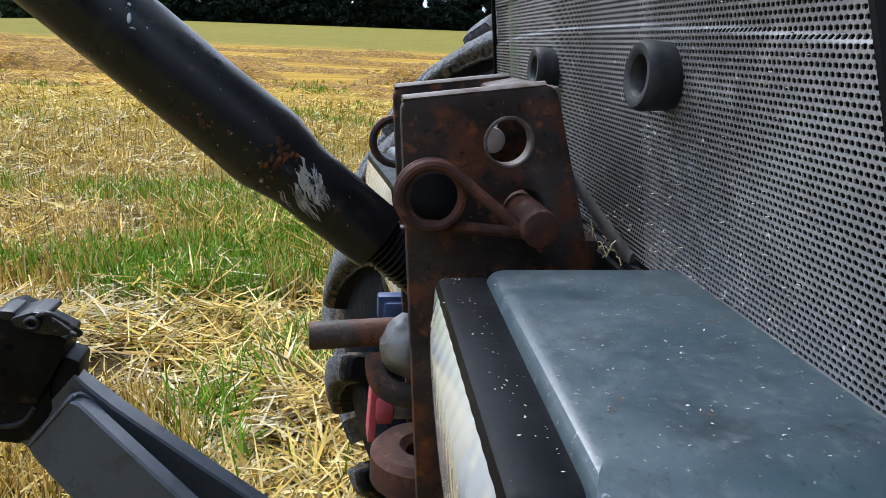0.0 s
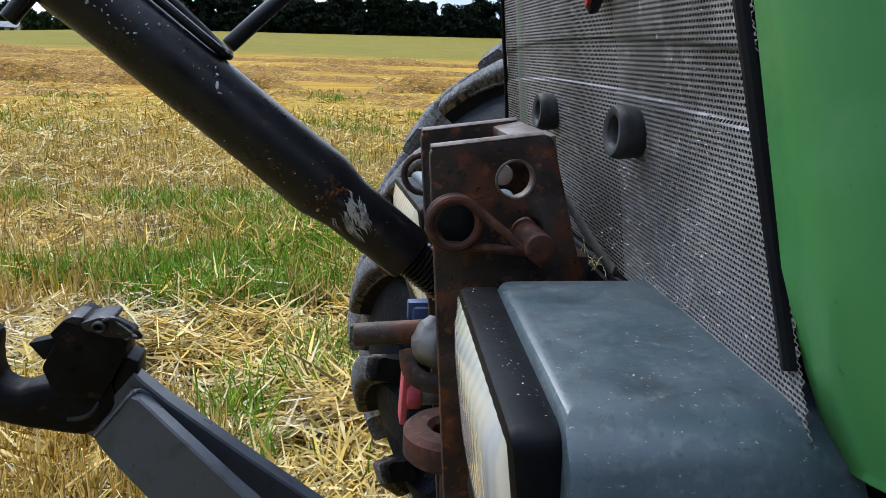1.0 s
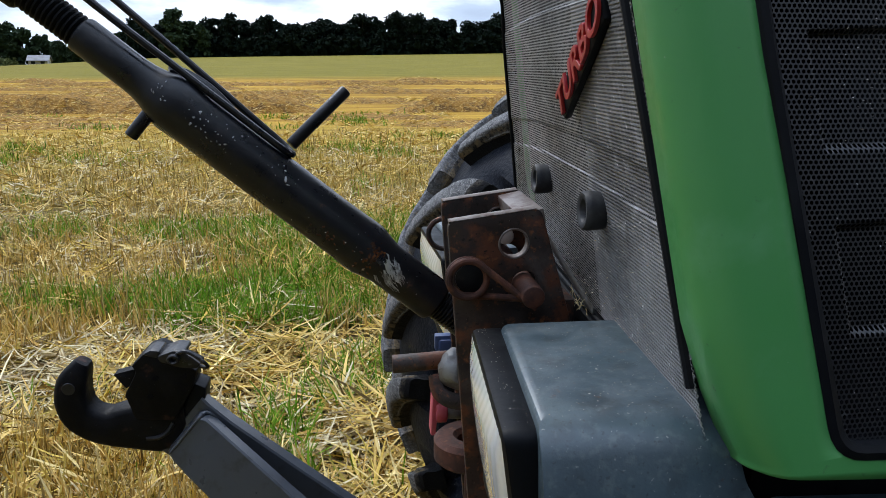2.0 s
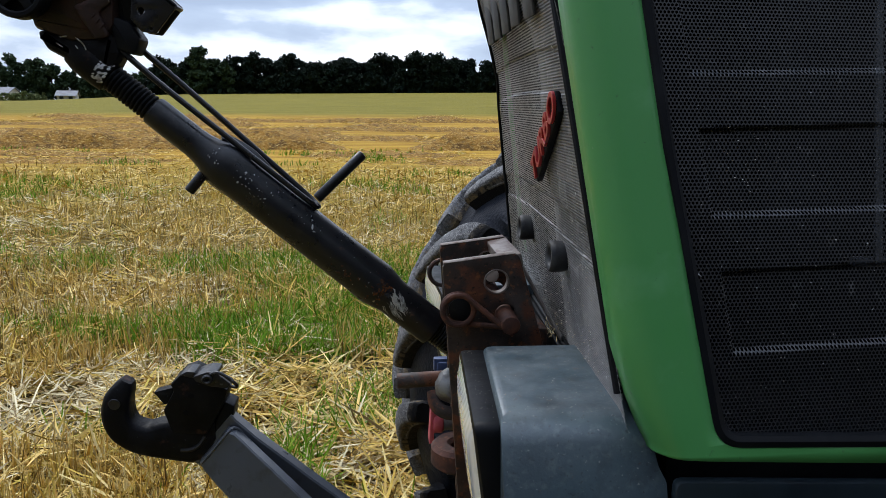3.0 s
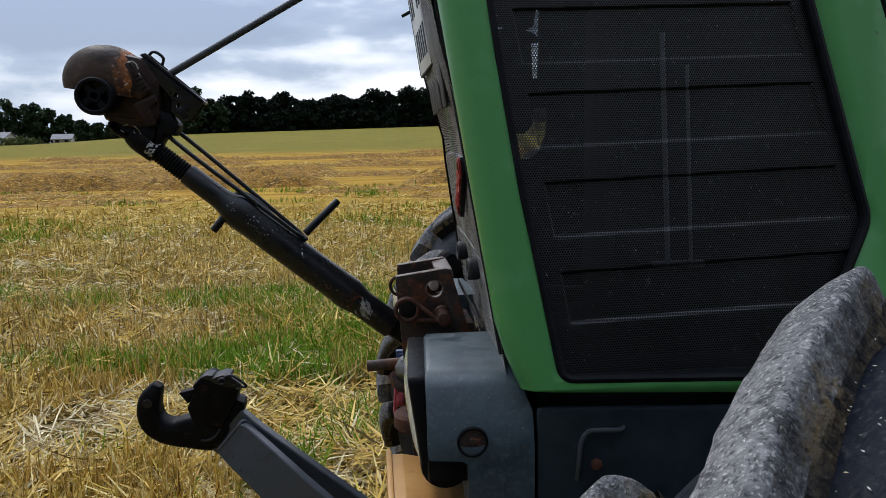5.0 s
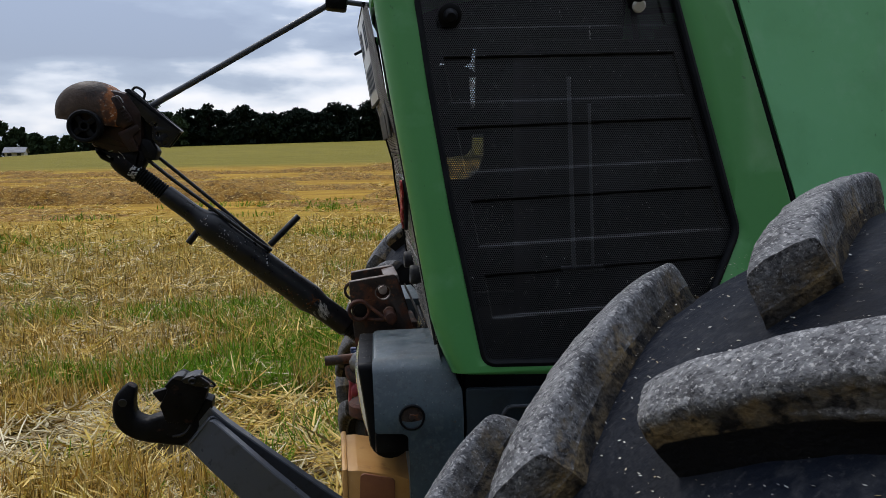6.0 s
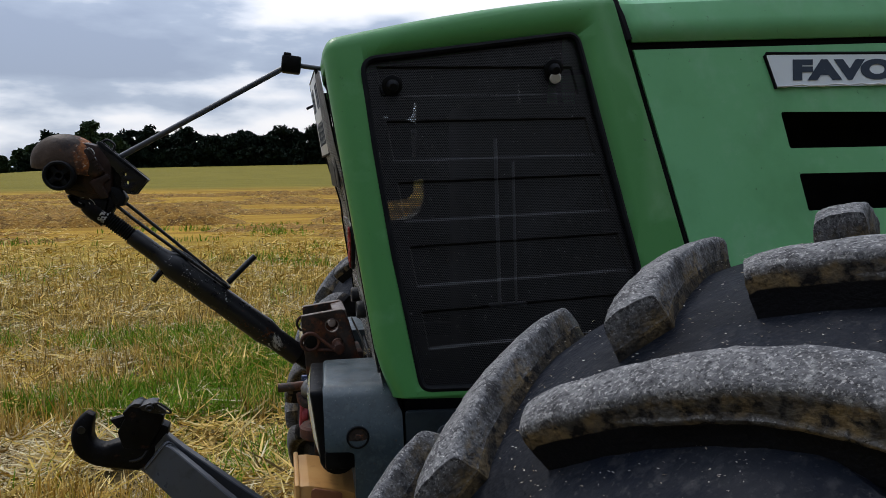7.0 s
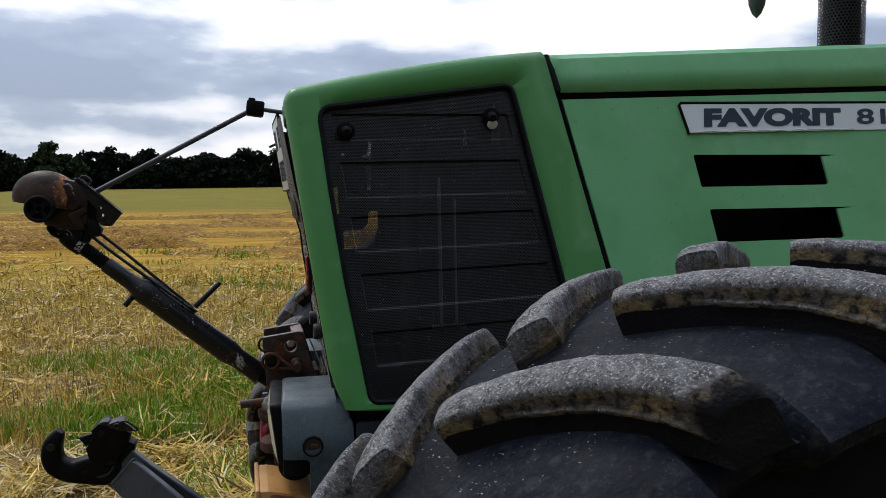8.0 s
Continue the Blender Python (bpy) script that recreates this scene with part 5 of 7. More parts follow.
    add_lathe(bm, [(0.012, 0), (0.022, 0.001), (0.022, 0.024), (0.012, 0.026)], axis_matrix((0.121, YL - 0.014, 1.118), (0.121, YL + 1, 1.118))[0], 28)
    part("ball_eye", bm, M_PAINTED, link)
    # turning bar and the stub of the stop
    bm = B()
    add_cyl(bm, (-0.078, 0.545, 1.326), (-0.021, 0.565, 1.380), 0.0064, segs=18, bevel=0.0018)
    part("turning_bar", bm, M_PAINTED, link, "black round handle bar")
    bm = B()
    add_cyl(bm, (-0.2000, YL, 1.3685), (-0.2250, YL - 0.004, 1.3385), 0.0064, segs=18, bevel=0.0014)
    part("bar_stub", bm, M_PAINTED, link, "short black bar end")
    bm = B()
    add_sweep(bm, smooth_path([at(0.262, 0.020, 0.004), at(0.250, 0.027, 0.008), at(0.222, 0.029, 0.010), at(0.190, 0.024, 0.008)], 4), 0.007, 10)
    part("stop_lug", bm, M_PAINTED, link)
    # long U-shaped pull rod above the tube
    bm = B()
    r1 = [Vector((-0.300, 0.511, 1.508)), Vector((-0.244, 0.511, 1.458)), Vector((-0.160, 0.512, 1.389)), Vector((-0.086, 0.513, 1.328))]
    r2 = [Vector((-0.092, 0.541, 1.334)), Vector((-0.160, 0.541, 1.397)), Vector((-0.228, 0.541, 1.459)), Vector((-0.280, 0.541, 1.505))]
    add_sweep(bm, smooth_path([*r1, Vector((-0.078, 0.520, 1.321)), Vector((-0.076, 0.530, 1.320)), *r2], 6), 0.0036, 10)
    part("pull_rod", bm, M_PAINTED, link, "thin black U-shaped pull rod with grey wear")
    # hook head: domed claw, cast body, neck
    bm = B()
    segs, rings = 56, 28
    mm = Matrix.Translation((-0.376, YL + 0.004, 1.581)) @ Matrix.Rotation(radians(10), 4, "Y") @ Matrix.Diagonal((0.068, 0.046, 0.058, 1))
    bmesh.ops.create_uvsphere(bm, u_segments=segs, v_segments=rings, radius=1.0, matrix=mm)
    geom = list(bm.verts) + list(bm.edges) + list(bm.faces)
    r = bmesh.ops.bisect_plane(bm, geom=geom, plane_co=(-0.43, YL, 1.571), plane_no=(-0.16, 0, -1), clear_outer=True)
    bmesh.ops.contextual_create(bm, geom=[e for e in r["geom_cut"] if isinstance(e, bmesh.types.BMEdge)])
    rust = bm.verts.layers.float.new("rust")
    for v in bm.verts:
        v[rust] = (v.co.x + 0.342 + 0.15 * (v.co.z - 1.600)) / 0.034
    part("hook_dome", bm, M_DOME, link, "rusty cast hook dome with orange rust", angle=50)
    bm = B()
    add_plate(bm, rounded([(-0.372, 1.597), (-0.344, 1.624), (-0.311, 1.616), (-0.288, 1.580), (-0.292, 1.525), (-0.304, 1.508), (-0.340, 1.506), (-0.380, 1.522), (-0.386, 1.550)],
                          [0.01, 0.012, 0.012, 0.02, 0.012, 0.01, 0.02, 0.008, 0.01]), 0.046, xz_plane(YL - 0.021), bevel=0.010)
    body = part("hook_body", bm, M_CAST_DARK, link, "rusty reddish cast hook body")
    bm = B()
    add_plate(bm, rounded([(-0.352, 1.601), (-0.330, 1.612), (-0.316, 1.590), (-0.300, 1.562), (-0.320, 1.551), (-0.345, 1.562)], 0.008), 0.010, xz_plane(YL - 0.029), bevel=0.005)
    part("cast_face", bm, M_CAST_DARK, body)
    bm = B()
    add_plate(bm, rounded([(-0.334, 1.544), (-0.296, 1.561), (-0.292, 1.549), (-0.306, 1.538), (-0.296, 1.512), (-0.312, 1.509)], 0.005), 0.008, xz_plane(YL - 0.0265), bevel=0.003)
    part("cast_rib", bm, M_CAST_DARK, body)
    for i in range(5):
        mm = Matrix.Translation((-0.322 + 0.0035 * i, YL - 0.0295, 1.588 - 0.0058 * i)) @ Matrix.Rotation(radians(58), 4, "Y")
        bm = B()
        add_box(bm, (-0.0010, -0.0010, -0.0046), (0.0010, 0.0010, 0.0046), 0.0006, mm)
        part("raised_mark", bm, M_CAST_DARK, body)
    for i in range(3):
        mm = Matrix.Translation((-0.312 + 0.0045 * i, YL - 0.0262, 1.534 - 0.0050 * i)) @ Matrix.Rotation(radians(40), 4, "Y")
        bm = B()
        add_box(bm, (-0.0010, -0.0010, -0.0036), (0.0010, 0.0010, 0.0036), 0.0006, mm)
        part("raised_mark", bm, M_CAST_DARK, body)
    bm = B()
    add_plate(bm, rounded([(-0.381, 1.521), (-0.340, 1.512), (-0.293, 1.518), (-0.288, 1.494), (-0.306, 1.464), (-0.336, 1.481), (-0.369, 1.499)], [0.006, 0.01, 0.006, 0.008, 0.006, 0.03, 0.012]), 0.040, xz_plane(YL - 0.018), bevel=0.009)
    shank = part("hook_shank", bm, M_HOOK, link, "black shank of the hook")
    for name, owner, paths in (("scraped_edge", body, (((-0.331, 1.6085), (-0.326, 1.6095), (-0.321, 1.605), (-0.318, 1.598)), ((-0.318, 1.592), (-0.3155, 1.586)))),
                               ("scratches", shank, (((-0.352, 1.512), (-0.338, 1.5125), (-0.328, 1.505), (-0.325, 1.498)), ((-0.356, 1.505), (-0.350, 1.501)), ((-0.336, 1.503), (-0.331, 1.495))))):
        bm = B()
        for q in paths:
            add_sweep(bm, smooth_path([(x, YL - (0.0292 if owner is body else 0.0183), z) for x, z in q], 4), 0.0016 if owner is body else 0.0011, 6, flat=0.5)
        tagged(part(name, bm, M_BARE, owner, "bare bright scrape marks"), "bare bright scrape marks", kind="stuff")
    bm = B()
    e = hi + d * 0.0575
    add_lathe(bm, [(0.010, -0.001), (0.0188, 0.0), (0.0202, 0.002), (0.0206, 0.012), (0.0212, 0.024), (0.021, 0.036), (0.018, 0.048), (0.008, 0.056)], axis_matrix(e, e + d)[0], 30)
    neck = part("hook_neck", bm, M_HOOK, link, "dark tapered neck with bare metal")
    random.seed(21)
    bm = B()
    for _ in range(40):
        t = random.uniform(0.000, 0.014)
        an = radians(random.uniform(-30, 50))
        c0 = e + d * t + 0.0204 * (math.cos(an) * Vector((0, -1, 0)) + math.sin(an) * nn)
        add_lathe(bm, [(0.0022, 0), (0.0016, 0.0002), (0.0006, 0.0003)], axis_matrix(c0, c0 + (c0 - e - d * t))[0] @ Matrix.Diagonal((1, random.uniform(0.4, 0.9), 1, 1)), 7)
    tagged(part("bare_patch", bm, M_BARE, neck, "bare bright metal patch"), "bare bright metal patch", kind="stuff")
    # spoked roller beside the mouth
    bm = B()
    yo = YL - 0.054
    cx, cz = -0.3805, 1.5565
    add_ring(bm, (cx, yo, cz), (cx, yo + 0.022, cz), 0.0290, 0.0215, 36, 0.002)
    add_ring(bm, (cx, yo + 0.002, cz), (cx, yo + 0.020, cz), 0.0100, 0.0055, 24, 0.001)
    for i in range(4):
        an = 2 * math.pi * i / 4 + 0.62
        mm = Matrix.Translation((cx, yo + 0.010, cz)) @ Matrix.Rotation(-an, 4, "Y")
        add_box(bm, (0.008, -0.006, -0.0050), (0.024, 0.006, 0.0050), 0.001, mm)
    add_cyl(bm, (cx, yo + 0.016, cz), (cx, yo + 0.036, cz), 0.0255, segs=30)
    part("spoked_roller", bm, M_BLACK, link, "black spoked plastic guide roller")
    # locking lever: a channel bar on the back of the hook
    lever = None
    for y, thick in ((YL - 0.018, 0.004), (YL + 0.006, 0.004)):
        bm = B()
        add_plate(bm, rounded([(-0.316, 1.622), (-0.309, 1.624), (-0.223, 1.548), (-0.248, 1.517), (-0.264, 1.519), (-0.275, 1.533), (-0.273, 1.553), (-0.303, 1.590)], [0.004, 0.004, 0.003, 0.003, 0.006, 0.006, 0.008, 0.01]), thick,
                  xz_plane(y), [circle2(-0.267, 1.5580, 0.0036, 14), circle2(-0.2635, 1.5415, 0.0042, 14), circle2(-0.2535, 1.5225, 0.0022, 12)], bevel=0.001)
        ob = part("lever_cheek", bm, M_PAINTED, lever or link, "dark pierced lever cheek")
        lever = lever or ob
    p0, p1 = Vector((-0.314, YL, 1.6245)), Vector((-0.222, YL, 1.5475))
    u = (p1 - p0).normalized()
    mm = Matrix((u, Vector((0, 1, 0)), Vector((-u.z, 0, u.x)))).transposed().to_4x4()
    mm.translation = p0
    ln = (p1 - p0).length
    bm = B()
    add_box(bm, (0.0, -0.018, -0.006), (ln, 0.010, -0.001), 0.0015, mm)
    part("lever_back", bm, M_ARM, lever, "grey lever back with a worn edge")
    bm = B()
    add_sweep(bm, smooth_path([mm @ Vector(c) for c in ((0.006, 0, 0.0), (0.007, 0, 0.009), (0.014, 0, 0.013), (0.026, 0, 0.012), (0.031, 0, 0.001))], 4), 0.0024, 8)
    part("lever_loop", bm, M_PAINTED, lever)
    bm = B()
    add_plate(bm, rounded([(-0.302, 1.538), (-0.277, 1.530), (-0.266, 1.511), (-0.274, 1.493), (-0.294, 1.500)], 0.006), 0.036, xz_plane(YL - 0.016), bevel=0.004)
    part("lock_catch", bm, M_BLACK, link)
    bm = B()
    add_plate(bm, rounded([(-0.300, 1.612), (-0.284, 1.598), (-0.268, 1.530), (-0.285, 1.520), (-0.298, 1.560)], 0.006), 0.024, xz_plane(YL - 0.006), bevel=0.003)
    part("lock_web", bm, M_BLACK, link)
    return link


build_top_link()


def build_holder_rod():
    rod = thing("holder_rod", (0.12, 0.52, 1.79), "thin grey rod with rusty end block holding the top link", "rod")
    bm = B()
    add_cyl(bm, (-0.280, 0.522, 1.592), (0.052, 0.522, 1.777), 0.0058, segs=14)
    part("bar", bm, M_ARM, rod)
    bm = B()
    m = Matrix.Translation((0.068, 0.522, 1.785)) @ Matrix.Rotation(radians(6), 4, "Y")
    add_box(bm, (-0.021, -0.018, -0.019), (0.019, 0.018, 0.016), 0.005, m)
    add_box(bm, (-0.018, -0.016, 0.012), (-0.002, 0.016, 0.021), 0.003, m)
    part("end_block", bm, M_HOOK, rod, "dark rusty end block")
    bm = B()
    add_cyl(bm, (0.085, 0.522, 1.782), (0.150, 0.522, 1.774), 0.0050, segs=12)
    part("peg", bm, M_ARM, rod)


build_holder_rod()


# ---------------------------------------------------------------- lower link with its catch hook
def build_lower_link():
    YL = 1.0
    link = thing("lower_link", (0.40, YL, 0.36), "dark grey forked lower link arm with black catch hook", "hitch link")
    # forked arm: two flat bars that part towards the tractor
    p, q = Vector((-0.318, 0, 0.815)), Vector((0.40, 0, 0.20))
    d = (q - p).normalized()
    n = Vector((-d.z, 0, d.x))
    for bar in (((0.006, 0.040, 0.950, 0.980), (0.022, 0.047, 0.947, 0.978), (0.040, 0.048, 0.940, 0.972), (0.065, 0.049, 0.930, 0.962), (0.20, 0.052, 0.884, 0.917), (0.50, 0.058, 0.805, 0.838), (0.94, 0.060, 0.77, 0.803)),
                ((-0.005, 0.060, 0.975, 1.006), (0.010, 0.058, 0.973, 1.006), (0.060, 0.056, 0.970, 1.004), (0.20, 0.057, 0.967, 1.001), (0.50, 0.060, 0.97, 1.004), (0.94, 0.060, 0.98, 1.014))):
        bm = B()
        rows = []
        for s, half, y0, y1 in bar:
            c = p + d * s
            b = 0.003
            rows.append([Vector((c.x + n.x * k, y, c.z + n.z * k)) for k, y in
                         ((half, y0 + b), (half - b, y0), (-half + b, y0), (-half, y0 + b), (-half, y1 - b), (-half + b, y1), (half - b, y1), (half, y1 - b))])
        g = [[bm.verts.new(v) for v in r] for r in rows]
        for a, b_ in zip(g, g[1:]):
            for i in range(8):
                bm.faces.new((a[i], a[(i + 1) % 8], b_[(i + 1) % 8], b_[i]))
        bm.faces.new(g[0])
        bm.faces.new(g[-1][::-1])
        part("arm_plate", bm, M_ARM, link, "dark grey steel arm plate", angle=20)
    bm = B()
    w0 = p + d * 0.010 + n * 0.040
    add_sweep(bm, smooth_path([w0 + Vector((0, 0.950, 0)) - n * 0.080, w0 + Vector((0, 0.950, 0)) - n * 0.040, w0 + Vector((0, 0.952, 0)), w0 + Vector((0, 0.968, 0)) + n * 0.006 + d * 0.006, w0 + Vector((0, 0.977, 0)) + d * 0.040 + n * 0.006], 3),
              [0.002, 0.0028, 0.003, 0.0025, 0.0032, 0.0026, 0.0038, 0.0045, 0.0036, 0.0045, 0.004, 0.003, 0.002], 10)
    part("weld", bm, M_ARM, link, "rough weld bead")
    def lower(bm):
        for v in bm.verts:
            v.co.z = 0.880 + (v.co.z - 0.880) * 0.875 if v.co.z > 0.880 else v.co.z
    # catch hook: a bent bar of flat cast section
    bm = B()
    spine = smooth_path([(-0.474, 0, 0.929), (-0.481, 0, 0.916), (-0.492, 0, 0.895), (-0.496, 0, 0.868), (-0.490, 0, 0.842), (-0.472, 0, 0.823), (-0.443, 0, 0.812), (-0.405, 0, 0.812), (-0.360, 0, 0.812), (-0.312, 0, 0.815)], 4)
    half = np.interp(np.linspace(0, 9, len(spine)), range(10), (0.010, 0.018, 0.024, 0.026, 0.027, 0.027, 0.029, 0.038, 0.046, 0.040))
    deep = np.interp(np.linspace(0, 9, len(spine)), range(10), (0.016, 0.022, 0.026, 0.028, 0.028, 0.028, 0.028, 0.028, 0.028, 0.026))
    rings = []
    for i, c in enumerate(spine):
        c = Vector(c)
        t = (Vector(spine[min(i + 1, len(spine) - 1)]) - Vector(spine[max(i - 1, 0)])).normalized()
        o = Vector((-t.z, 0, t.x))
        hw, dp = float(half[i]), float(deep[i])
        b = min(0.009, hw * 0.5)
        rings.append([bm.verts.new(c + o * k + Vector((0, YL + y, 0))) for k, y in ((hw, dp - b), (hw, -dp + b), (hw - b * 0.4, -dp + b * 0.4), (hw - b, -dp), (-hw + b, -dp), (-hw + b * 0.4, -dp + b * 0.4), (-hw, -dp + b), (-hw, dp - b), (-hw + b, dp), (hw - b, dp))])
    k = len(rings[0])
    for r0, r1 in zip(rings, rings[1:]):
        for j in range(k):
            bm.faces.new((r0[j], r0[(j + 1) % k], r1[(j + 1) % k], r1[j]))
    bm.faces.new(rings[0][::-1])
    bm.faces.new(rings[-1])
    bmesh.ops.recalc_face_normals(bm, faces=bm.faces)
    claw = part("hook_claw", bm, M_HOOK, link, "black cast hook claw")
    bm = B()
    add_lathe(bm, [(0.011, 0), (0.010, 0.001), (0.006, 0.0012)], axis_matrix((-0.494, YL - 0.0262, 0.890), (-0.494, -1, 0.890))[0], 16)
    part("tip_boss", bm, M_HOOK_WORN, claw)
    bm = B()
    add_plate(bm, rounded([(-0.404, 0.878), (-0.383, 0.922), (-0.389, 0.936), (-0.369, 0.958), (-0.350, 0.966), (-0.285, 0.922), (-0.294, 0.888), (-0.328, 0.828), (-0.391, 0.834)], [0.01, 0.01, 0.004, 0.004, 0.006, 0.006, 0.015, 0.008, 0.01]), 0.064,
              xz_plane(YL - 0.034), [], bevel=0.003)
    lower(bm)
    part("hook_body", bm, M_HOOK, link, "black hook body plate")
    bm = B()
    add_plate(bm, rounded([(-0.336, 0.795), (-0.296, 0.890), (-0.276, 0.880), (-0.282, 0.840), (-0.305, 0.790)], 0.006), 0.05, xz_plane(YL - 0.022), bevel=0.003)
    part("joint_block", bm, M_BLACK, link)
    bm = B()
    add_sweep(bm, smooth_path([(-0.378, YL - 0.026, 0.796), (-0.360, YL - 0.028, 0.797), (-0.343, YL - 0.028, 0.806), (-0.332, YL - 0.026, 0.822)], 4), 0.0042, 8)
    part("cast_rim", bm, M_HOOK_WORN, link)
    for x, z in ((-0.352, 0.910), (-0.306, 0.911), (-0.363, 0.874)):
        bm = B()
        add_cyl(bm, (x, YL - 0.0350, z), (x, YL - 0.030, z), 0.0050, segs=12)
        lower(bm)
        part("plug", bm, M_DARK, link)
    bm = B()
    add_plate(bm, rounded([(-0.424, 0.914), (-0.388, 0.924), (-0.385, 0.900), (-0.405, 0.884)], 0.003), 0.024, xz_plane(YL - 0.020), bevel=0.002)
    lower(bm)
    part("catch_tongue", bm, M_HOOK, link, "small pointed catch")
    bm = B()
    add_plate(bm, rounded([(-0.345, 0.957), (-0.318, 0.967), (-0.302, 0.965), (-0.276, 0.938), (-0.284, 0.930), (-0.312, 0.934), (-0.340, 0.946)], 0.004, 3), 0.006, xz_plane(YL - 0.044), bevel=0.0015)
    add_plate(bm, rounded([(-0.345, 0.957), (-0.318, 0.967), (-0.302, 0.965), (-0.300, 0.957), (-0.340, 0.948)], 0.003, 3), 0.050, xz_plane(YL - 0.040), bevel=0.0015)
    lower(bm)
    lever = part("release_lever", bm, M_HOOK_WORN, link, "worn black release lever")
    bm = B()
    add_ring(bm, (-0.318, YL - 0.052, 0.952), (-0.318, YL - 0.042, 0.952), 0.0105, 0.0045, 24, 0.002)
    lower(bm)
    part("rivet", bm, M_HOOK_WORN, lever, "round dark rivet")
    bm = B()
    add_sweep(bm, smooth_path([(-0.312, YL - 0.046, 0.962), (-0.298, YL - 0.050, 0.968), (-0.280, YL - 0.050, 0.956), (-0.266, YL - 0.046, 0.938), (-0.270, YL - 0.040, 0.931), (-0.288, YL - 0.038, 0.936), (-0.304, YL - 0.042, 0.946)], 5), 0.0034, 8)
    lower(bm)
    part("wire_loop", bm, M_HOOK_WORN, lever, "bent wire loop")
    bm = B()
    add_plate(bm, rounded([(-0.372, 0.958), (-0.356, 0.966), (-0.340, 0.964), (-0.348, 0.950)], 0.004, 3), 0.046, xz_plane(YL - 0.036), bevel=0.002)
    lower(bm)
    part("hook_cap", bm, M_HOOK_WORN, link, "worn black top of the hook body")


build_lower_link()


# ---------------------------------------------------------------- front wheels


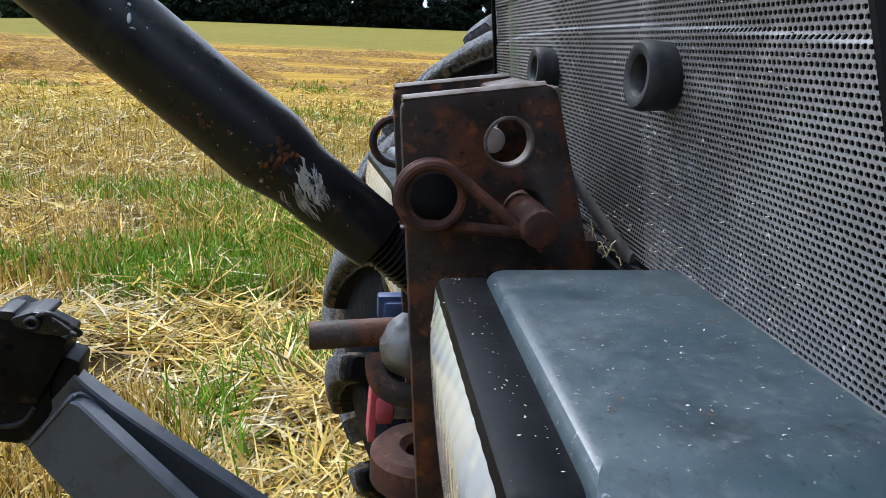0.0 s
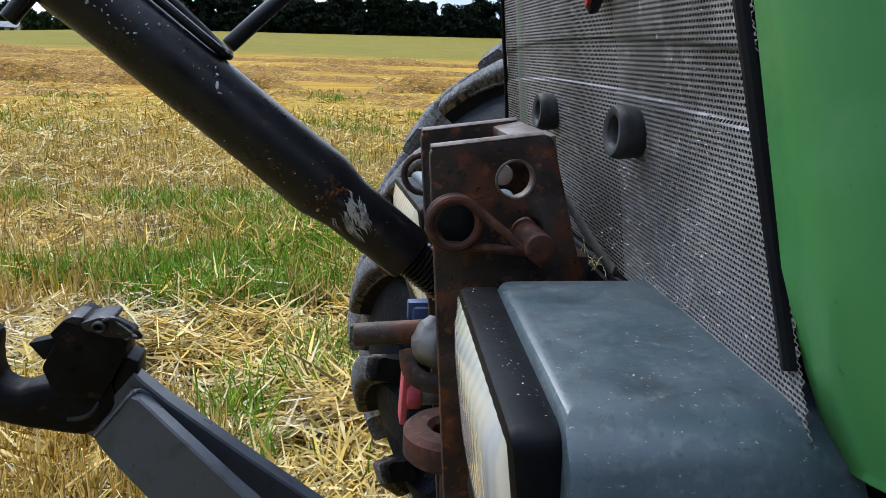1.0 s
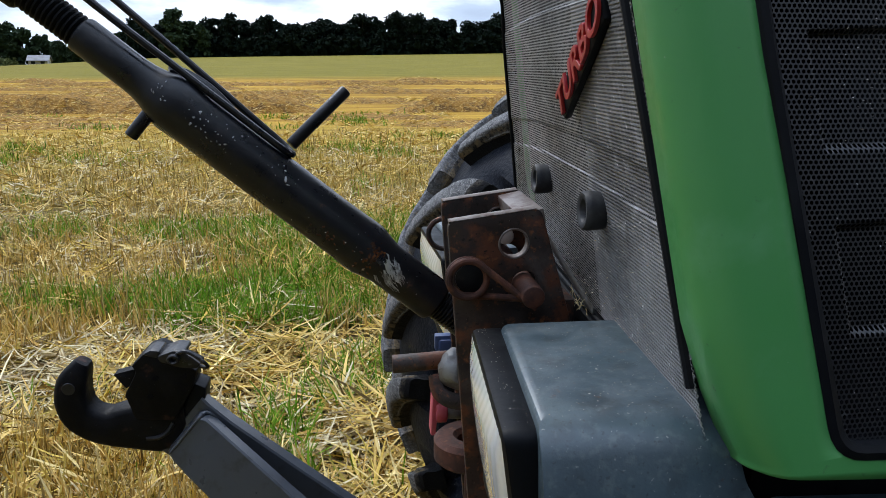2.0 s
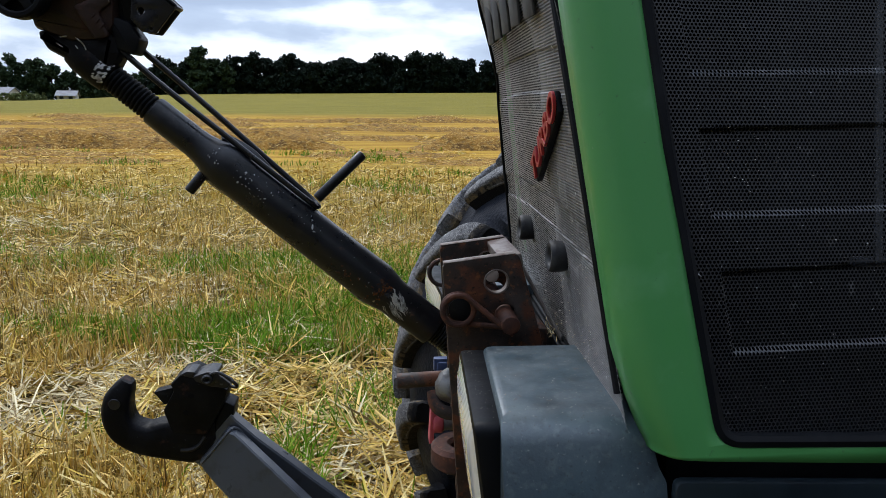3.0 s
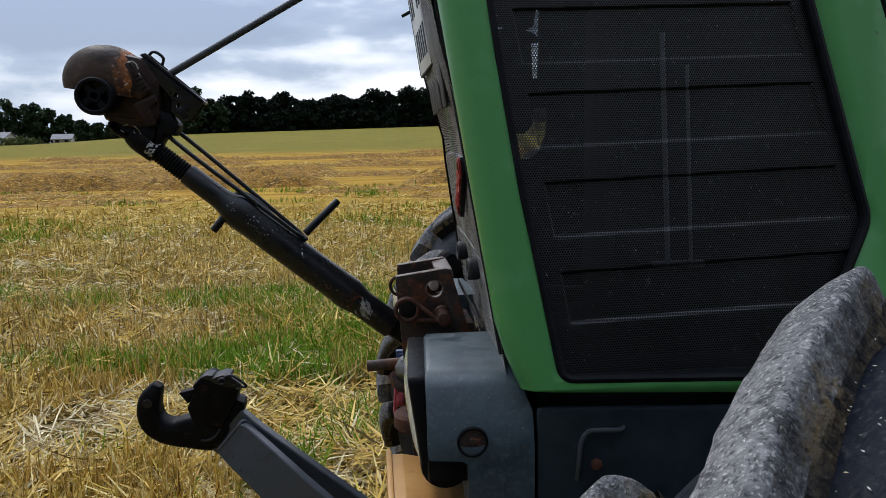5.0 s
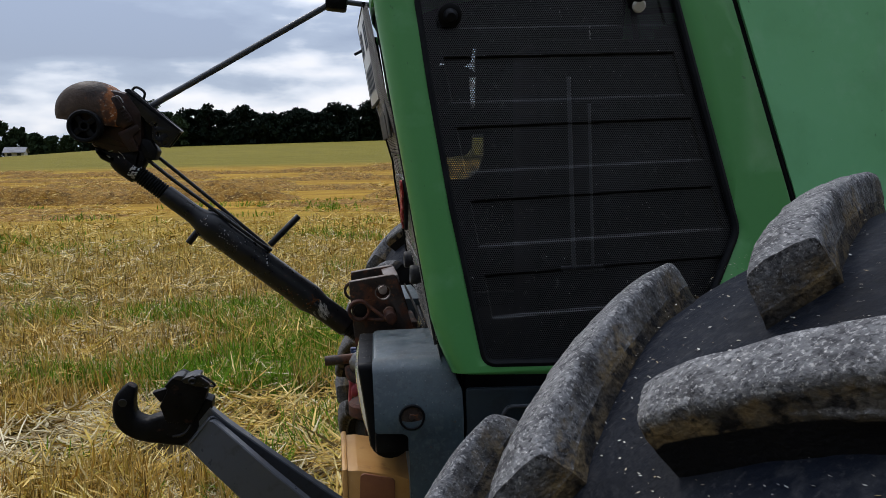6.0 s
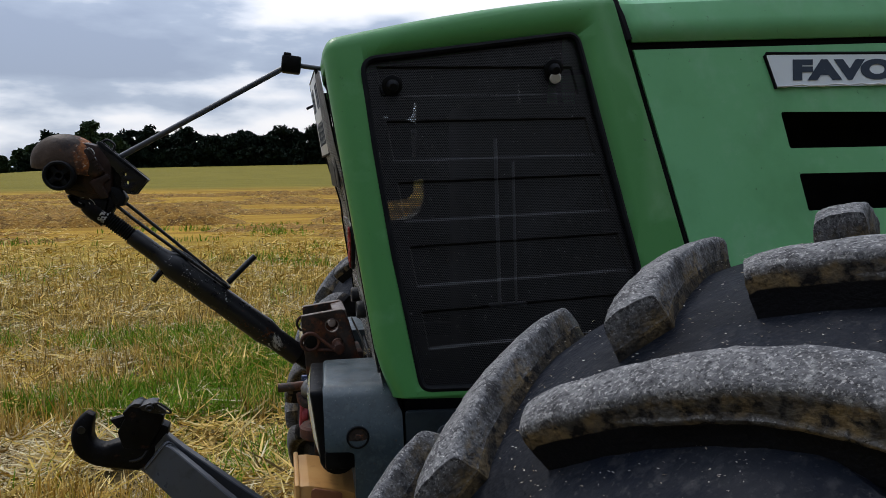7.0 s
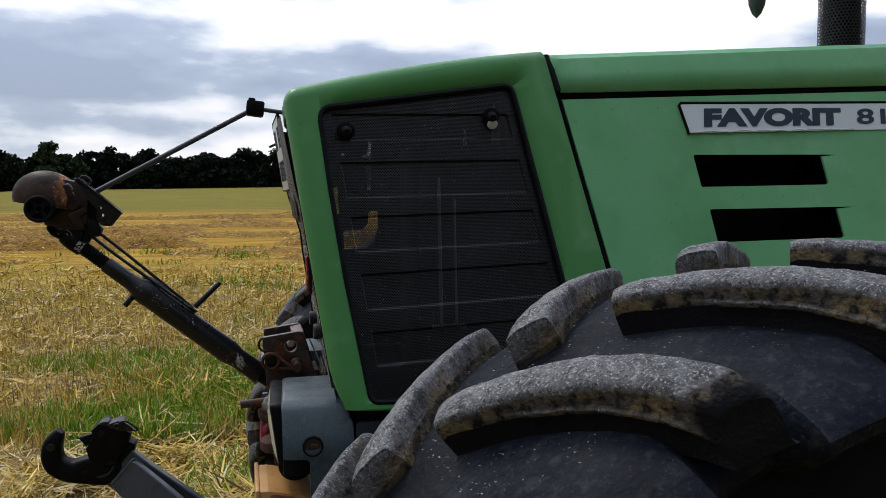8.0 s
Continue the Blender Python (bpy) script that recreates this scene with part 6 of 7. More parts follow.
def build_wheel(c, yc, R, seed, phase, lug_mat):
    """c: (x, z) of the hub; the chevrons point forward on top."""
    bm = B()
    nl = 20
    pitch = 2 * math.pi / nl
    m = Matrix(((1, 0, 0, c[0]), (0, 0, 1, yc), (0, -1, 0, c[1]), (0, 0, 0, 1)))
    # tread, its shoulder reaching out between the lugs and falling back under their ends
    half = [(0.044, 0.0), (0.045, 0.050), (0.049, 0.110), (0.056, 0.165), (0.064, 0.205), (0.075, 0.240), (0.087, 0.268), (0.095, 0.281), (0.105, 0.289), (0.118, 0.286), (0.150, 0.244)]
    rings = []
    for i in range(320):
        a = 2 * math.pi * i / 320
        ring = []
        for side in (-1, 1):
            q = a - phase + radians(13.2) + (radians(9.2) if side > 0 else 0.0)
            q = abs((q + pitch / 2) % pitch - pitch / 2)
            cut = 1 - min(1.0, max(0.0, (q - radians(2.6)) / radians(2.2)))
            cut = cut * cut * (3 - 2 * cut)
            pts = half[::-1] if side < 0 else half[1:]
            for d, w in pts:
                w = w * 0.80 if side > 0 else w
                w2 = w if w < 0.16 else min(w, 0.16 + (w - 0.16) * (1 - 0.34 * cut))
                r = R - d - (0.010 * cut if w > 0.2 else 0.0)
                ring.append(bm.verts.new((c[0] - r * math.sin(a), yc + side * w2, c[1] + r * math.cos(a))))
        rings.append(ring)
    for a, b in zip(rings, rings[1:] + rings[:1]):
        for j in range(len(a) - 1):
            bm.faces.new((a[j], a[j + 1], b[j + 1], b[j]))
    tyre = part("tyre", bm, M_RUBBER, tractor, "large black tractor tyre with dusty lugs", angle=30)
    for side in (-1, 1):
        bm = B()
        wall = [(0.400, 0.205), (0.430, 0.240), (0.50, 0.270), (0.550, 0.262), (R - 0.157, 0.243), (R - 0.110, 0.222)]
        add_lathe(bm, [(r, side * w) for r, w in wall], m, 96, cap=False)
        part("sidewall", bm, M_SIDEWALL, tyre, "black rubber sidewall with the shade below the lugs in its colour", angle=40)
    bm = B()
    add_lathe(bm, [(0.404, -0.21), (0.395, -0.20), (0.37, -0.15), (0.36, 0.0), (0.37, 0.15), (0.395, 0.20), (0.404, 0.21)], m, 64, cap=False)
    add_lathe(bm, [(0.365, -0.02), (0.25, -0.05), (0.14, -0.04), (0.10, -0.10), (0.02, -0.11)], m, 40, cap=True)
    part("rim", bm, M_ARM, tyre, "steel wheel rim")
    # lugs: curved bars from the middle to the shoulder
    for row in (-1, 1):
        def shape(row=row):
            bm = B()
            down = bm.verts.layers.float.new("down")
            steps = 44
            near = row < 0
            rings = []
            for i in range(steps):
                t = i / (steps - 1)
                lip = 0.014 + 0.015 * t if near else 0.024
                proud = 0.15 * min(1.0, max(0.0, (t - 0.25) / 0.12)) * min(1.0, max(0.0, (1.0 - t) / 0.08)) if near else 0.0
                # third value goes to "down": under the lip it jumps to the painted shade
                flank = [(0.40, 0.001, 0.0), (0.84, -0.0003, 0.0), (0.955, -0.0022, 0.0), (1.02, -0.0062, 0.005), (1.05, -0.010, 0.011), (1.08, -lip + 0.002, 0.014), (1.10 + proud, -lip - 0.0012, 0.005 if proud else 0.016),
                         (1.105 + proud, -lip - 0.0045, 0.012), (1.11 + 0.3 * proud, -lip - 0.0085, 0.050), (1.17, -0.044, 0.055), (1.32, None, 0.055)]
                outline = [(-da, dz, dn) for da, dz, dn in reversed(flank)] + [(0.0, 0.0015, 0.0)] + flank
                pts = []
                for da, dz, dn in outline:
                    q = (da + 1) / 2
                    if near:
                        w0, w1 = 0.012 + 0.264 * t, 0.043 + 0.226 * t     # rear and front edges of the bar, from the middle to the shoulder
                        e0, e1 = 39.9 - 100.8 * w0 + 140 * w0 * w0, 44.8 - 102.2 * w1 + 127.9 * w1 * w1
                        w, aa = w0 + (w1 - w0) * q, radians(e0 + (e1 - e0) * q - 38.2)
                        tw = max(0.0, w - 0.004) / 0.285
                        top = R - 0.040 * tw ** 2.6 - 0.016 * (max(0, t - 0.84) / 0.16) ** 2.2 - 0.003 * (max(0, 0.04 - t) / 0.04) ** 2
                    else:
                        tt = 0.95 * t
                        w = 0.020 + tt * 0.230
                        aa = -0.320 * tt ** 1.08 + da * (0.0285 + 0.005 * tt - 0.012 * (max(0, tt - 0.78) / 0.15) ** 2) / R
                        tw = tt
                        top = R - 0.050 * tt ** 1.6 - 0.014 * (max(0, tt - 0.8) / 0.13) ** 3 - 0.004 * max(0, 0.12 - tt) / 0.12
                    rr = R - 0.052 - 0.046 * tw ** 1.7 if dz is None else top + dz
                    w += 0.007 * max(0, t - 0.93) / 0.07 if dz is None or dz < -0.02 else 0.0
                    p = Vector((-rr * math.sin(aa), row * w, rr * math.cos(aa)))
                    if dz is not None:
                        p += noise.noise_vector(p * 42 + Vector((seed, 0, 0))) * 0.0016 + noise.noise_vector(p * 130) * 0.0010
                    pts.append(bm.verts.new(p))
                    # outer ends of the near row also run into the painted shade
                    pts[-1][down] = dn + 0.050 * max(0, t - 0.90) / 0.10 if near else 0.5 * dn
                rings.append(pts)
            k = len(rings[0])

            for a, b in zip(rings, rings[1:]):
                for j in range(k - 1):
                    bm.faces.new((a[j], a[j + 1], b[j + 1], b[j]))

            def between(a, b, q):
                v = bm.verts.new(a.co.lerp(b.co, q))
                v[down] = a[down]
                return v
            for ring, rev in ((rings[0], False), (rings[-1], True)):
                half_k, cols = k // 2, 6
                rows = [[ring[j]] + [between(ring[j], ring[k - 1 - j], q / cols) for q in range(1, cols)] + [ring[k - 1 - j]] for j in range(half_k)]
                for j in range(half_k - 1):
                    for q in range(cols):
                        loop = (rows[j][q], rows[j][q + 1], rows[j + 1][q + 1], rows[j + 1][q])
                        bm.faces.new(loop[::-1] if rev else loop)
                loop = rows[-1] + [ring[half_k]]
                bm.faces.new(loop[::-1] if rev else loop)
            return bm
        bm = shape()
        bmesh.ops.recalc_face_normals(bm, faces=bm.faces)
        me = bpy.data.meshes.new("lug")
        bm.to_mesh(me)
        bm.free()
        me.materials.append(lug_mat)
        me.shade_smooth()
        me.set_sharp_from_angle(angle=radians(42))
        for k in range(nl):
            an = phase + k * pitch + (-radians(9.2) if row == 1 else 0)
            ob = new("lug", me)
            ob.parent = tyre
            ob.matrix_parent_inverse = parent_matrix(tyre).inverted()
            # angle counted forward from the top
            ob.matrix_basis = Matrix.Translation((c[0], yc, c[1])) @ Matrix.Rotation(-an, 4, "Y")
    return tyre


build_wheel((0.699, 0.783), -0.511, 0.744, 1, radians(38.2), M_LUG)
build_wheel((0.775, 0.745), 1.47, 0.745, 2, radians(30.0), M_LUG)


# ---------------------------------------------------------------- stubble, straw and grass
def ribbons(rng, n, x, y, length, width, lift, lean, bend):
    """Bent two-piece strips. lean: 0 lies flat, 1 stands upright. Returns vertices and quads."""
    a = rng.uniform(0, 2 * np.pi, n)
    flat = np.stack([np.cos(a), np.sin(a), np.zeros(n)], 1)
    up = np.array([0.0, 0.0, 1.0])
    d = flat * (1 - lean)[:, None] + up * lean[:, None]
    d /= np.linalg.norm(d, axis=1)[:, None]
    s = np.stack([-np.sin(a), np.cos(a), np.zeros(n)], 1)
    roll = rng.uniform(-1.0, 1.0, n)
    s = s * np.cos(roll)[:, None] + np.cross(d, s) * np.sin(roll)[:, None]
    p0 = np.stack([x, y, ground_z(x, y) + lift], 1)
    p1 = p0 + d * (length * 0.55)[:, None]
    d2 = d + flat * bend[:, None] - up * (bend * 0.6)[:, None]
    d2 /= np.linalg.norm(d2, axis=1)[:, None]
    p2 = p1 + d2 * (length * 0.45)[:, None]
    h = s * (width * 0.5)[:, None]
    v = np.stack([p0 - h, p0 + h, p1 - h, p1 + h, p2 - h * 0.35, p2 + h * 0.35], 1).reshape(-1, 3)
    v[:, 2] = np.maximum(v[:, 2], ground_z(v[:, 0], v[:, 1]) + 0.004)
    b = 6 * np.arange(n)[:, None, None]
    q = np.array([[0, 1, 3, 2], [2, 3, 5, 4]])
    return v, (b + q).reshape(-1, 4)


def scatter(rng, n, y0, y1, power):
    """Places in the wedge of field in front, denser near by."""
    u = rng.uniform(0, 1, n)
    y = (y0 ** (1 - power) + u * (y1 ** (1 - power) - y0 ** (1 - power))) ** (1 / (1 - power)) if power != 1 else y0 * (y1 / y0) ** u
    lo, hi = -0.78 * (y + 1.4) - 0.9, 0.38 * (y + 0.5) + 1.2
    return lo + rng.uniform(0, 1, n) * (hi - lo), y


def patch_noise(x, y, scale, seed):
    """Smooth value noise between 0 and 1."""
    g = np.random.default_rng(seed).uniform(0, 1, (128, 128))
    u, v = x / scale, y / scale
    i, j = np.floor(u).astype(int), np.floor(v).astype(int)
    fu, fv = u - i, v - j
    fu, fv = fu * fu * (3 - 2 * fu), fv * fv * (3 - 2 * fv)
    q = lambda a, b: g[a % 128, b % 128]
    return (q(i, j) * (1 - fu) + q(i + 1, j) * fu) * (1 - fv) + (q(i, j + 1) * (1 - fu) + q(i + 1, j + 1) * fu) * fv


def build_straw():
    rng = np.random.default_rng(7)
    n = 105000
    x, y = scatter(rng, n, 1.5, 17.0, 1.25)
    k = np.maximum(1.0, y / 7.0)
    heap = 0.6 * patch_noise(x, y, 0.28, 41) + 0.4 * patch_noise(x, y, 0.11, 42)
    keep = heap + rng.normal(0, 0.08, n) > 0.44
    x, y, k, heap = x[keep], y[keep], k[keep], heap[keep]
    n = len(x)
    v, f = ribbons(rng, n, x, y, rng.uniform(0.07, 0.30, n), rng.uniform(0.0045, 0.0125, n) * k, rng.uniform(0.0, 1.0, n) * np.clip((heap - 0.3) * 0.22, 0.01, 0.10), rng.uniform(0.0, 0.35, n), rng.uniform(-0.4, 0.4, n))
    tagged(bulk("loose_straw", v, f, M_STRAW), "golden loose straw lying on the stubble field", "straw", kind="stuff")
    # the same cover round the tractor and behind the camera
    def around(n):
        x, y = rng.uniform(-7.5, 8.5, n), rng.uniform(-6.5, 7.0, n)
        edge = 1.1 * patch_noise(x, y, 0.7, 51) - 0.55 + 0.35 * rng.normal(0, 1, n)
        keep = (y < 1.5 + edge) | (x > 0.38 * (y + 0.5) + 1.0 + edge) | (x < -0.78 * (y + 1.4) - 0.7 - edge)
        return x[keep], y[keep]
    x, y = around(76000)
    keep = 0.6 * patch_noise(x, y, 0.28, 41) + 0.4 * patch_noise(x, y, 0.11, 42) > 0.46
    x, y = x[keep], y[keep]
    n = len(x)
    v, f = ribbons(rng, n, x, y, rng.uniform(0.07, 0.30, n), rng.uniform(0.005, 0.013, n), rng.uniform(0.0, 0.06, n), rng.uniform(0.0, 0.35, n), rng.uniform(-0.3, 0.3, n))
    tagged(bulk("loose_straw", v, f, M_STRAW), "golden loose straw round the tractor", "straw", kind="stuff")
    x, y = around(24000)
    keep = patch_noise(x, y, 0.5, 3) > 0.60
    x, y = x[keep], y[keep]
    n = len(x)
    v, f = ribbons(rng, n, x, y, rng.uniform(0.06, 0.26, n), rng.uniform(0.005, 0.012, n), rng.uniform(0.01, 0.06, n), rng.uniform(0.0, 0.3, n), rng.uniform(-0.4, 0.4, n))
    tagged(bulk("pale_straw", v, f, M_STRAW_PALE), "pale weathered straw in clumps round the tractor", "straw", kind="stuff")
    x, y = around(60000)
    p = patch_noise(x * 0.45, y, 0.9, 9) * 0.65 + patch_noise(x, y, 0.35, 12) * 0.35
    keep = p + rng.normal(0, 0.09, len(x)) > 0.56
    x, y = x[keep], y[keep]
    n = len(x)
    v, f = ribbons(rng, n, x, y, rng.uniform(0.07, 0.20, n), rng.uniform(0.004, 0.009, n), np.zeros(n), rng.uniform(0.5, 0.95, n), rng.uniform(0.0, 0.5, n))
    tagged(bulk("grass", v, f, M_GRASS), "patches of green grass regrowth round the tractor", "grass", kind="stuff")
    n = 46000
    x, y = scatter(rng, n, 1.5, 13.0, 1.2)
    keep = patch_noise(x, y, 0.5, 3) > 0.44 - 0.10 * (y < 3.6)
    x, y = x[keep], y[keep]
    n = len(x)
    k = np.maximum(1.0, y / 7.0)
    v, f = ribbons(rng, n, x, y, rng.uniform(0.06, 0.26, n), rng.uniform(0.005, 0.012, n) * k, rng.uniform(0.01, 0.06, n), rng.uniform(0.0, 0.3, n), rng.uniform(-0.4, 0.4, n))
    tagged(bulk("pale_straw", v, f, M_STRAW_PALE), "pale and grey weathered straw in loose clumps", "straw", kind="stuff")
    n = 110000
    x, y = scatter(rng, n, 1.5, 20.0, 1.2)
    # drilled rows of tufts
    row, tuft = np.round(y / 0.13), np.round(x / 0.055)
    wander = patch_noise(tuft * 0.37 + 50, row * 1.7 + 90, 1.0, 61) - 0.5
    y = row * 0.13 + wander * 0.06 + rng.normal(0, 0.012, n)
    x = tuft * 0.055 + wander * 0.04 + rng.normal(0, 0.009, n)
    keep = (patch_noise(x, y, 0.7, 5) > 0.30 + 0.14 * (y < 3.6)) & (patch_noise(tuft * 1.9, row * 2.3, 1.0, 62) > 0.35) & (rng.uniform(0, 1, n) > (y - 9.0) / 9.0)
    x, y = x[keep], y[keep]
    n = len(x)
    k = np.maximum(1.0, y / 7.0)
    v, f = ribbons(rng, n, x, y, rng.uniform(0.08, 0.21, n), rng.uniform(0.004, 0.009, n) * k, np.zeros(n), rng.uniform(0.66, 0.98, n), rng.uniform(-0.1, 0.25, n))
    tagged(bulk("stubble", v, f, M_STRAW), "short standing cut stubble in rows", "stubble", kind="stuff")
    n = 230000
    x, y = scatter(rng, n, 1.6, 24.0, 1.2)
    band = 0.40 * np.exp(-((y - 6.3) / 0.95) ** 2) + 0.43 * np.exp(-((y - 4.15) / 0.38) ** 2 - ((x + 0.8) / 1.5) ** 2) + 0.14 * np.exp(-((y - 4.7) / 0.5) ** 2) + 0.16 * np.exp(-((y - 8.8) / 1.2) ** 2) + 0.08 * np.exp(-((y - 13.0) / 3.0) ** 2)
    p = patch_noise(x * 0.45, y, 0.9, 9) * 0.65 + patch_noise(x, y, 0.35, 12) * 0.35
    keep = p + rng.normal(0, 0.065, n) > 0.79 - band
    x, y = x[keep], y[keep]
    n = len(x)
    k = np.maximum(1.0, y / 7.0)
    v, f = ribbons(rng, n, x, y, rng.uniform(0.07, 0.21, n), rng.uniform(0.004, 0.009, n) * k, np.zeros(n), rng.uniform(0.5, 0.95, n), rng.uniform(0.0, 0.5, n))
    tagged(bulk("grass", v, f, M_GRASS), "patches of green grass regrowth in the stubble", "grass", kind="stuff")


def build_windrows():
    rng = np.random.default_rng(21)
    for y0, h, gap in ((19.0, 0.06, 0.52), (21.8, 0.08, 0.48), (25.4, 0.34, 0.20), (30.2, 0.10, 0.40), (33.5, 0.14, 0.36), (37.0, 0.12, 0.40), (41.0, 0.16, 0.36), (45.5, 0.14, 0.38), (50.5, 0.16, 0.36)):
        xs = np.arange(-55, 34, 0.22)
        ws = np.linspace(-1, 1, 9)
        X, W = np.meshgrid(xs, ws)
        wob = 0.5 * patch_noise(xs + 200, xs * 0 + y0, 6.0, 31)[None, :]
        Y = y0 + W * 1.3 + wob
        on = np.clip((patch_noise(xs + 300, xs * 0 + y0 * 3, 4.0, 32) - gap) * 4, 0, 1)[None, :]
        lump = 0.45 + 0.9 * patch_noise(X + 100, Y * 1.7, 0.45, 33)
        Z = ground_z(X, Y) - 0.03 + (1.5 * h * on * lump + 0.03 * on) * (1 - W ** 2)
        v = np.stack([X.ravel(), Y.ravel(), Z.ravel()], 1)
        nx = len(xs)
        i = np.arange(8 * nx).reshape(8, nx)[:, :-1].ravel()
        tagged(bulk("windrow", v, np.stack([i, i + 1, i + 1 + nx, i + nx], 1), M_WINDROW, smooth=False), "low brown windrow of raked straw on the field", "straw", kind="stuff")
        n = 9000
        x = rng.uniform(-50, 30, n)
        y = y0 + rng.normal(0, 0.7, n) + 0.25
        ok = np.interp(x, xs, on[0]) > 0.1
        x, y = x[ok], y[ok]
        n = len(x)
        v, f = ribbons(rng, n, x, y, rng.uniform(0.10, 0.26, n), rng.uniform(0.010, 0.020, n), rng.uniform(0.0, h * 1.3, n), rng.uniform(0.0, 0.3, n), rng.uniform(-0.3, 0.3, n))
        tagged(bulk("swath_straw", v, f, M_STRAW), "loose straw on a raked windrow", "straw", kind="stuff")


build_straw()
build_windrows()


# ---------------------------------------------------------------- wood, single trees and houses
def crown(rng, x, y, z, height, spread, clumps, leaves, size):
    """Leaf cards in uneven clumps round a crown; returns vertices and quads."""
    vs, fs, base = [], [], 0
    for _ in range(clumps):
        t = rng.uniform(0.0, 1.0)
        r = spread * (0.35 + 0.65 * math.sin(math.pi * min(0.95, 0.25 + 0.68 * t)))
        a = rng.uniform(0, 2 * np.pi)
        d = r * math.sqrt(rng.uniform(0, 1)) * 0.8
        c = np.array([x + d * math.cos(a), y + d * math.sin(a), z + height * (0.07 + 0.85 * t)])
        cr = spread * rng.uniform(0.26, 0.46)
        n = leaves
        u = rng.normal(0, 1, (n, 3))
        u /= np.linalg.norm(u, axis=1)[:, None]
        p = c + u * (cr * rng.uniform(0.5, 1.08, n))[:, None] * np.array([1, 1, 0.8])
        e = rng.normal(0, 1, (n, 3))
        e /= np.linalg.norm(e, axis=1)[:, None]
        g = np.cross(e, rng.normal(0, 1, (n, 3)))
        g /= np.linalg.norm(g, axis=1)[:, None]
        w = size * rng.uniform(0.6, 1.3, n)[:, None]
        quad = np.stack([p - e * w, p - g * w * 0.6, p + e * w, p + g * w * 0.6], 1)
        vs.append(quad.reshape(-1, 3))
        fs.append(base + np.arange(4 * n).reshape(n, 4))
        base += 4 * n
    return np.concatenate(vs), np.concatenate(fs)


def trunk_bm(bm, rng, x, y, z, height, r):
    pts = [(x, y, z - 0.2), (x + rng.uniform(-0.1, 0.1), y, z + height * 0.3), (x + rng.uniform(-0.3, 0.3), y, z + height * 0.6), (x + rng.uniform(-0.4, 0.4), y, z + height * 0.85)]
    add_sweep(bm, pts, [r, r * 0.75, r * 0.45, r * 0.15], 7)
    for _ in range(4):
        h = rng.uniform(0.3, 0.6)
        a = rng.uniform(0, 2 * np.pi)
        q = Vector((x, y, z + height * h))
        e = q + Vector((math.cos(a), math.sin(a), 0.8)) * height * 0.22
        add_sweep(bm, [q, (q + e) / 2 + Vector((0, 0, 0.1)), e], [r * 0.4, r * 0.25, r * 0.08], 5)


def build_wood():
    rng = np.random.default_rng(5)
    vs, fs, base = [], [], 0
    bm = B()
    for i in range(150):
        x = -44 + 1.0 * i + rng.uniform(-1.2, 1.2)
        y = 152 + rng.uniform(0, 9)
        z = float(ground_z(x, y))
        h = rng.uniform(6.6, 7.7) + 0.7 * math.sin(x * 0.21) + 0.5 * math.sin(x * 0.73 + 1)
        v, f = crown(rng, x, y, z, h, rng.uniform(2.1, 3.0), 16, 84, 0.34)
        vs.append(v), fs.append(f + base)
        base += len(v)
        trunk_bm(bm, rng, x, y, z, h, 0.16)
    # undergrowth along the edge
    for i in range(240):
        x = -46 + 0.65 * i
        y = 150.5 + rng.uniform(0, 3)
        v, f = crown(rng, x, y, float(ground_z(x, y)) - 0.7, rng.uniform(3.0, 4.6), 1.8, 7, 42, 0.52)
        vs.append(v), fs.append(f + base)
        base += len(v)
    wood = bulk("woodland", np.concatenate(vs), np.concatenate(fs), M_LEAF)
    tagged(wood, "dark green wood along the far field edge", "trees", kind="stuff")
    ob = finish("woodland_trunks", bm, M_BARK)
    tagged(ob, "dark trunks and branches of the far wood", "trees", kind="stuff")


def build_tree(x, y, height, spread, seed):
    rng = np.random.default_rng(seed)
    z = float(ground_z(x, y))
    tree = thing("tree", (x, y, z), "dark green broadleaf tree at the far field edge", "tree", group="trees at the field edge")
    bm = B()
    trunk_bm(bm, rng, x, y, z, height, 0.22)
    part("trunk", bm, M_BARK, tree)
    v, f = crown(rng, x, y, z - height * 0.06, height, spread, 34, 120, 0.36)
    bulk("crown", v, f, M_LEAF_TREE, tree)


def build_shrubs():
    rng = np.random.default_rng(12)
    vs, fs, base = [], [], 0
    for _ in range(60):
        x, y = rng.uniform(-84, -60.5), rng.uniform(140, 147)
        v, f = crown(rng, x, y, float(ground_z(x, y)) - 0.25, rng.uniform(0.8, 1.9), rng.uniform(0.7, 1.3), 4, 40, 0.22)
        vs.append(v), fs.append(f + base)
        base += len(v)
    tagged(bulk("shrubs", np.concatenate(vs), np.concatenate(fs), M_SHRUB), "low olive-green shrubs and weeds before the houses", "shrub", kind="stuff")


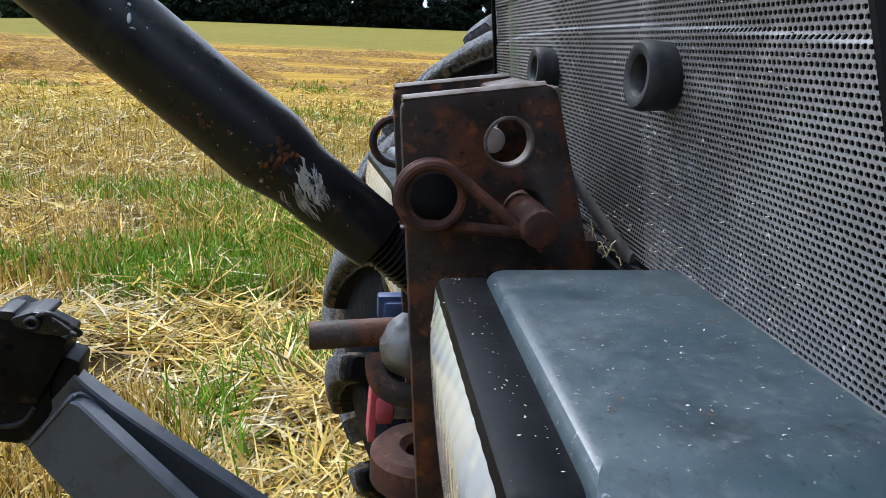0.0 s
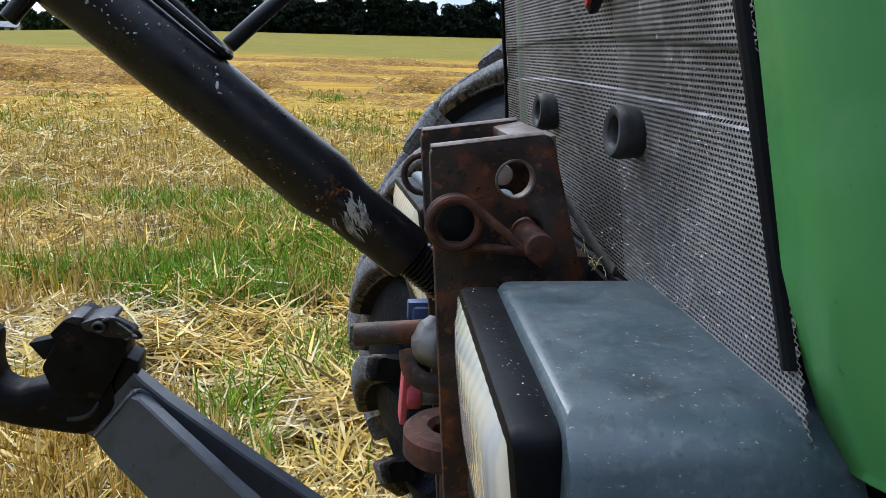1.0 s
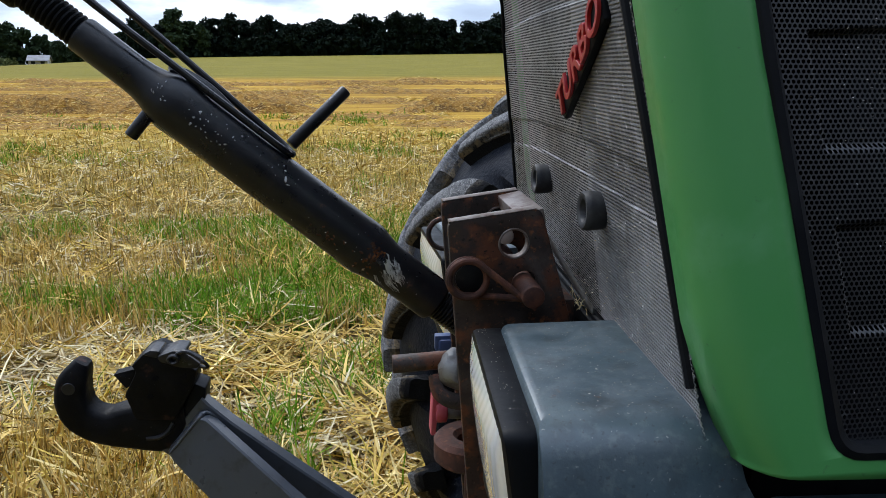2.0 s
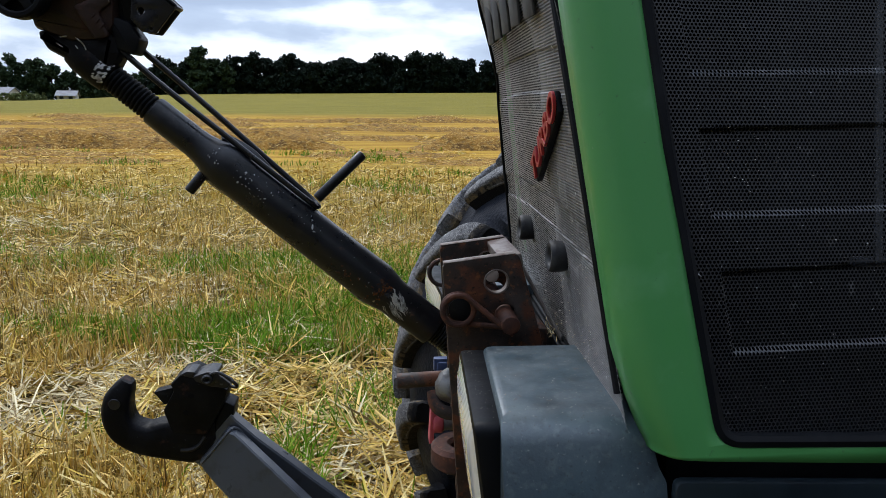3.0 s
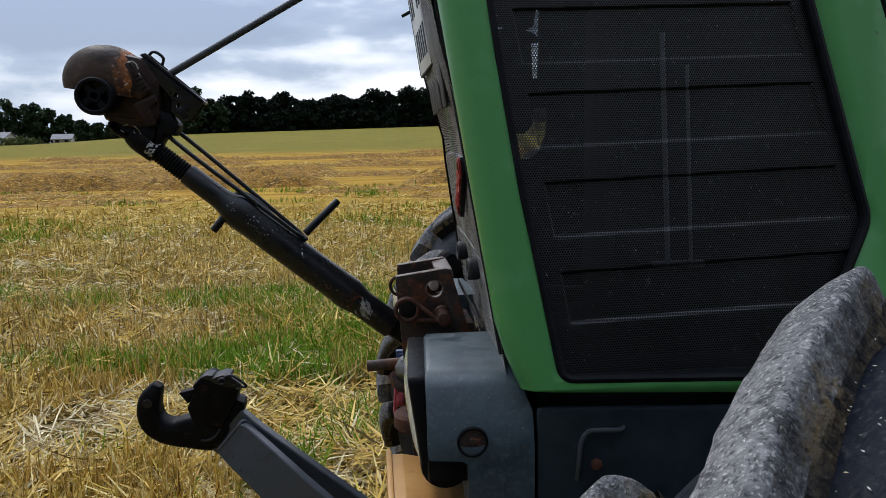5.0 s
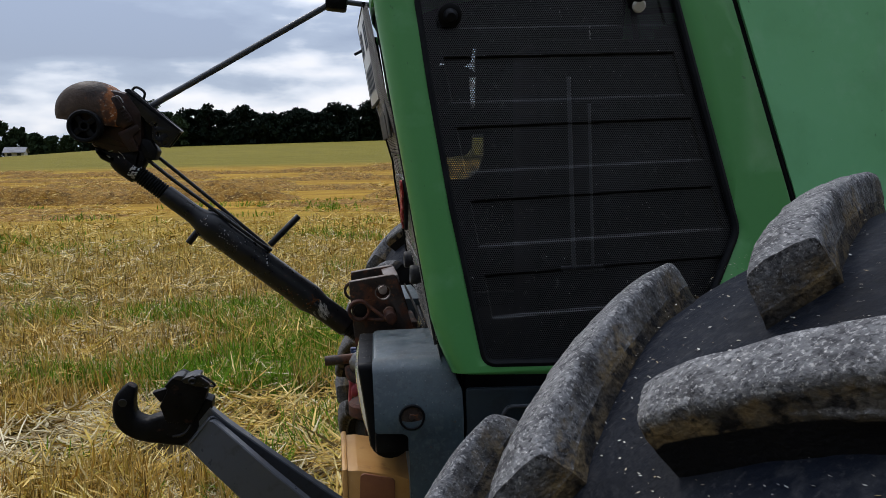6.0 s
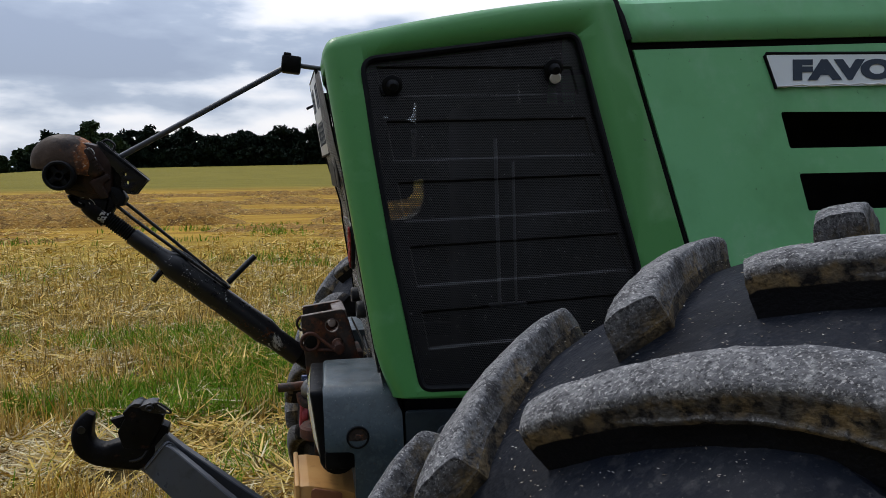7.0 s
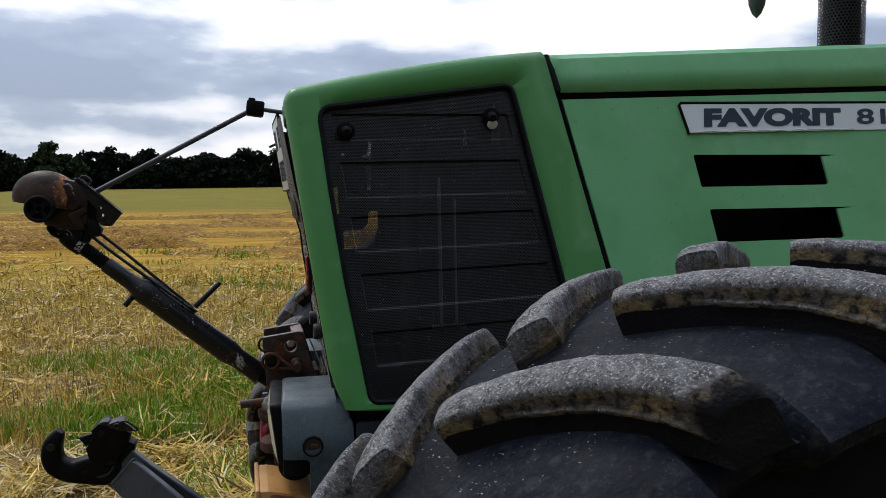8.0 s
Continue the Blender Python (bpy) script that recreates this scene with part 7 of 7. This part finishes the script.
def build_house(x, y, w, d, wall, roof, turn, label):
    z = float(ground_z(x, y)) - 0.3
    house = thing("house", (x, y, z), label, "house")
    m = Matrix.Translation((x, y, z)) @ Matrix.Rotation(radians(turn), 4, "Z")
    bm = B()
    add_box(bm, (-w / 2, -d / 2, 0), (w / 2, d / 2, wall), 0.0, m)
    for sx in (-1, 1):
        a, b, c = (m @ Vector((sx * w / 2, -d / 2, wall))), (m @ Vector((sx * w / 2, d / 2, wall))), (m @ Vector((sx * w / 2, 0, wall + roof)))
        bm.faces.new([bm.verts.new(p) for p in (a, b, c)])
    part("wall", bm, M_WALL, house)
    bm = B()
    for s in (-1, 1):
        e, t = 0.35, 0.12
        p = [Vector((-w / 2 - e, s * (d / 2 + e), wall - roof * e / (d / 2))), Vector((w / 2 + e, s * (d / 2 + e), wall - roof * e / (d / 2))), Vector((w / 2 + e, 0, wall + roof)), Vector((-w / 2 - e, 0, wall + roof))]
        lo = [bm.verts.new(m @ q) for q in p]
        hi = [bm.verts.new(m @ (q + Vector((0, 0, t)))) for q in p]
        bm.faces.new(hi), bm.faces.new(lo[::-1])
        for i in range(4):
            bm.faces.new((lo[i], lo[(i + 1) % 4], hi[(i + 1) % 4], hi[i]))
    part("roof", bm, M_ROOF, house, "grey pitched roof")
    n = max(2, int(w / 1.6))
    for i in range(n):
        cx = -w / 2 + (i + 0.5) * w / n
        bm = B()
        add_box(bm, (cx - 0.38, -d / 2 - 0.04, wall * 0.38), (cx + 0.38, -d / 2 + 0.02, wall * 0.82), 0.0, m)
        part("window", bm, M_PANE, house, "dark window")


build_wood()
for i, (x, y, h, sp) in enumerate(((-34.2, 150, 9.3, 2.5), (-31.4, 153, 7.2, 2.2), (-29.0, 151, 6.2, 2.0), (-64.0, 167, 6.4, 2.3), (-60.6, 166, 4.8, 2.0), (-57.0, 165, 4.0, 1.8), (-68.0, 167, 7.6, 2.8), (-71.8, 168, 9.0, 2.9),
                                   (-76.5, 168, 10.2, 3.3), (-81.5, 170, 9.6, 3.3), (-87.0, 170, 10.4, 3.5), (-90.0, 171, 9.6, 3.3), (-96.0, 172, 10.4, 3.4), (-102.0, 173, 9.8, 3.3), (-109.0, 173, 10.4, 3.4),
                                   (-52.5, 160, 3.6, 1.7), (-48.5, 158, 4.8, 1.9), (-45.5, 155, 5.6, 2.1), (-42.0, 154, 5.4, 2.0), (-38.6, 153, 5.8, 2.0))):
    build_tree(x, y, h, sp, 60 + i)
build_shrubs()
build_house(-62.2, 160, 3.4, 3.0, 1.2, 0.85, 8, "small white house with a grey roof by the trees")
build_house(-76.0, 161, 6.4, 5.0, 1.6, 1.2, -6, "white house with a grey pitched roof by the trees")
build_house(-72.6, 153, 3.4, 2.5, 0.9, 0.25, 4, "low white outbuilding with a flat grey roof")


# ---------------------------------------------------------------- chaff and dust
def build_chaff():
    rng = np.random.default_rng(17)
    P, N = [], []

    def add(points, size):
        P.append(points)
        N.append(np.full(len(points), size))
    n = 210
    x, y = rng.uniform(0.108, 0.202, n), 0.200 + 0.178 * rng.uniform(0, 1, n) ** 0.8
    add(np.stack([x, y, y * 0 + 1.1845], 1), 0.0005)
    n = 60
    x = 0.0985 - np.abs(rng.normal(0, 0.006, n))
    y = rng.uniform(0.21, 0.39, n)
    ok = x > 0.082
    add(np.stack([x[ok], y[ok], 1.1768 + (y[ok] - 0.196) * 0.0098 + 0.0004], 1), 0.0005)
    n = 1800
    a, w = rng.uniform(-0.2, 0.75, n), rng.uniform(-0.19, 0.19, n)
    r = 0.744 - 0.0435 - np.interp(np.abs(w), (0, 0.05, 0.11, 0.165, 0.205), (0, 0.001, 0.005, 0.012, 0.020))
    add(np.stack([0.699 - r * np.sin(a), -0.511 + w, 0.783 + r * np.cos(a)], 1), 0.0011)
    for k in range(20):
        an = radians(38.2) + k * math.pi / 10
        if math.cos(an) > 0.55:
            n = 16
            t, da = rng.uniform(0.03, 0.8, n), rng.uniform(-0.7, 0.7, n)
            w = 0.03 + 0.23 * t
            rr = 0.744 - 0.040 * ((w - 0.004) / 0.285) ** 2.6 + 0.0028
            th = an + np.radians(42.35 - 101.5 * w + 134 * w * w - 38.2) + da * 0.037
            add(np.stack([0.699 - rr * np.sin(th), -0.511 - w, 0.783 + rr * np.cos(th)], 1), 0.0011)
    n = 1100
    x, z = rng.uniform(0.20, 0.66, n), 1.20 + 0.58 * rng.uniform(0, 1, n) ** 1.5
    ok = x > 0.30 - 0.17 * (z - 1.19)
    x, z = x[ok], z[ok]
    add(np.stack([x, ys_arr(z, x) + 0.010 - band_lift(x, z) - 0.0008, z], 1), 0.00042)
    n = 110
    x, z = rng.normal(0.315, 0.02, n), rng.normal(1.40, 0.022, n)
    add(np.stack([x, ys_arr(z, x) + 0.010 - band_lift(x, z) - 0.0010, z], 1), 0.0008)
    n = 800
    y, z = 0.27 + 0.36 * rng.uniform(0, 1, n) ** 1.4, 1.185 + 0.34 * rng.uniform(0, 1, n) ** 1.5
    add(np.stack([xg(z, y) - 0.0012 - crease(y, z), y, z], 1), 0.0009)
    P, S = np.concatenate(P), np.concatenate(N)
    n = len(P)
    a = rng.uniform(0, 2 * np.pi, n)
    l = S * rng.uniform(0.5, 1.8, n)
    u = np.stack([np.cos(a), np.sin(a), rng.normal(0, 0.15, n)], 1) * l[:, None]
    v = np.stack([-np.sin(a), np.cos(a), rng.normal(0, 0.15, n)], 1) * (l * rng.uniform(0.2, 0.6, n))[:, None]
    q = np.stack([P - u, P - v, P + u, P + v], 1).reshape(-1, 3)
    tagged(bulk("chaff", q, np.arange(4 * n).reshape(n, 4), M_CHAFF), "scattered pale chaff flakes lying on the tractor", "chaff", kind="stuff")


build_chaff()
